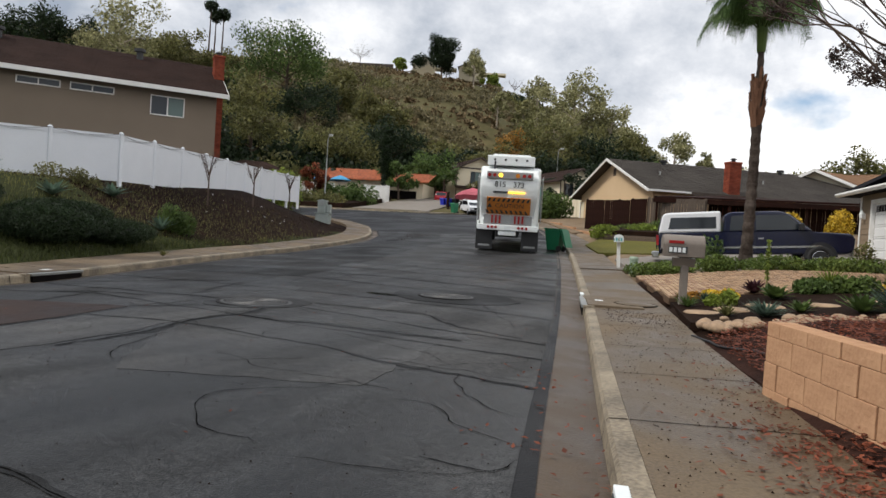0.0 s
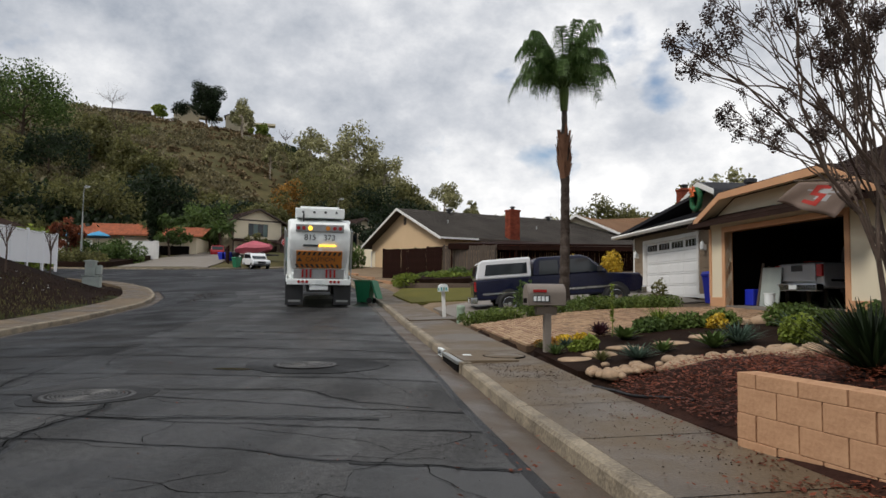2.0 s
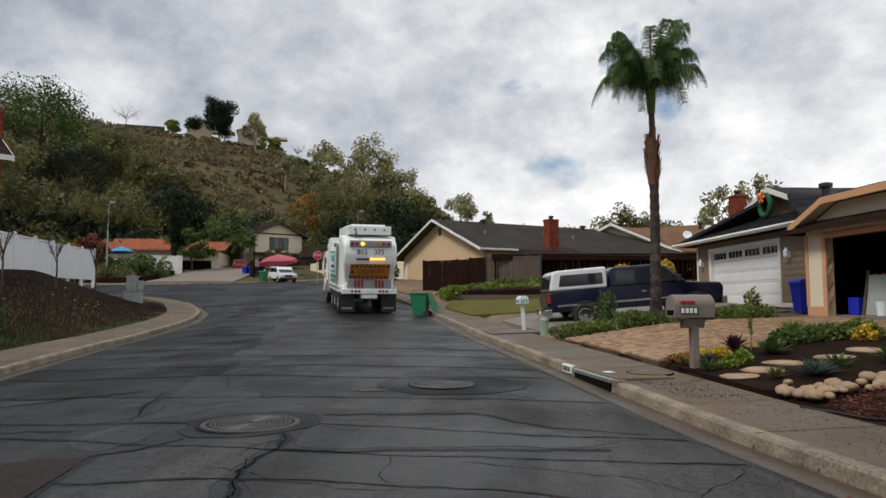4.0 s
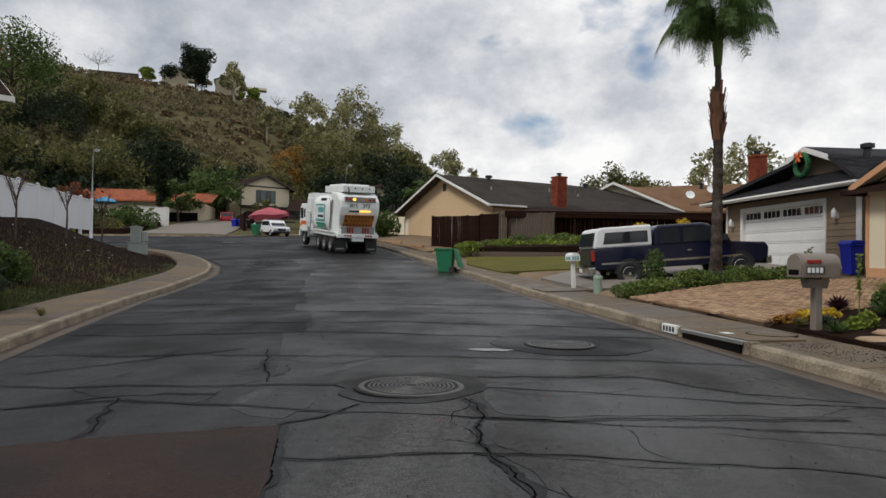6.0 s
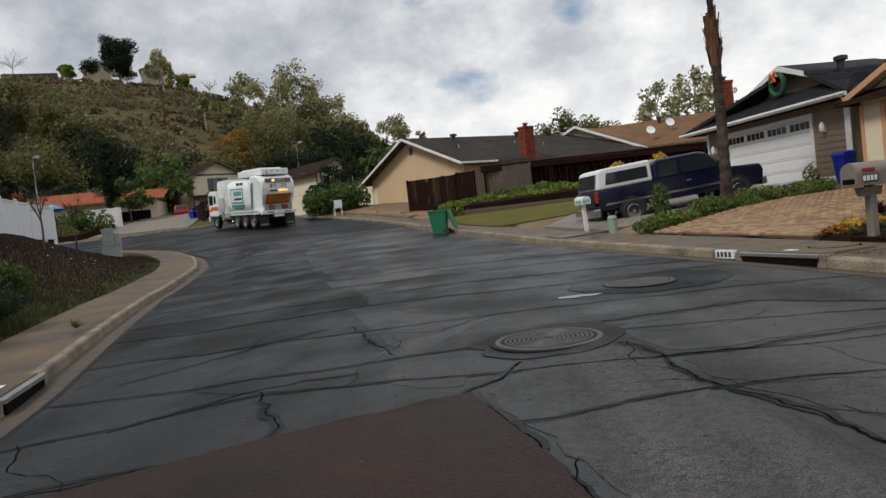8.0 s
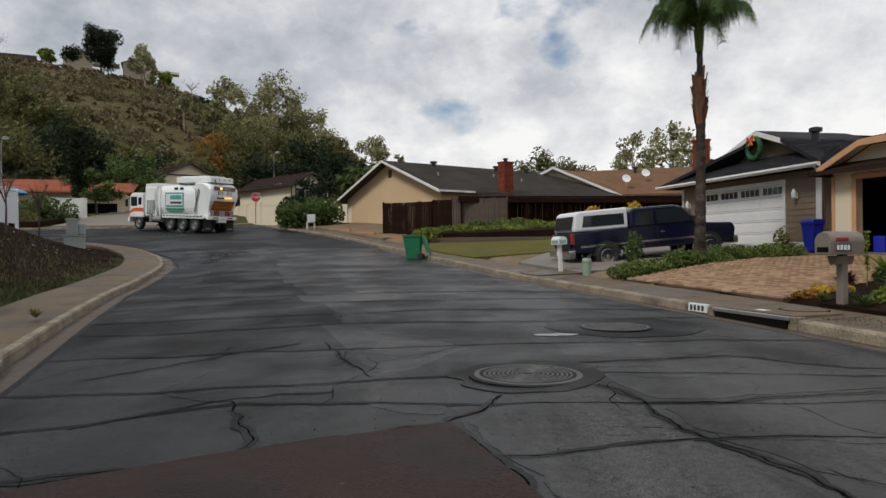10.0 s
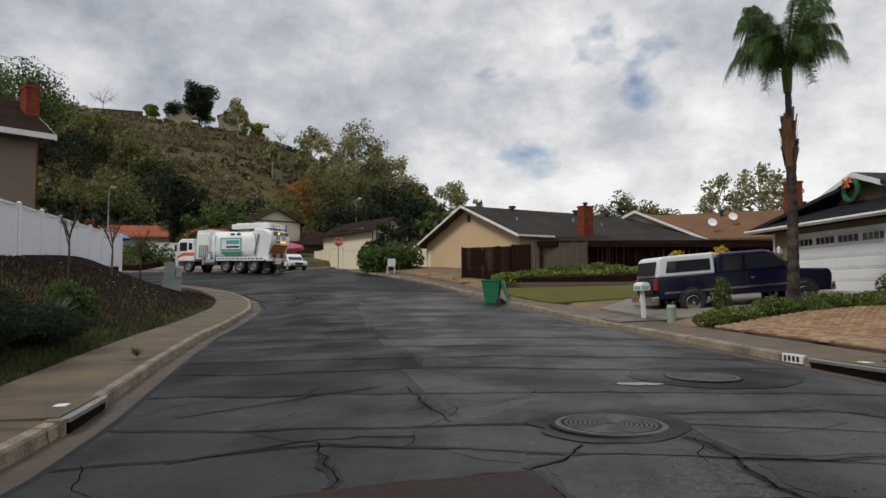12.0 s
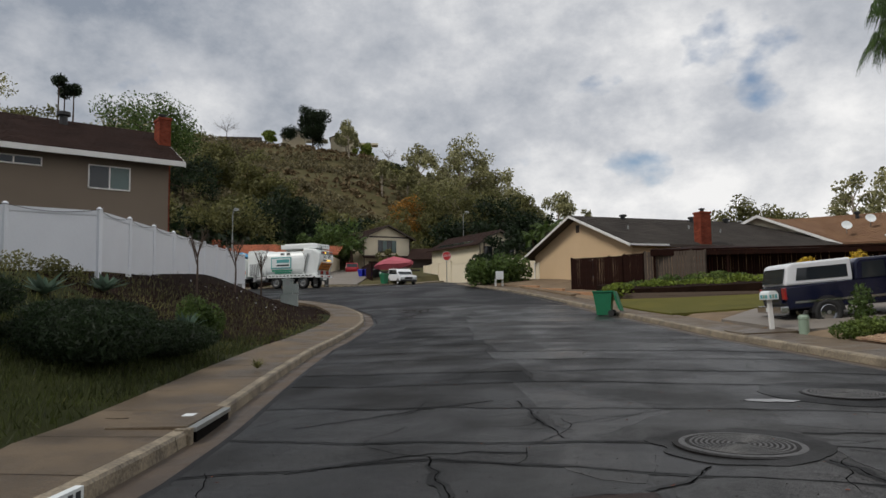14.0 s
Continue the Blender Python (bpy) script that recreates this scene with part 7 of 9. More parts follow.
def stone(x, y, r, material, label, seed, flat=0.6, z=None, lift=0.3, name="rock", group=""):
    rng = random.Random(seed)
    bm = bmesh.new()
    bmesh.ops.create_icosphere(bm, subdivisions=2, radius=r)
    a, b = rng.uniform(0.85, 1.3), rng.uniform(0.75, 1.1)
    for v in bm.verts:
        n = noise.noise(v.co * (1.6 / r) + Vector((seed, 0, 0)))
        v.co = Vector((v.co.x * a, v.co.y * b, v.co.z * flat)) * (1 + 0.22 * n)
    t = part(name, bm, material, None, m=pose(x, y, (max(land_z(x, y), bed_z(x, y) if 8.4 < x and -3 < y < 8.9 else -9) if z is None else z) + r * flat * lift, 0, 0, rng.uniform(0, 360)), smooth=True)
    return tagged(t, label, "rock", group)


def rocks():
    rng = random.Random(8)
    for k in range(105):
        u = rng.random()
        x = 8.15 + 2.9 * u + rng.gauss(0, 0.08)
        y = 9.3 - 0.3 * u + rng.gauss(0, 0.17)
        stone(x, y, rng.uniform(0.05, 0.115), ROCK, "rounded tan river rock edging the garden", 300 + k, 0.65, land_z(x, y) + 0.05 + 0.17 * u, group="river rocks")
    for k, (x, y, r) in enumerate(((10.25, 5.7, 0.13), (10.95, 4.9, 0.12))):
        stone(x, y, r, ROCK_GREY, "grey boulder lying on bark mulch", 400 + k, 0.8)
    for k, (x, y, r) in enumerate(((10.75, 5.35, 0.13), (12.0, 14.25, 0.36), (11.4, 14.1, 0.28))):
        stone(x, y, r, ROCK, "tan boulder in the planting", 410 + k, 0.5)
    for k, (x, y) in enumerate(((8.1, 10.75), (8.95, 11.5), (9.7, 11.6), (10.3, 12.0), (8.5, 11.1))):
        stone(x, y, 0.34, ROCK, "flat tan flagstone set in soil", 420 + k, 0.16, name="flagstone", group="flagstones", lift=0.5)


rocks()


def garden_hose():
    h = thing("irrigation_hose", pose(0, 0, 0), "thin black irrigation hose along the mulch edge", "hose")
    pts = [(8.12 + 0.84 * u + 0.03 * math.sin(9 * u), 8.72 - 1.62 * u) for u in np.linspace(0, 1, 14)]
    part("hose", tube([(x, y, bed_z(x, y) + 0.05) for x, y in pts], [0.016] * 14, 7), PLASTIC_BLACK, h, smooth=True)


garden_hose()


def young_trees():
    for k, (x, y) in enumerate(((-13.3, 21.4), (-14.2, 25.2), (-15.6, 29.6))):
        bare_tree(x, y, land_z(x, y), 2.5, 0.95, 500 + k, "young leafless street tree on the dark bank", 110, 0.045)


young_trees()


# ---- street things ----
def mailbox():
    t = thing("mailbox", pose(7.62, 11.7, 0.22, 0, 0, -74), "grey-brown plastic mailbox on a matching post", "mailbox")
    part("post", prism([(-0.07, -0.1), (0.07, -0.1), (0.055, 0.95), (-0.055, 0.95)], -0.06, 0.06, "y", None, 0.012), MAILBOX, t)
    prof = [(-0.16, 0.86), (0.16, 0.86), (0.17, 1.06)] + [(0.17 * math.cos(a), 1.06 + 0.17 * math.sin(a)) for a in np.linspace(0.2, math.pi - 0.2, 10)] + [(-0.17, 1.06)]
    b = part("box", prism(prof, -0.36, 0.28, "y", None, 0.012), MAILBOX, t)
    door = [(x * 0.94, 1.02 + (z - 1.02) * 0.94) for x, z in prof]
    part("door", prism(door, -0.385, -0.362), MAILBOX, b)
    # no recess cut: the slot's shade is a near-black strip on the door
    part("slot", box(-0.11, -0.39, 0.9, 0.11, -0.386, 0.98), SHADE_BLACK, b)
    part("bracket", prism([(-0.1, 0.84), (0.1, 0.84), (0.05, 0.7), (-0.05, 0.7)], -0.2, 0.15), MAILBOX, t)
    for s in (-1, 1):
        part("label_plate", box(s * 0.171, -0.3, 0.92, s * 0.174, 0.0, 1.03), INK, b)
        for k in range(4):
            part("number", box(s * 0.1745, -0.29 + k * 0.07, 0.935, s * 0.177, -0.24 + k * 0.07, 1.015), SIGN_WHITE, b)
        part("flag", box(s * 0.172, -0.3, 1.08, s * 0.182, -0.06, 1.13, 0.004), LENS_RED, b)
    return t


mailbox()


def box_mailbox():
    t = thing("mailbox", pose(4.72, 20.35, 0.42, 0, -3, 15), "small painted mailbox on a white wooden post", "mailbox")
    part("post", box(-0.05, -0.05, -0.1, 0.05, 0.05, 0.85, 0.006), TRIM_WHITE, t)
    prof = [(-0.13, 0.85), (0.13, 0.85), (0.13, 0.98)] + [(0.13 * math.cos(a), 0.98 + 0.1 * math.sin(a)) for a in np.linspace(0, math.pi, 8)][1:-1] + [(-0.13, 0.98)]
    b = part("box", prism(prof, -0.25, 0.25), SIGN_WHITE, t)
    for k, m_ in enumerate((SIGN_TEAL, BOX_GREEN, SIGN_TEAL)):
        part("painting", box(-0.135, -0.18 + k * 0.13, 0.88, -0.131, -0.08 + k * 0.13, 0.97), m_, b)
        part("painting", box(-0.1 + k * 0.07, -0.255, 0.88, -0.05 + k * 0.07, -0.251, 0.98), m_, b)


box_mailbox()


def marker_post():
    t = thing("utility_pedestal", pose(5.3, 19.6, 0.36), "short pale green metal utility pedestal", "utility post")
    part("tube", lathe([(0.12, -0.05), (0.12, 0.4), (0.13, 0.41), (0.13, 0.47), (0.1, 0.52)], 20), BOX_GREEN, t)


marker_post()


def wheelie_bin(m, material, label, group="", open_lid=False):
    t = thing("wheeled_bin", m, label, "bin", group)
    bm = bmesh.new()
    rings = [[bm.verts.new((sx * w, sy * d + off, z)) for sx, sy in ((-1, -1), (1, -1), (1, 1), (-1, 1))] for w, d, off, z in ((0.23, 0.26, 0.02, 0.04), (0.3, 0.36, 0, 0.92), (0.33, 0.4, 0, 0.93), (0.33, 0.4, 0, 0.99))]
    for A, B in zip(rings, rings[1:]):
        for k in range(4):
            bm.faces.new((A[k], A[(k + 1) % 4], B[(k + 1) % 4], B[k]))
    bm.faces.new(rings[0][::-1])
    bm.faces.new(rings[-1])
    part("body", bm, material, t)
    lid = prism([(-0.4, 0.0), (0.42, 0.0), (0.38, 0.06), (0.1, 0.1), (-0.3, 0.08)], -0.34, 0.34, "x", None, 0.012)
    part("lid", lid, material, t, m=pose(0, 0.47, 0.97, 108, 0, 0) @ pose(0, -0.42, 0) if open_lid else pose(0, 0, 1.0))
    part("handle", rod((-0.24, 0.46, 0.93), (0.24, 0.46, 0.93), 0.018), material, t)
    for s in (-1, 1):
        part("wheel", rod((s * 0.22, 0.32, 0.12), (s * 0.29, 0.32, 0.12), 0.12, n=18), RUBBER, t)
    part("emblem", box(-0.1, -0.345, 0.62, 0.1, -0.34, 0.76), SIGN_WHITE, t, m=pose(0, 0.0, 0, -4.5, 0, 0))
    return t


wheelie_bin(pose(0.2, 28.4, 0.7, 0, 0, -98), GREEN_BIN, "green wheeled bin standing in the gutter with its lid open", "", True)
wheelie_bin(pose(12.95, 22.05, 0.95, 0, 0, -72) @ Matrix.Diagonal((0.72, 0.62, 0.95, 1)), BLUE_BIN, "blue wheeled recycling bin between two garages")
wheelie_bin(pose(-22.6, 65.4, 3.3, 0, 0, -20), GREEN_BIN, "green wheeled bin on the far kerb")
wheelie_bin(pose(-28.4, 75.8, 4.35, 0, 0, -20), BLUE_BIN, "blue wheeled bin on a driveway")
wheelie_bin(pose(-29.6, 76.6, 4.4, 0, 0, -10), BLUE_BIN, "blue wheeled bin on a driveway")
wheelie_bin(pose(-27.2, 75.2, 4.3, 0, 0, -25), PLASTIC_BLACK, "black wheeled bin on a driveway")


def utility_box():
    t = thing("utility_box", pose(-16.4, 33.9, 1.22, 0, 0, 22) @ Matrix.Diagonal((1.3, 1.2, 1.22, 1)), "grey-green metal utility box on a pad with meters", "utility box")
    b = part("cabinet", box(-0.34, -0.24, 0, 0.34, 0.24, 0.52, 0.015), BOX_GREY, t)
    part("base_rim", box(-0.37, -0.27, 0.52, 0.37, 0.27, 0.56, 0.008), BOX_GREY, t)
    u = part("upper_box", box(-0.26, -0.18, 0.56, 0.14, 0.18, 1.16, 0.02), BOX_GREY, t)
    part("lid", prism([(-0.3, 1.16), (0.18, 1.16), (0.18, 1.2), (-0.06, 1.25), (-0.3, 1.2)], -0.22, 0.22), BOX_GREY, t)
    part("side_box", box(0.16, -0.14, 0.6, 0.36, 0.14, 1.0, 0.015), BOX_GREY, t)
    part("door", box(-0.3, -0.256, 0.05, 0.3, -0.242, 0.48, 0.005), BOX_GREY, b)
    part("door", box(-0.22, -0.196, 0.62, 0.1, -0.182, 0.9, 0.005), BOX_GREY, u)
    part("meter", rod((-0.06, -0.24, 1.02), (-0.06, -0.182, 1.02), 0.09, n=16), STEEL, u)
    part("latch", box(0.2, -0.268, 0.24, 0.26, -0.257, 0.32), STEEL, b)
    part("pad", box(-0.5, -0.4, -0.4, 0.5, 0.4, 0.0), CONCRETE, t)


utility_box()


def street_lamp(x, y, z, h, label):
    t = thing("street_lamp", pose(x, y, z), label, "street lamp", "street lamps")
    part("pole", tube([(0, 0, -0.3), (0, 0, h * 0.6), (0, 0, h - 0.6), (0.12, -0.05, h - 0.2), (0.5, -0.25, h)], [0.12, 0.09, 0.07, 0.06, 0.05], 10), STEEL, t)
    part("base", lathe([(0.2, -0.3), (0.2, 0.3), (0.13, 0.4)], 12), STEEL, t)
    hd = part("head", prism([(0.4, 0.0), (1.15, 0.02), (1.1, 0.16), (0.7, 0.22), (0.45, 0.15)], -0.15, 0.15, "y", None, 0.03), STEEL, t, m=pose(0, -0.2, h - 0.08, 0, 0, -20))
    part("lens", box(0.6, -0.12, -0.06, 1.08, 0.12, 0.0, 0.02), SIGN_WHITE, hd)


street_lamp(-41.6, 67.8, 3.1, 9.0, "grey steel street lamp at the junction")
street_lamp(-23.5, 104, 6.0, 9.5, "grey steel street lamp among trees")


def stop_sign():
    t = thing("stop_sign", pose(-12.8, 53.3, 2.62, 0, 0, 16), "red octagonal stop sign on a steel post", "sign")
    part("post", box(-0.03, -0.02, -0.3, 0.03, 0.02, 2.75), STEEL, t)
    oc = [(0.38 * math.cos(math.radians(22.5 + 45 * k)), 2.45 + 0.38 * math.sin(math.radians(22.5 + 45 * k))) for k in range(8)]
    part("rim", prism(oc, -0.032, -0.022), SIGN_WHITE, t)
    p = part("plate", prism([(x * 0.93, 2.45 + (z - 2.45) * 0.93) for x, z in oc], -0.038, -0.033), mat("stop_red", (0.5, 0.02, 0.02), (0.42, 0.015, 0.015), 2, 0.4, 0), t)
    text("STOP", 0.25, pose(0, -0.041, 2.45, 90, 0, 0), SIGN_WHITE, p, "lettering")


stop_sign()


# ---- far walls and small things across the junction ----
def block_wall(a, b, z, h, material, label, cap=True):
    d = math.hypot(b[0] - a[0], b[1] - a[1])
    t = thing("garden_wall", pose(a[0], a[1], z, 0, 0, math.degrees(math.atan2(b[1] - a[1], b[0] - a[0]))), label, "wall")
    part("wall", box(0, -0.1, -0.8, d, 0.1, h), material, t)
    if cap:
        part("cap", box(-0.03, -0.13, h, d + 0.03, 0.13, h + 0.06, 0.01), material, t)
    for k in range(int(d / 3) + 1):
        part("pilaster", box(k * 3 - 0.15, -0.16, -0.8, k * 3 + 0.15, 0.16, h + 0.12), material, t)
    return t


block_wall((-17.5, 73), (-9.6, 66), 3.6, 1.9, STUCCO_CREAM, "cream stucco garden wall with pilasters")
block_wall((-23.3, 82), (-17.6, 73.2), 4.2, 1.7, STUCCO_CREAM, "cream stucco garden wall with pilasters")
block_wall((-9.4, 66), (-4.5, 63.5), 3.5, 1.9, STUCCO_CREAM, "cream stucco garden wall with pilasters")
block_wall((-41.5, 76.5), (-38.2, 77.4), 5.0, 1.8, TRIM_WHITE, "white stucco wall beside a driveway")
block_wall((-52, 74), (-46, 75.8), 5.0, 1.8, TRIM_WHITE, "white stucco wall beside shrubs")
board_fence((-31.0, 80), (-26.0, 70.5), 4.0, 5.9, WOOD_DARK, "brown board fence beside a driveway", 0.3)


def parasols():
    for k, (x, y) in enumerate(((-49.5, 77.5), (-46.8, 78.2), (-48.0, 79.5))):
        t = thing("parasol", pose(x, y, 5.2), "blue fabric parasol on a terrace", "parasol", "parasols")
        part("pole", rod((0, 0, 0), (0, 0, 2.9), 0.03), STEEL, t)
        part("canopy", lathe([(1.5, 2.35), (0.9, 2.7), (0.05, 3.0), (0.05, 2.95), (0.9, 2.62), (1.48, 2.28)], 8), CANVAS_BLUE, t)


parasols()


def garden_bench():
    t = thing("garden_chair", pose(-7.7, 48.6, 2.5, 0, 0, 200), "white garden chair on bare earth", "chair")
    part("seat", box(-0.28, -0.25, 0.42, 0.28, 0.25, 0.47), SIGN_WHITE, t)
    part("backrest", box(-0.28, 0.22, 0.47, 0.28, 0.27, 1.0), SIGN_WHITE, t)
    for x in (-0.25, 0.25):
        for y in (-0.22, 0.22):
            part("leg", rod((x, y, -0.1), (x, y, 0.42), 0.025), SIGN_WHITE, t)


garden_bench()


def brick_edging():
    for k in range(3):
        t = thing("brick_edging", pose(-0.6 - 1.9 * k, 37.9 + 3.3 * k, rise(38 + 3.3 * k) + 0.16 + 0.02, 0, 0, 120), "low row of tan edging bricks beside the sidewalk", "edging", "edging rows")
        first = None
        for j in range(14):
            if first is None:
                first = part("brick", box(0, -0.1, -0.1, 0.21, 0.1, 0.16, 0.01), BLOCK_GREY if k == 9 else BLOCK, t)
            else:
                o = new("brick", first.data)
                o.parent = t
                o.matrix_basis = pose(0.24 * j, 0, 0.008 * j)


brick_edging()


def retaining_wall():
    d = math.hypot(6.5, 1.3)
    t = thing("retaining_wall", pose(0.4, 35.2, 1.05, 0, 0, -11.5), "low grey-brown block wall holding a shrub bed", "wall")
    first = None
    for r in range(4):
        for k in range(16):
            if first is None:
                first = part("block", box(0.004, -0.1, 0.004, 0.396, 0.1, 0.146, 0.008), BLOCK_GREY, t)
                o = first
            else:
                o = new("block", first.data)
                o.parent = t
            o.matrix_basis = pose(0.4 * k + 0.2 * (r % 2), 0, 0.15 * r)


retaining_wall()


# ---- inside the open garage ----
def garage_clutter():
    M = GARAGE

    def put(name, x, y, z, label, cat, turn=0):
        return thing(name, M @ pose(x, y, z, 0, 0, turn), label, cat)
    t = put("bucket", 1.45, 0.4, 0, "white plastic bucket on the garage floor", "bucket")
    part("body", lathe([(0.13, 0), (0.15, 0.36), (0.16, 0.36), (0.16, 0.39), (0.14, 0.39)], 20), SIGN_WHITE, t)
    t = put("cabinet_panel", 0.55, 0.65, 0, "grey-green leaning panel in the garage", "panel", 8)
    part("panel", box(0, 0, 0, 0.75, 0.04, 1.15, 0.01), BOX_GREY, t, m=pose(0, 0, 0, -8, 0, 0))
    t = put("workbench", -0.5, 1.6, 0, "wooden workbench with clutter on it", "workbench")
    part("top", box(0, 0, 0.85, 1.9, 0.7, 0.92), WOOD_GREY, t)
    for x in (0.05, 1.8):
        for y in (0.05, 0.6):
            part("leg", box(x, y, 0, x + 0.08, y + 0.08, 0.85), WOOD_GREY, t)
    for k, (x, z, w, h, m_) in enumerate(((0.4, 0.93, 0.5, 0.3, BLOCK), (0.95, 0.93, 0.5, 0.26, TRIM_PEACH), (1.55, 0.93, 0.35, 0.4, LENS_RED), (0.1, 0.93, 0.25, 0.2, SIGN_WHITE), (1.5, 0.5, 0.4, 0.3, SIGN_WHITE))):
        b = put("storage_box", -0.5 + x, 1.75, z, "cardboard or plastic box stored in the garage", "box")
        part("carton", box(0, 0, 0, w, 0.4, h, 0.012), m_, b)
    for k, (x, h, m_) in enumerate(((0.15, 1.3, WOOD_GREY), (0.3, 1.1, TRIM_PEACH), (0.45, 1.2, WOOD_GREY))):
        b = put("timber", x + 0.1, 0.75, 0, "loose wooden board leaning in the garage", "board")
        part("board", box(0, 0, 0, 0.1, 0.03, h), m_, b, m=pose(0, 0, 0, -7, 4, 0))
    b = put("storage_bin", -0.1, 0.6, 0, "dark blue tub on the garage floor", "tub", 10)
    part("tub", box(0, 0, 0, 0.35, 0.45, 0.5, 0.03), BLUE_BIN, b)
    for k in range(2):
        c = put("traffic_cone", 3.9 + 0.3 * k, 3.0, 0, "small pale cone on the garage floor", "cone")
        part("cone", lathe([(0.12, 0), (0.12, 0.02), (0.06, 0.03), (0.015, 0.3)], 14), SIGN_WHITE, c)
    t = put("shelf_unit", -0.55, 6.2, 0, "dark shelf unit against the garage wall", "shelf")
    for z in (0.5, 1.1, 1.7):
        part("shelf", box(0, 0, z, 6.0, 0.5, z + 0.03), WOOD_GREY, t)
    for x in (0, 2, 4, 5.95):
        part("upright", box(x, 0, 0, x + 0.05, 0.5, 2.1), WOOD_GREY, t)


garage_clutter()


# ---- the street surface: slabs, cracks, ironwork ----
def asphalt(name, a, tint, wet, gloss):
    """Rain-wet asphalt: streaks along the street, damp and drying areas, and pale stone in the binder."""
    m = bpy.data.materials.new(name)
    m.use_nodes = True
    nt = m.node_tree
    N, L = nt.nodes.new, nt.links.new
    p = nt.nodes["Principled BSDF"]
    co, mp = N("ShaderNodeTexCoord"), N("ShaderNodeMapping")
    mp.inputs["Rotation"].default_value = (0, 0, radians(-16))
    mp.inputs["Scale"].default_value = (1.5, 0.16, 1.0)
    L(co.outputs["Object"], mp.inputs["Vector"])
    streak, damp, stone, pit = (N("ShaderNodeTexNoise") for _ in range(4))
    for n, s, d, v in ((streak, 1.0, 4, mp.outputs[0]), (damp, 0.55, 7, co.outputs["Object"]), (stone, 95, 2, co.outputs["Object"]), (pit, 16, 5, co.outputs["Object"])):
        n.inputs["Scale"].default_value, n.inputs["Detail"].default_value = s, d
        L(v, n.inputs["Vector"])

    def span(sock, lo, hi, a0, a1):
        r = N("ShaderNodeMapRange")
        for key, val in (("From Min", lo), ("From Max", hi), ("To Min", a0), ("To Max", a1)):
            r.inputs[key].default_value = val
        L(sock, r.inputs["Value"])
        return r.outputs[0]

    def times(x, y):
        q = N("ShaderNodeMath")
        q.operation = "MULTIPLY"
        L(x, q.inputs[0])
        L(y, q.inputs[1])
        return q.outputs[0]
    dry = span(damp.outputs["Fac"], 0.5 - 0.12 + wet, 0.5 + 0.12 + wet, 0.0, 1.0)
    tone = times(span(streak.outputs["Fac"], 0.36, 0.64, 0.55, 1.25), span(dry, 0, 1, 0.5, 1.15))
    tone = times(tone, times(span(stone.outputs["Fac"], 0.35, 0.68, 0.35, 2.1), span(pit.outputs["Fac"], 0.35, 0.6, 0.7, 1.15)))
    mul = N("ShaderNodeMixRGB")
    mul.blend_type = "MULTIPLY"
    mul.inputs["Fac"].default_value = 1.0
    mul.inputs["Color1"].default_value = (a, a * tint, a * tint * tint, 1)
    L(tone, mul.inputs["Color2"])
    L(mul.outputs["Color"], p.inputs["Base Color"])
    L(span(dry, 0, 1, gloss, gloss + 0.3), p.inputs["Roughness"])
    L(span(dry, 0, 1, 0.4, 0.16), p.inputs["Specular IOR Level"])
    bp = N("ShaderNodeBump")
    bp.inputs["Strength"].default_value, bp.inputs["Distance"].default_value = 0.7, 0.008
    L(stone.outputs["Fac"], bp.inputs["Height"])
    L(bp.outputs[0], p.inputs["Normal"])
    return m


TONES = [asphalt("asphalt_tone", *v) for v in ((0.013, 1.03, -0.04, 0.4), (0.026, 1.0, 0.0, 0.33), (0.038, 0.985, -0.03, 0.36), (0.017, 0.985, -0.02, 0.42), (0.032, 1.01, 0.03, 0.28))]
PLATES = [asphalt("worn_asphalt_plate", *v) for v in ((0.046, 0.995, -0.01, 0.34), (0.05, 0.99, -0.02, 0.36), (0.042, 1.0, 0.02, 0.3))]


def on_street(u, v):
    """A place on the street from its course u (the y of its line) and share v of its width."""
    l, r = kerb_x(LEFT_KERB, u) + 0.5, kerb_x(RIGHT_KERB, u) - 0.52
    return l + (r - l) * v


CRACKS = [
    ((2.64, 7.15), (2.83, 6.46), (2.81, 5.78), (2.9, 5.35), (3.04, 5.08), (3.17, 4.74), (3.3, 3.6)),
    ((2.88, 6.42), (3.42, 6.39), (3.91, 6.54), (4.59, 6.65), (5.9, 6.8)),
    ((2.65, 8.23), (3.42, 8.34), (4.42, 8.48), (4.76, 8.24), (5.29, 7.81), (6.3, 7.6)),
    ((1.23, 6.04), (1.5, 6.33), (1.74, 6.87)),
    ((1.25, 6.02), (1.62, 4.77), (2.1, 2.6)),
    ((-2.0, 4.68), (-1.48, 4.91), (-0.91, 5.19), (-0.23, 5.41), (0.24, 5.67), (1.25, 6.02)),
    ((-1.74, 6.29), (-1.31, 6.6), (-0.86, 6.94), (-0.32, 7.15), (0.24, 7.19)),
    ((-2.66, 8.27), (-1.89, 8.83), (-1.24, 9.45), (-0.59, 9.92)),
    ((-0.67, 6.93), (-0.37, 6.23), (-0.16, 5.78), (-0.18, 5.5)),
    ((-0.33, 9.89), (0.05, 8.79), (0.36, 8.16), (0.48, 7.75))]


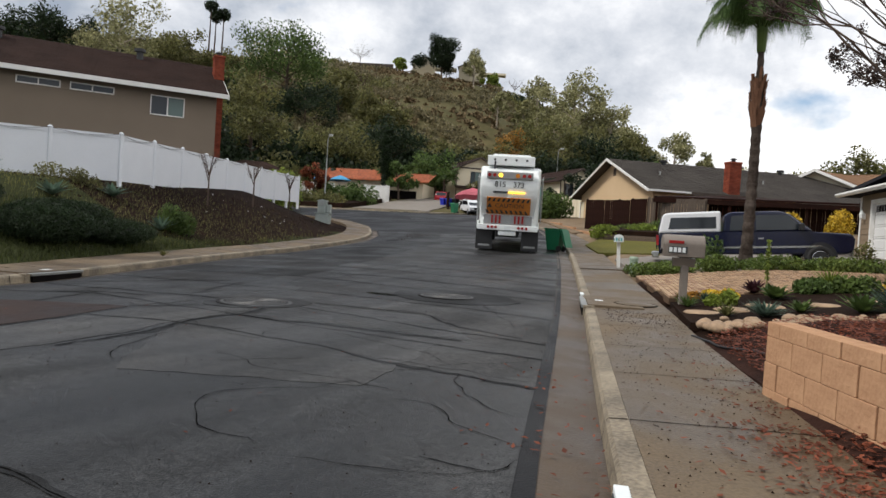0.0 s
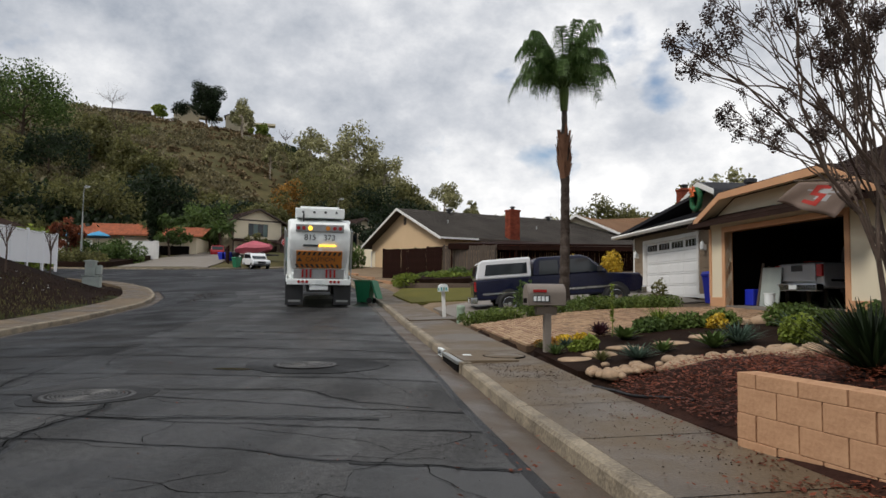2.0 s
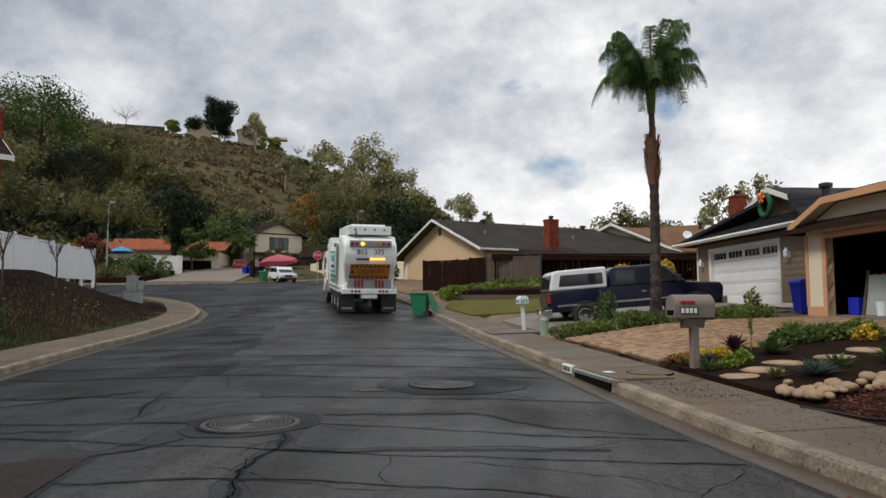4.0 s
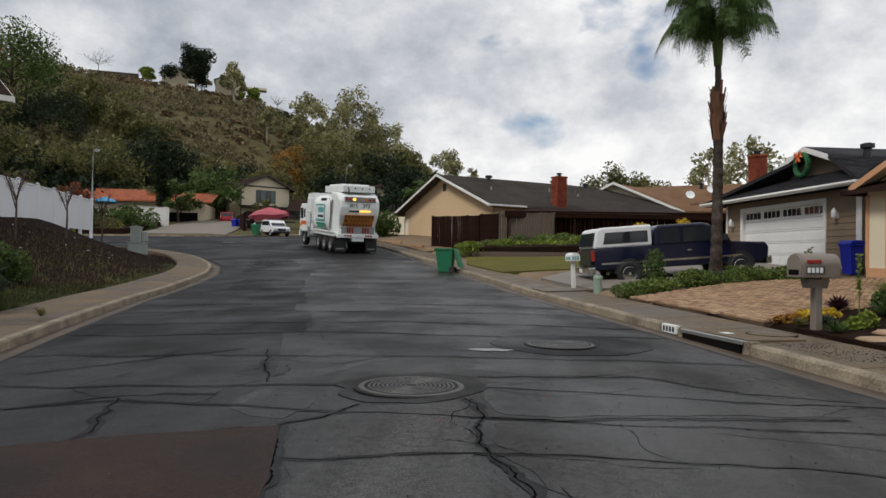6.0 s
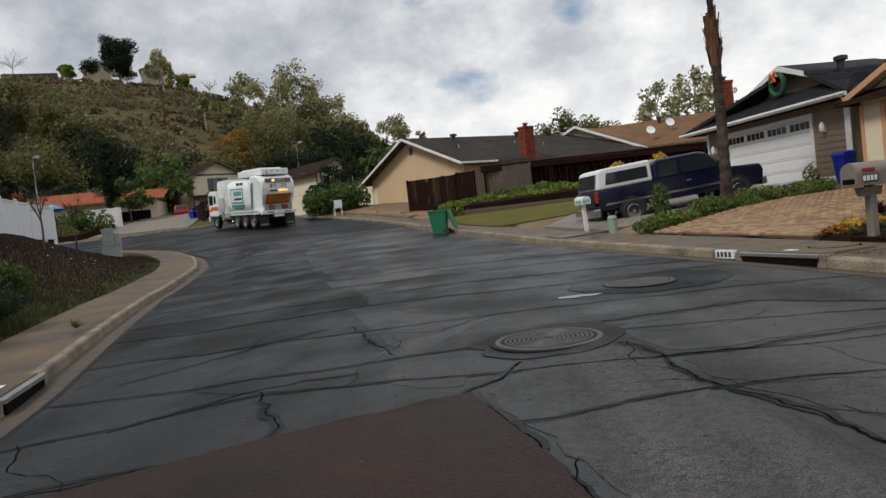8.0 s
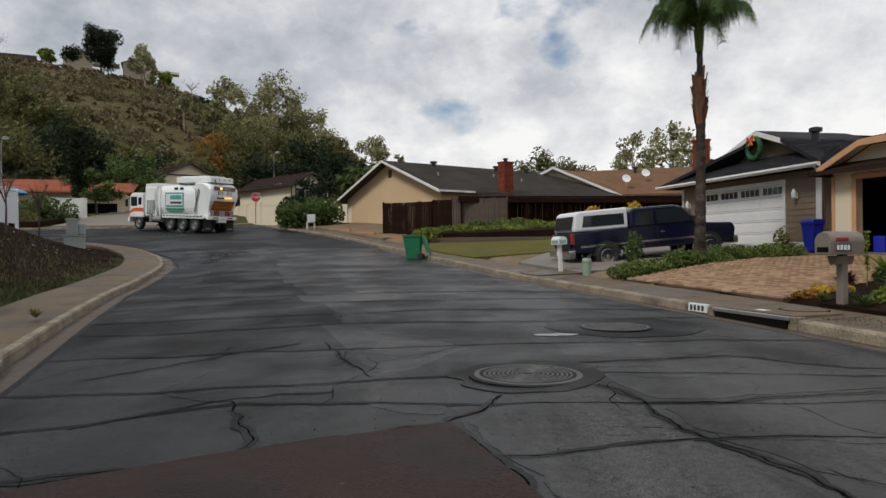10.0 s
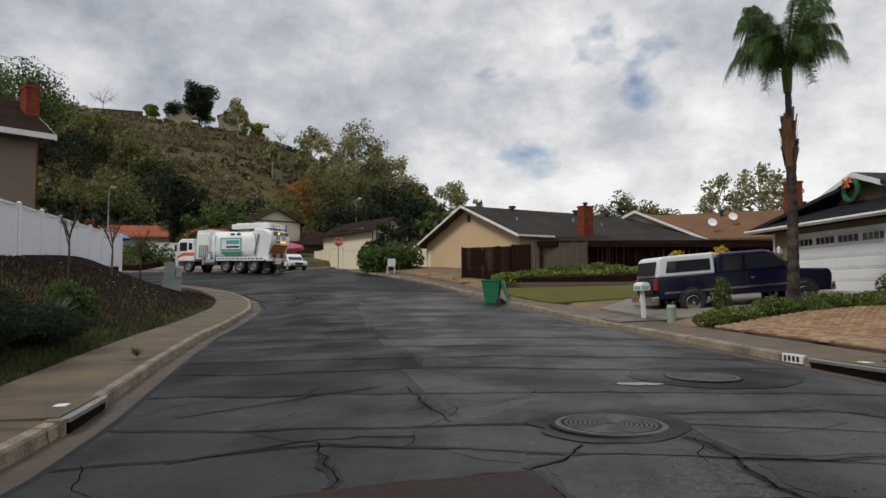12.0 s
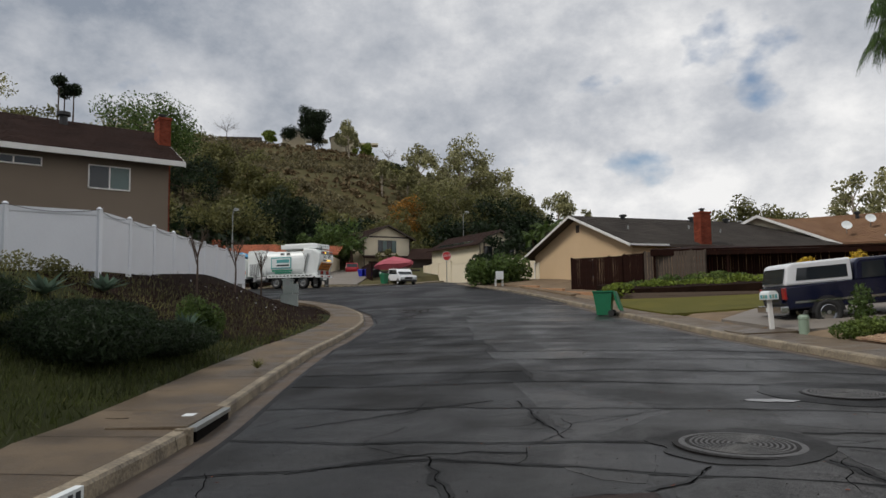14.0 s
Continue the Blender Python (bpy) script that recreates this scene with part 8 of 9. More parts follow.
def street_slabs():
    rng = random.Random(14)
    lines, y = [], -6.0
    while y < 35:
        lines.append(y)
        y += rng.uniform(0.9, 2.3) * (1 if y > 2 else 1.6)

    def edge(k, v):
        y0 = lines[k]
        return y0 + 0.55 * noise.noise((v * 2.3, k * 5.1, 0)) + 0.16 * noise.noise((v * 9, k * 3.3, 4)) + 0.035 * noise.noise((v * 40, k, 9))
    slabs = thing("street_slabs", pose(0, 0, 0), "uneven resurfaced asphalt slabs of differing tone", "asphalt", kind="structure")
    for k in range(len(lines) - 1):
        cuts = [0.0] + sorted([0.38 + 0.05 * rng.random()] + [rng.uniform(0.1, 0.95) for _ in range(rng.choice((0, 1, 1, 2)))]) + [1.0]
        for va, vb in zip(cuts, cuts[1:]):
            if vb - va < 0.06:
                continue
            n = max(6, int((vb - va) * 60))
            V, F = [], []
            lift = 0.004 + 0.003 * rng.random()
            for j in range(n + 1):
                v = va + (vb - va) * j / n
                y0, y1 = edge(k, v), edge(k + 1, v)
                for i in range(5):
                    yy = y0 + (y1 - y0) * i / 4
                    vv = v + (0.012 * noise.noise((yy * 1.7, va * 9, k)) if 0 < j < n else 0)
                    x = on_street(yy, vv)
                    V.append((x, yy, road_z(x, yy) + lift))
            for j in range(n):
                for i in range(4):
                    q = j * 5 + i
                    F.append((q, q + 5, q + 6, q + 1))
            raw("slab", V, F, rng.choice((TONES[0], TONES[0], TONES[3], TONES[1]) if vb < 0.45 else (TONES[1], TONES[2], TONES[4])), slabs, smooth=True)
    # cracks: dark joints along the slab edges and wandering between them
    V, F = [], []

    def strip(pts, w):
        base = None
        for i, (x, yy) in enumerate(pts):
            a, b = pts[max(0, i - 1)], pts[min(len(pts) - 1, i + 1)]
            dx, dy = b[0] - a[0], b[1] - a[1]
            L = math.hypot(dx, dy) or 1
            ww = w * (0.35 + 1.1 * rng.random()) * (0.3 if i in (0, len(pts) - 1) else 1)
            z = road_z(x, yy) + 0.0105
            V.append((x - dy / L * ww, yy + dx / L * ww, z))
            V.append((x + dy / L * ww, yy - dx / L * ww, z))
            if i:
                q = len(V) - 4
                F.append((q, q + 1, q + 3, q + 2))
    D, E = [], []

    def damp(pts, w, seed):
        """A band of darker, wetter asphalt along a seam, of uneven width."""
        for i, (x, yy) in enumerate(pts):
            a, b = pts[max(0, i - 1)], pts[min(len(pts) - 1, i + 1)]
            dx, dy = b[0] - a[0], b[1] - a[1]
            L = math.hypot(dx, dy) or 1
            z = road_z(x, yy) + 0.0096
            for sgn in (-1, 1):
                ww = sgn * w * max(0.08, 0.75 + 1.5 * noise.noise((x * 1.1, yy * 1.1, seed + sgn)) + 0.5 * noise.noise((x * 6, yy * 6, seed + sgn)))
                D.append((x - dy / L * ww, yy + dx / L * ww, z))
            if i:
                q = len(D) - 4
                E.append((q, q + 1, q + 3, q + 2))
    for k in range(len(lines)):
        n = 150
        run = []
        damp([(on_street(edge(k, j / n), j / n), edge(k, j / n)) for j in range(n + 1)], 0.045, k * 7)
        for j in range(n + 1):
            v = j / n
            yy = edge(k, v)
            run.append((on_street(yy, v), yy))
            if rng.random() < 0.012:
                if len(run) > 3:
                    strip(run, 0.0065)
                run = []
        if len(run) > 3:
            strip(run, 0.0065)
    for _ in range(95):
        yy, v = 2.5 + 22 * rng.random() ** 1.5, rng.random()
        x = on_street(yy, v)
        a = rng.choice((0, math.pi / 2, math.pi, -math.pi / 2)) + rng.gauss(0, 0.4)
        pts = []
        for _ in range(rng.randint(8, 26)):
            pts.append((x, yy))
            a += rng.gauss(0, 0.24)
            x, yy = x + 0.1 * math.cos(a), yy + 0.1 * math.sin(a)
            if not kerb_x(LEFT_KERB, yy) + 0.5 < x < kerb_x(RIGHT_KERB, yy) - 0.5:
                break
        if len(pts) > 4:
            strip(pts, 0.0042)
    for run in CRACKS:
        pts = []
        for (ax, ay), (bx, by) in zip(run, run[1:]):
            n = max(2, int(math.hypot(bx - ax, by - ay) / 0.05))
            for k in range(n):
                x, yy = ax + (bx - ax) * k / n, ay + (by - ay) * k / n
                pts.append((x + 0.05 * noise.noise((x * 4, yy * 4, 1)) + 0.02 * noise.noise((x * 17, yy * 17, 2)), yy + 0.05 * noise.noise((x * 4, yy * 4, 6)) + 0.02 * noise.noise((x * 17, yy * 17, 8))))
        strip(pts, 0.0075)
        damp(pts, 0.05, 3)
    tagged(raw("damp_seams", D, E, TONES[0], smooth=True), "darker damp bands along the asphalt seams", "damp seam", kind="stuff")
    tagged(raw("asphalt_cracks", V, F, TAR), "dark wandering cracks between asphalt slabs", "crack", kind="stuff")


street_slabs()


def road_sheet(name, poly, material, label, lift):
    return patch(name, poly, material, label, "asphalt patch", lift, 0.25, 0.012, road_z)


def wavy(cx, cy, rx, ry, n=26, seed=0, amp=0.08):
    return [(cx + rx * math.cos(a) * (1 + amp * noise.noise((math.cos(a) * 2, math.sin(a) * 2, seed))), cy + ry * math.sin(a) * (1 + amp * noise.noise((math.cos(a) * 2, math.sin(a) * 2, seed + 5)))) for a in np.linspace(0, 2 * math.pi, n, endpoint=False)]


def broken(poly):
    """An outline with the ragged edge of a broken asphalt plate."""
    out = []
    for (ax, ay), (bx, by) in zip(poly, poly[1:] + poly[:1]):
        n = max(1, int(math.hypot(bx - ax, by - ay) / 0.11))
        for k in range(n):
            x, y = ax + (bx - ax) * k / n, ay + (by - ay) * k / n
            out.append((x + 0.07 * noise.noise((x * 3, y * 3, 1)) + 0.03 * noise.noise((x * 11, y * 11, 2)), y + 0.07 * noise.noise((x * 3, y * 3, 6)) + 0.03 * noise.noise((x * 11, y * 11, 8))))
    return out


for k, poly in enumerate((
        [(1.38, 5.95), (1.55, 6.3), (1.85, 6.75), (2.55, 6.98), (2.72, 6.4), (2.72, 5.75), (2.8, 5.3), (3.05, 4.7), (3.2, 3.2), (2.3, 2.4), (1.76, 4.6)],
        [(2.96, 6.3), (3.42, 6.3), (3.9, 6.44), (4.6, 6.55), (5.7, 6.5), (6.2, 4.2), (4.4, 3.4), (3.4, 4.6), (3.14, 5.1), (3.0, 5.4), (2.92, 5.8)],
        [(2.78, 7.2), (2.78, 8.1), (3.42, 8.22), (4.42, 8.36), (4.8, 8.12), (5.3, 7.7), (5.9, 6.95), (4.6, 6.76), (3.9, 6.64), (3.42, 6.5), (2.96, 6.55)],
        [(2.6, 8.6), (3.42, 8.46), (4.42, 8.6), (4.5, 9.3), (3.5, 9.6), (2.6, 9.5)],
        [(0.45, 7.1), (0.6, 6.6), (0.85, 6.28), (1.2, 6.25), (1.28, 6.6), (1.2, 7.2), (0.9, 7.5), (0.55, 7.4)],
        [(0.58, 7.9), (1.1, 8.4), (1.5, 9.2), (1.1, 9.9), (0.45, 9.9), (0.15, 9.0)])):
    road_sheet("asphalt_plate", broken(poly), PLATES[k % 3], "worn pale grey asphalt plate bounded by cracks", 0.0085)
road_sheet("reddish_patch", [(-2.0, 4.68), (-0.91, 5.19), (0.24, 5.67), (1.25, 6.02), (1.62, 4.77), (2.1, 2.6), (1.6, -0.5), (-1.0, -0.8), (-2.0, 2.0)], PATCH, "reddish-brown square asphalt patch", 0.0125)
road_sheet("manhole_collar", wavy(2.04, 7.62, 0.76, 0.74, 40, 1, 0.25), TONES[3], "cracked asphalt collar round a manhole", 0.0135)
road_sheet("manhole_collar", wavy(3.85, 10.75, 1.15, 0.95, 26, 3, 0.15), TONES[0], "dark asphalt collar round a manhole", 0.0135)
road_sheet("puddle_patch", wavy(2.75, 10.05, 0.32, 0.1, 22, 5, 0.6), mat("standing_water", (0.02, 0.02, 0.021), (0.012, 0.012, 0.013), 1, 0.08, 0.02), "thin film of standing rain water", 0.014)


def kerb_band(line, y0, y1, d0, d1, n=24):
    near = [(kerb_x(line, y) + d0, y) for y in np.linspace(y0, y1, n)]
    far = [(kerb_x(line, y) + d1 * (1 - 0.15 * math.sin(9 * y)), y) for y in np.linspace(y1, y0, n)]
    return near, far


def edge_patch():
    """A darker strip of fresh asphalt along the inner kerb of the bend."""
    near, far = kerb_band(LEFT_KERB, 18.0, 31.0, 0.56, 1.7)
    V, F, n = [], [], len(near)
    for (ax, ay), (bx, by) in zip(near, far[::-1]):
        for u in np.linspace(0, 1, 5):
            x, y = ax + (bx - ax) * u, ay + (by - ay) * u
            V.append((x, y, road_z(x, y) + 0.0115))
    for i in range(n - 1):
        for j in range(4):
            q = i * 5 + j
            F.append((q, q + 1, q + 6, q + 5))
    tagged(raw("asphalt_patch", V, F, ASPHALT, smooth=True), "dark strip of fresh asphalt along the kerb", "asphalt patch", kind="structure")


edge_patch()


def road_marks():
    """Worn white paint across the mouth of the side street."""
    for k, (x, y, l, a) in enumerate(((-17.4, 47.3, 0.9, -22), (-16.3, 46.9, 1.0, -22), (-15.2, 46.4, 0.8, -22), (-16.9, 46.5, 0.7, -22), (-15.6, 45.8, 0.9, -22))):
        z = road_z(x, y) + 0.013
        bm = prism([(-l / 2, -0.12), (l / 2, -0.1), (l / 2 * 0.9, 0.1), (-l / 2 * 1.05, 0.12)], 0, 0.004, "z")
        tagged(part("road_marking", bm, SIGN_WHITE, None, m=pose(x, y, z, 0, 0, a)), "worn white painted mark on the asphalt", "road marking", "road marks", "structure")


road_marks()


def manhole(x, y, r, label):
    t = thing("manhole_cover", pose(x, y, road_z(x, y) + 0.016), label, "manhole", "manhole covers")
    part("frame", lathe([(r, -0.02), (r, 0.004), (r * 0.96, 0.008), (r * 0.9, 0.008), (r * 0.89, -0.012)], 48), IRON, t)
    # lid is near-black between the lighter raised rings
    c = part("lid", lathe([(r * 0.885, -0.02), (r * 0.885, 0.004), (r * 0.86, 0.006)], 48), IRON_DARK, t)
    part("gap_ring", lathe([(r * 1.1, -0.02), (r * 1.1, 0.001), (r * 1.01, 0.0012)], 48), IRON_DARK, t)
    for k in range(9):
        rr = r * (0.1 + 0.085 * k)
        bm = bmesh.new()
        n = 40
        prof = ((rr, 0.004), (rr + 0.005, 0.0105), (rr + 0.02, 0.0105), (rr + 0.025, 0.004))
        rings = [[bm.verts.new((a * math.cos(2 * math.pi * j / n), a * math.sin(2 * math.pi * j / n), z)) for j in range(n)] for a, z in prof]
        for A, B in zip(rings, rings[1:]):
            for j in range(n):
                bm.faces.new((A[j], A[(j + 1) % n], B[(j + 1) % n], B[j]))
        part("raised_ring", bm, IRON, c)
    return t


manhole(2.04, 7.62, 0.53, "round cast iron manhole cover with raised rings")
manhole(3.72, 10.7, 0.48, "round cast iron manhole cover with raised rings")


def slab_cover(x, y, z, r, turn=0):
    t = thing("meter_cover", pose(x, y, z, 0, 0, turn), "round concrete meter cover in the sidewalk", "cover")
    part("lid", lathe([(r, -0.03), (r, 0.004), (r * 0.9, 0.01)], 28), CONCRETE, t)
    part("rim", lathe([(r * 1.06, -0.03), (r * 1.06, 0.005), (r * 1.005, 0.006), (r * 1.005, -0.02)], 28), TAR, t)


slab_cover(6.9, 11.5, road_z(6.9, 11.5) + 0.158, 0.34)
slab_cover(-5.0, 8.3, road_z(-5.0, 8.3) + 0.155, 0.32)


def storm_inlet(a, b, side, label):
    """A kerb inlet: near-black block painted as the shaded mouth, steel lip and a concrete top slab."""
    d = math.hypot(b[0] - a[0], b[1] - a[1])
    z = (road_z(*a) + road_z(*b)) / 2
    t = thing("storm_drain", pose(a[0], a[1], z, 0, 0, math.degrees(math.atan2(b[1] - a[1], b[0] - a[0]))), label, "drain", "storm drains")
    s = side
    part("mouth", box(0.03, s * -0.035, -0.06, d - 0.03, s * 0.3, 0.085), SHADE_BLACK, t)
    part("lip", box(-0.02, s * -0.05, 0.087, d + 0.02, s * 0.05, 0.14, 0.006), STEEL, t)
    part("top_slab", box(-0.05, s * 0.052, 0.1, d + 0.05, s * 0.95, 0.158, 0.008), CONCRETE, t)
    part("side_block", box(-0.14, s * -0.02, -0.05, -0.022, s * 0.16, 0.14, 0.01), KERB, t)
    part("side_block", box(d + 0.022, s * -0.02, -0.05, d + 0.14, s * 0.16, 0.14, 0.01), KERB, t)
    part("notice", box(0.45 * d, s * 0.2, 0.159, 0.45 * d + 0.2, s * 0.34, 0.162), SIGN_WHITE, t)
    return t


storm_inlet((kerb_x(RIGHT_KERB, 10.68), 10.68), (kerb_x(RIGHT_KERB, 12.2), 12.2), -1, "storm drain inlet with a steel lip in the kerb")
storm_inlet((kerb_x(LEFT_KERB, 7.75), 7.75), (kerb_x(LEFT_KERB, 9.1), 9.1), 1, "storm drain inlet with a steel lip in the kerb")


def kerb_number(line, y, side, label):
    x = kerb_x(line, y)
    x2 = kerb_x(line, y + 0.5)
    ang = math.degrees(math.atan2(0.5, x2 - x))
    t = thing("kerb_number", pose(x, y, road_z(x, y), 0, 0, ang), label, "sign")
    part("paint", box(-0.02, side * -0.022, 0.0, 0.46, side * 0.05, 0.142, 0.006), SIGN_WHITE, t)
    for k in range(4):
        part("digit", box(0.05 + k * 0.1, side * -0.027, 0.03, 0.11 + k * 0.1, side * -0.0225, 0.115), INK, t)


kerb_number(RIGHT_KERB, 12.4, -1, "white painted number panel on the kerb face")
kerb_number(RIGHT_KERB, 2.55, -1, "white painted number panel on the kerb face")
kerb_number(LEFT_KERB, 5.0, 1, "white painted number panel on the kerb face")


def joints():
    """Grooves across sidewalks and kerbs."""
    V, F = [], []

    def groove(p, q, w=0.006, up=0.0025):
        d = (Vector(q) - Vector(p))
        n = Vector((-d.y, d.x, 0)).normalized() * w
        i = len(V)
        V.extend([tuple(Vector(p) - n + Vector((0, 0, up))), tuple(Vector(p) + n + Vector((0, 0, up))), tuple(Vector(q) + n + Vector((0, 0, up))), tuple(Vector(q) - n + Vector((0, 0, up)))])
        F.append((i, i + 1, i + 2, i + 3))
    for line, s, wid in ((RIGHT_KERB, 1, 1.33), (LEFT_KERB, -1, 1.48)):
        for k, y in enumerate(np.arange(-2, 34, 1.55)):
            x, x2 = kerb_x(line, y), kerb_x(line, y + 0.3)
            t = Vector((x2 - x, 0.3, 0)).normalized()
            n = Vector((t.y, -t.x, 0)) * s
            g = road_z(x, y)
            groove((x + n.x * 0.17, y + n.y * 0.17, g + 0.1355), (x + n.x * wid, y + n.y * wid, g + 0.1655))
            if k % 2 == 0:
                groove((x + n.x * 0.035, y + n.y * 0.035, g + 0.131), (x + n.x * 0.16, y + n.y * 0.16, g + 0.136), 0.007)
                i = len(V)
                a, b = Vector((x, y, 0)) - t * 0.007 - n * 0.003, Vector((x, y, 0)) + t * 0.007 - n * 0.003
                V.extend([(a.x, a.y, g - 0.02), (b.x, b.y, g - 0.02), (b.x + n.x * 0.03, b.y + n.y * 0.03, g + 0.13), (a.x + n.x * 0.03, a.y + n.y * 0.03, g + 0.13)])
                F.append((i, i + 1, i + 2, i + 3))
    tagged(raw("pavement_joints", V, F, TAR), "dark joints between sidewalk and kerb slabs", "joint", kind="stuff")


joints()


# ---- peach block wall, each block a piece ----
def peach_wall():
    a, b = (8.98, 5.65), (9.98, 3.6)
    ang = math.degrees(math.atan2(b[1] - a[1], b[0] - a[0]))
    d = math.hypot(b[0] - a[0], b[1] - a[1])
    t = thing("block_wall", pose(a[0], a[1], 0.1, 0, 0, ang), "low peach-painted concrete block garden wall", "wall")
    part("core", box(0.01, 0.012, -0.3, d - 0.01, 0.188, 0.59), mat("peach_mortar", (0.36, 0.21, 0.125), (0.2, 0.115, 0.07), 3, 0.9, 0.4), t)
    shared = {}
    end = part("return_wall", box(d - 0.19, 0.205, -0.3, d, 1.5, 0.6, 0.008), BLOCK, t)
    part("cap_edge", box(d - 0.19, 0.21, 0.601, d + 0.004, 1.5, 0.61, 0.003), BLOCK, end)
    for r in range(4):
        z0, z1 = (-0.1 + 0.2 * r, 0.092 + 0.2 * r) if r < 3 else (0.5, 0.606)
        x = -0.2 * (r % 2)
        while x < d - 0.02:
            x0, x1 = max(0.0, x), min(d, x + 0.392)
            if x1 - x0 > 0.05:
                key = (round(x1 - x0, 2), r == 3)
                if key not in shared:
                    shared[key] = part("block", box(0.0025, -0.003, -0.0015, x1 - x0 - 0.0025, 0.203, z1 - z0 + 0.004, 0.005), BLOCK, t)
                    o = shared[key]
                else:
                    o = new("block", shared[key].data)
                    o.parent = t
                o.matrix_basis = pose(x0, 0.003 * ((r * 7 + int(x * 5)) % 3 - 1), z0)
            x += 0.4


peach_wall()


def leaf_strip():
    """Leaf-covered earth between the sidewalk and the block wall."""
    V, F = [], []
    for y in np.linspace(-1.6, 5.7, 26):
        x0 = kerb_x(RIGHT_KERB, y) + 1.38
        x1 = 8.98 + (5.65 - max(y, 3.6)) * 0.488 + 0.1
        for u in np.linspace(0, 1, 6):
            x = x0 + (x1 - x0) * u
            V.append((x, y, (road_z(x, y) + 0.155) * (1 - u) + 0.215 * u + 0.012 * noise.noise((x * 5, y * 5, 0))))
    for i in range(25):
        for j in range(5):
            q = i * 6 + j
            F.append((q, q + 1, q + 7, q + 6))
    tagged(raw("leaf_strip", V, F, MULCH, smooth=True), "strip of dark mulch along the block wall", "mulch", kind="structure")


leaf_strip()


def inside(poly, x, y):
    hit = False
    for (ax, ay), (bx, by) in zip(poly, poly[1:] + poly[:1]):
        if (ay > y) != (by > y) and x < (bx - ax) * (y - ay) / (by - ay) + ax:
            hit = not hit
    return hit


def paver_drive():
    M = pose(13.45, 21.8, 0, 0, 0, -74.6)
    poly = [(2.2, -8.55), (7.0, -8.35), (6.7, -5), (6.6, -3), (6.9, -1.55), (2.0, -1.55), (1.3, -2.6)]
    world = [tuple((M @ Vector((x, y, 0)))[:2]) for x, y in poly]
    bed = patch("paver_driveway", world, mat("paver_sand", (0.14, 0.09, 0.06), (0.09, 0.06, 0.04), 3, 0.9, 0.6), "tan and red brick paver driveway", "driveway", 0.02)
    m_ = bpy.data.materials.new("clay_paver")
    m_.use_nodes = True
    nt = m_.node_tree
    p = nt.nodes["Principled BSDF"]
    info, ramp = nt.nodes.new("ShaderNodeObjectInfo"), nt.nodes.new("ShaderNodeValToRGB")
    e = ramp.color_ramp.elements
    e[0].color, e[1].color = (0.22, 0.12, 0.07, 1), (0.43, 0.3, 0.18, 1)
    nt.links.new(info.outputs["Random"], ramp.inputs["Fac"])
    nt.links.new(ramp.outputs["Color"], p.inputs["Base Color"])
    p.inputs["Roughness"].default_value = 0.75
    rest = mat("clay_paver_rest", (0.4, 0.27, 0.16), (0.26, 0.155, 0.09), 1.5, 0.75, 0.3, island=0.35)
    spots = []
    row, y = 0, -8.55
    while y < -0.1:
        x = -1.0 - 0.1 * (row % 2)
        while x < 7.1:
            if inside(poly, x + 0.1, y + 0.05):
                spots.append((x, y))
            x += 0.2
        y += 0.1
        row += 1
    spots.sort(key=lambda s: s[1])
    first = None
    V, F = [], []
    for k, (x, y) in enumerate(spots):
        w = M @ Vector((x + 0.1, y + 0.05, 0))
        z = land_z(w.x, w.y) + 0.012 + 0.005 * ((k * 7) % 5) / 5
        if k < 300:
            if first is None:
                bm = box(-0.097, -0.047, 0, 0.097, 0.047, 0.045, 0.006)
                first = part("paver", bm, m_, bed)
                o = first
            else:
                o = new("paver", first.data)
                o.parent = bed
            o.matrix_basis = Matrix.Translation((w.x, w.y, z)) @ pose(0, 0, 0, 0, 0, -74.6)
        else:
            i = len(V)
            for dx, dy, dz in ((-0.097, -0.047, 0), (0.097, -0.047, 0), (0.097, 0.047, 0), (-0.097, 0.047, 0), (-0.09, -0.04, 0.045), (0.09, -0.04, 0.045), (0.09, 0.04, 0.045), (-0.09, 0.04, 0.045)):
                q = M @ Vector((x + 0.1 + dx, y + 0.05 + dy, 0))
                V.append((q.x, q.y, z + dz))
            F += [(i + 4, i + 5, i + 6, i + 7), (i, i + 1, i + 5, i + 4), (i + 1, i + 2, i + 6, i + 5), (i + 2, i + 3, i + 7, i + 6), (i + 3, i, i + 4, i + 7)]
    tagged(raw("paver_field", V, F, rest, bed), kind="stuff")


paver_drive()


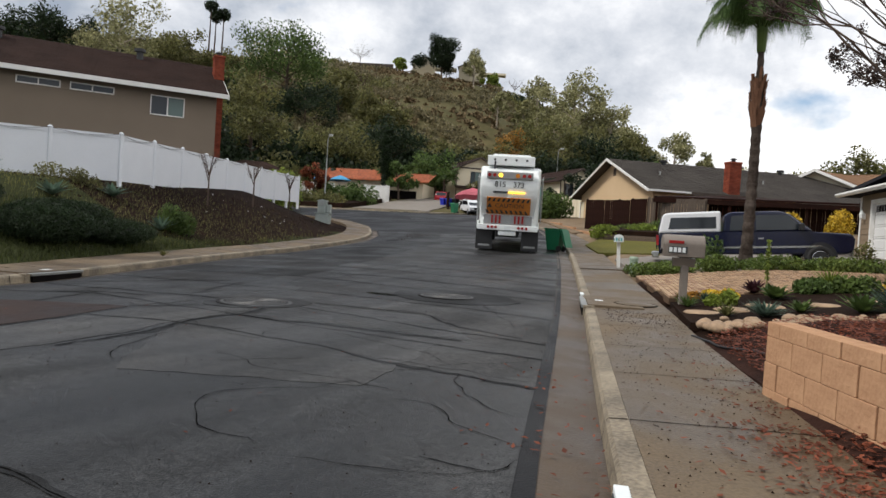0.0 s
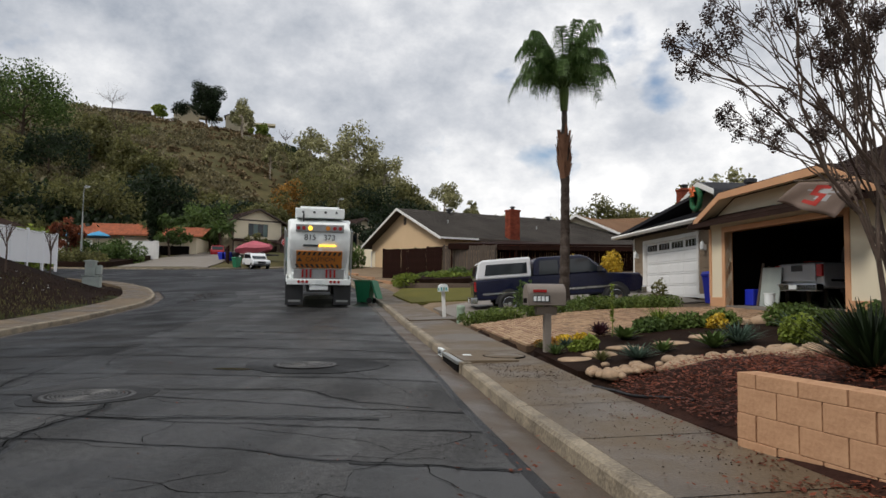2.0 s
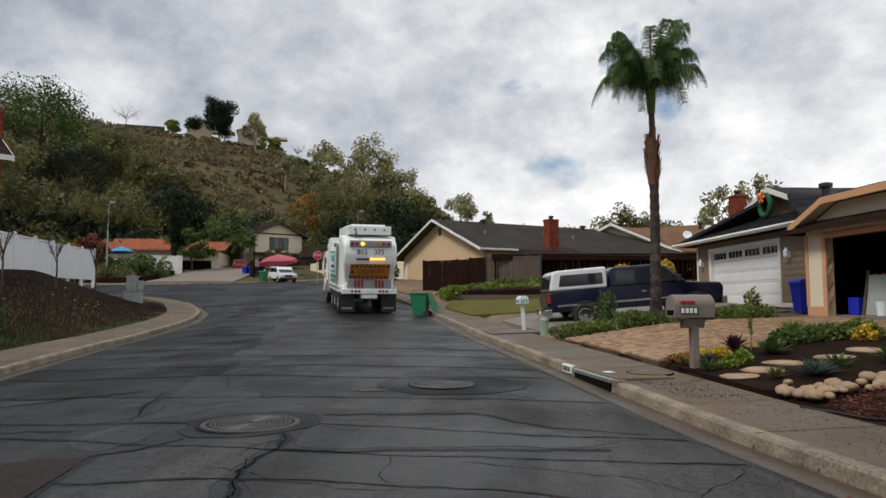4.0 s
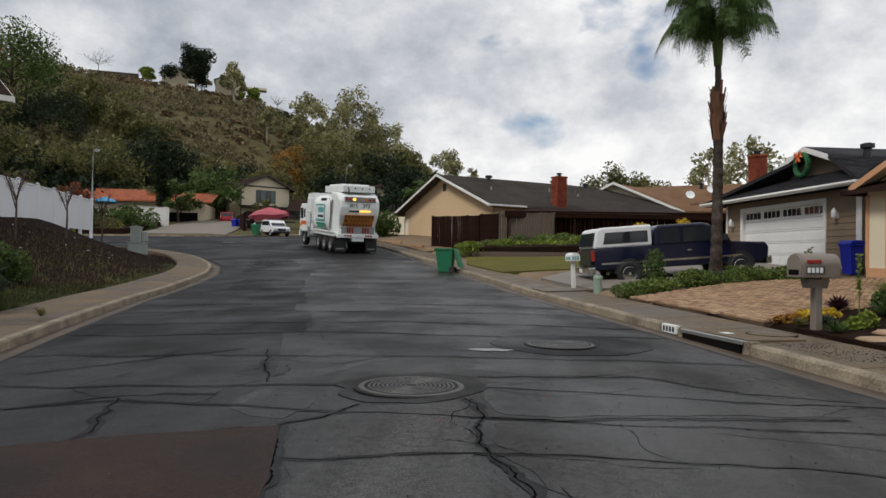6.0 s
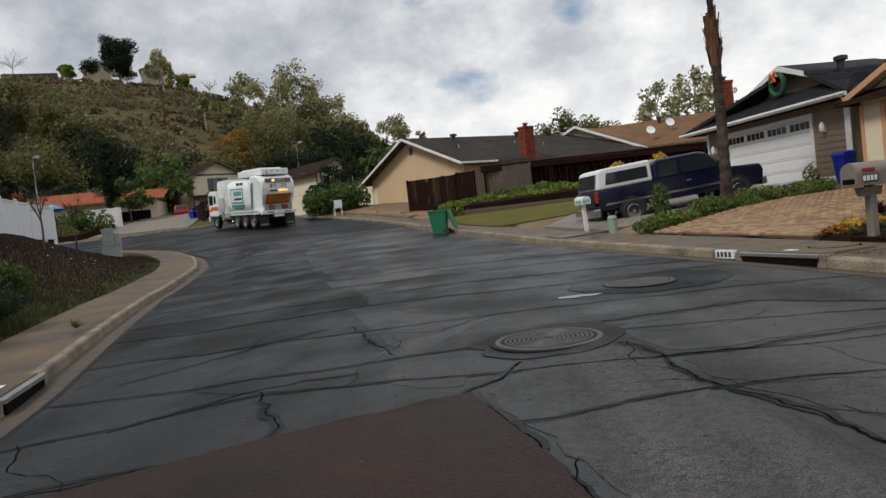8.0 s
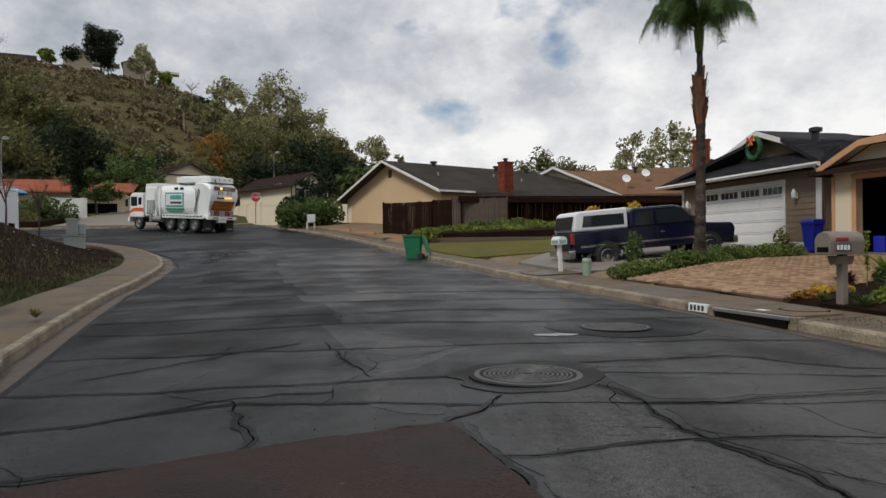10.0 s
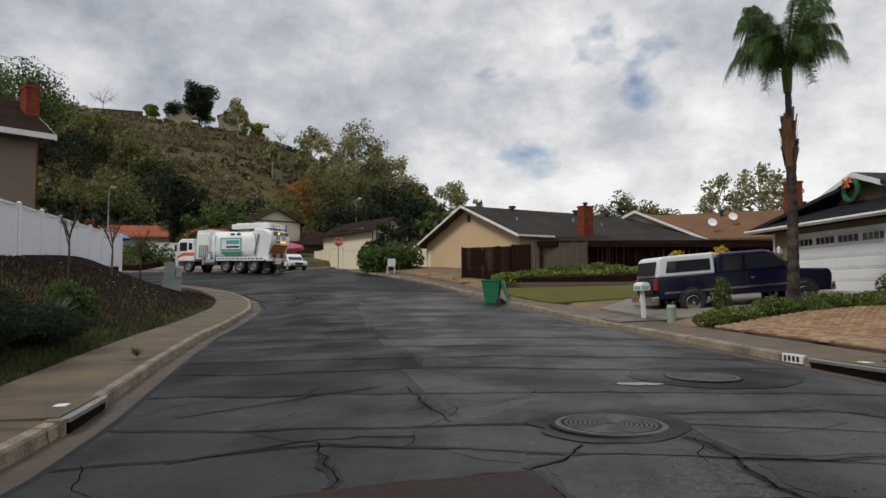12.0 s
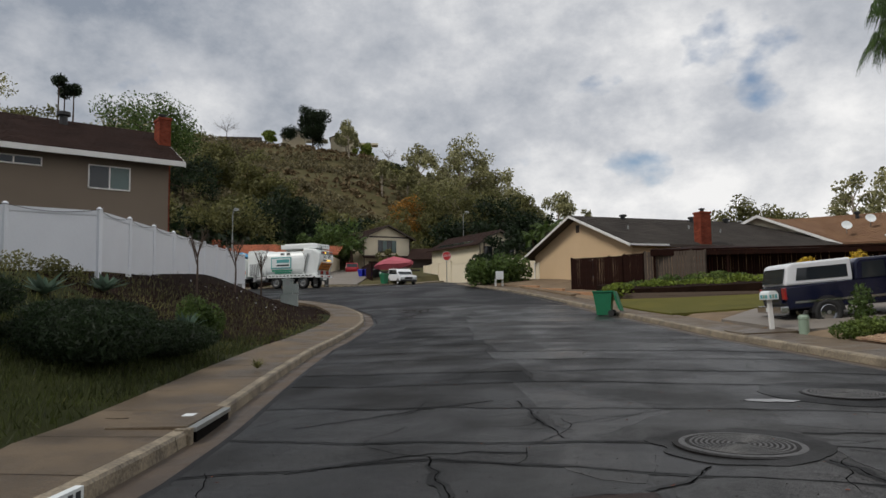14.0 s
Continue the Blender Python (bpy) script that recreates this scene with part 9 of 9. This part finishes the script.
# ---- litter of leaves and grit ----
def litter():
    rng = np.random.default_rng(77)
    V, F = [], []

    def leaf(x, y, z, s):
        s *= 0.68
        a = rng.random() * 6.28
        c, d = math.cos(a) * s, math.sin(a) * s
        k = 0.35 + 0.3 * rng.random()
        i = len(V)
        V.extend([(x - c, y - d, z + 0.004), (x + d * k, y - c * k, z + 0.012 * rng.random() + 0.004), (x + c, y + d, z + 0.018 * rng.random() + 0.004), (x - d * k, y + c * k, z + 0.012 * rng.random() + 0.004)])
        F.append((i, i + 1, i + 2, i + 3))
    n = 0
    while n < 1500:
        y = rng.uniform(-1.5, 9.0)
        d = 0.2 + 1.12 * rng.random() ** (0.5 if y < 6 else 1)
        if rng.random() > math.exp(-max(0, y - 3.0) / 1.8) * (0.25 + 0.75 * (d > 0.9)):
            continue
        x = kerb_x(RIGHT_KERB, y) + d * 1.03
        leaf(x, y, road_z(x, y) + 0.14 + 0.02 * d, rng.uniform(0.018, 0.045))
        n += 1
    for _ in range(2600):
        y = rng.uniform(-1.5, 4.6)
        d = 1.62 - abs(rng.normal()) * 0.35
        if d > 0.3:
            x = kerb_x(RIGHT_KERB, y) + d * 1.03
            leaf(x, y, road_z(x, y) + 0.16 + 0.1 * rng.random() * max(0, d - 1.2) / 0.4 + (0.03 if d > 1.5 else 0), rng.uniform(0.02, 0.05))
    for _ in range(42000):
        x, y = rng.uniform(8.1, 13.6), rng.uniform(-1.5, 8.6)
        d = to_line(RIGHT_KERB, x, y)
        if d > 1.4 and y > 3.85 + 0.43 * max(0, x - 10.1) and (y > 5.65 or x > 9.22 + (5.65 - y) * 0.488):
            leaf(x, y, bed_z(x, y) + (0.035 if y < 5.6 else 0.06) + 0.05 * rng.random(), rng.uniform(0.022, 0.055))
    for _ in range(170):
        y = rng.uniform(1.5, 6) if rng.random() < 0.7 else rng.uniform(0, 22)
        x = kerb_x(RIGHT_KERB, y) - abs(rng.normal() * 0.45)
        leaf(x, y, road_z(x, y) + 0.008, rng.uniform(0.02, 0.05))
    for _ in range(160):
        y, v = rng.uniform(1, 20), rng.random()
        x = on_street(y, v)
        leaf(x, y, road_z(x, y) + 0.01, rng.uniform(0.012, 0.03))
    tagged(raw("fallen_leaves", V, F, LEAF_FALLEN), "fallen red-brown leaves on sidewalk, gutter and mulch", "leaf litter", kind="stuff")
    V2, F2 = [], []

    def grit(x, y, z, s):
        i = len(V2)
        V2.extend([(x - s, y - s * rng.random(), z), (x + s, y - s * 0.5, z), (x + s * 0.2, y + s, z), (x, y, z + s * 1.1)])
        F2.extend([(i, i + 1, i + 3), (i + 1, i + 2, i + 3), (i + 2, i, i + 3)])
    for _ in range(1000):
        y = rng.uniform(0.5, 9.5)
        d = rng.uniform(0.2, 1.6)
        x = kerb_x(RIGHT_KERB, y) + d * 1.03
        grit(x, y, road_z(x, y) + 0.137 + 0.02 * d, rng.uniform(0.003, 0.0085))
    for _ in range(2200):
        y, v = 1.0 + 17 * rng.random() ** 1.4, rng.random()
        x = on_street(y, v)
        grit(x, y, road_z(x, y) + 0.009, rng.uniform(0.002, 0.007))
    for _ in range(500):
        y = rng.uniform(9.2, 10.6)
        x = kerb_x(RIGHT_KERB, y) + rng.uniform(0.3, 1.6)
        grit(x, y, road_z(x, y) + 0.15, rng.uniform(0.004, 0.011))
    for _ in range(2600):
        x, y = rng.uniform(-15, -8), rng.uniform(13, 33)
        if to_line(LEFT_KERB, x, y) > 1.8:
            grit(x, y, land_z(x, y), rng.uniform(0.015, 0.05))
    tagged(raw("grit", V2, F2, SOIL), "dark grit and seed pods scattered on the paving", "grit", kind="stuff")
    V3, F3 = [], []
    for _ in range(14):
        x, y = rng.uniform(-15, -12.4), rng.uniform(20, 27)
        z = land_z(x, y) + 0.02
        s = rng.uniform(0.02, 0.05)
        i = len(V3)
        V3.extend([(x - s, y, z), (x, y - s, z + 0.03), (x + s, y, z), (x, y + s * 0.6, z + s * 0.8)])
        F3.extend([(i, i + 1, i + 3), (i + 1, i + 2, i + 3)])
    tagged(raw("bank_litter", V3, F3, SIGN_WHITE), "scraps of pale litter on the dark bank", "litter", kind="stuff")


litter()


# ---- what moves ----
TRUCK_PATH = [
    (0, -.6, 24.6, 109.5), (.5, -.6, 24.6, 109.5), (1, -.58, 24.6, 109.5), (1.5, -.62, 24.65, 109.5),
    (2, -.68, 24.8, 109.7), (2.5, -.85, 25.2, 110), (3, -1.05, 26.0, 110.5), (3.5, -1.45, 27.1, 111.5),
    (4.3, -2.5, 29.9, 114), (5.2, -4.1, 34.1, 118), (6, -5.7, 38.0, 121), (6.5, -7.0, 40.2, 123),
    (7, -8.1, 41.6, 125), (7.5, -9.6, 43.3, 128), (8.3, -11.2, 45.2, 133), (9.2, -12.8, 47.0, 139),
    (10, -13.6, 48.1, 146), (10.5, -14.3, 49.2, 149), (11, -15.1, 50.1, 153), (11.5, -15.9, 50.8, 157),
    (12, -17.1, 52.1, 162), (12.5, -18.7, 53.2, 166), (13, -20.4, 54.1, 170), (13.5, -22.3, 54.9, 172.5),
    (14, -24.2, 55.4, 174)]


def motions():
    rows, dist = [], [0.0]
    for t, x, y, a in TRUCK_PATH:
        c, s = math.cos(radians(a)), math.sin(radians(a))
        z0, z1 = road_z(x + 1.7 * c, y + 1.7 * s), road_z(x + 8.4 * c, y + 8.4 * s)
        tilt = math.degrees(math.atan2(z1 - z0, 6.7))
        rows.append((t, pose(x, y, z0 - 1.7 * (z1 - z0) / 6.7, 0, -tilt, a)))
    walk(TRUCK, rows)
    for p, q in zip(TRUCK_PATH, TRUCK_PATH[1:]):
        dist.append(dist[-1] + math.hypot(q[1] - p[1], q[2] - p[2]))
    ts = [p[0] for p in TRUCK_PATH]
    total, n = dist[-1], int(dist[-1] / 0.6) + 1
    keys = sorted(set([0.0, 14.0] + [round(float(np.interp(total * k / n, dist, ts)), 2) for k in range(1, n)]))
    for hub, x, s in TRUCK_WHEELS:
        walk(hub, [(t, pose(x, s * 1.0, 0.51, 0, math.degrees(float(np.interp(t, ts, dist)) / 0.51), 0)) for t in keys])


motions()
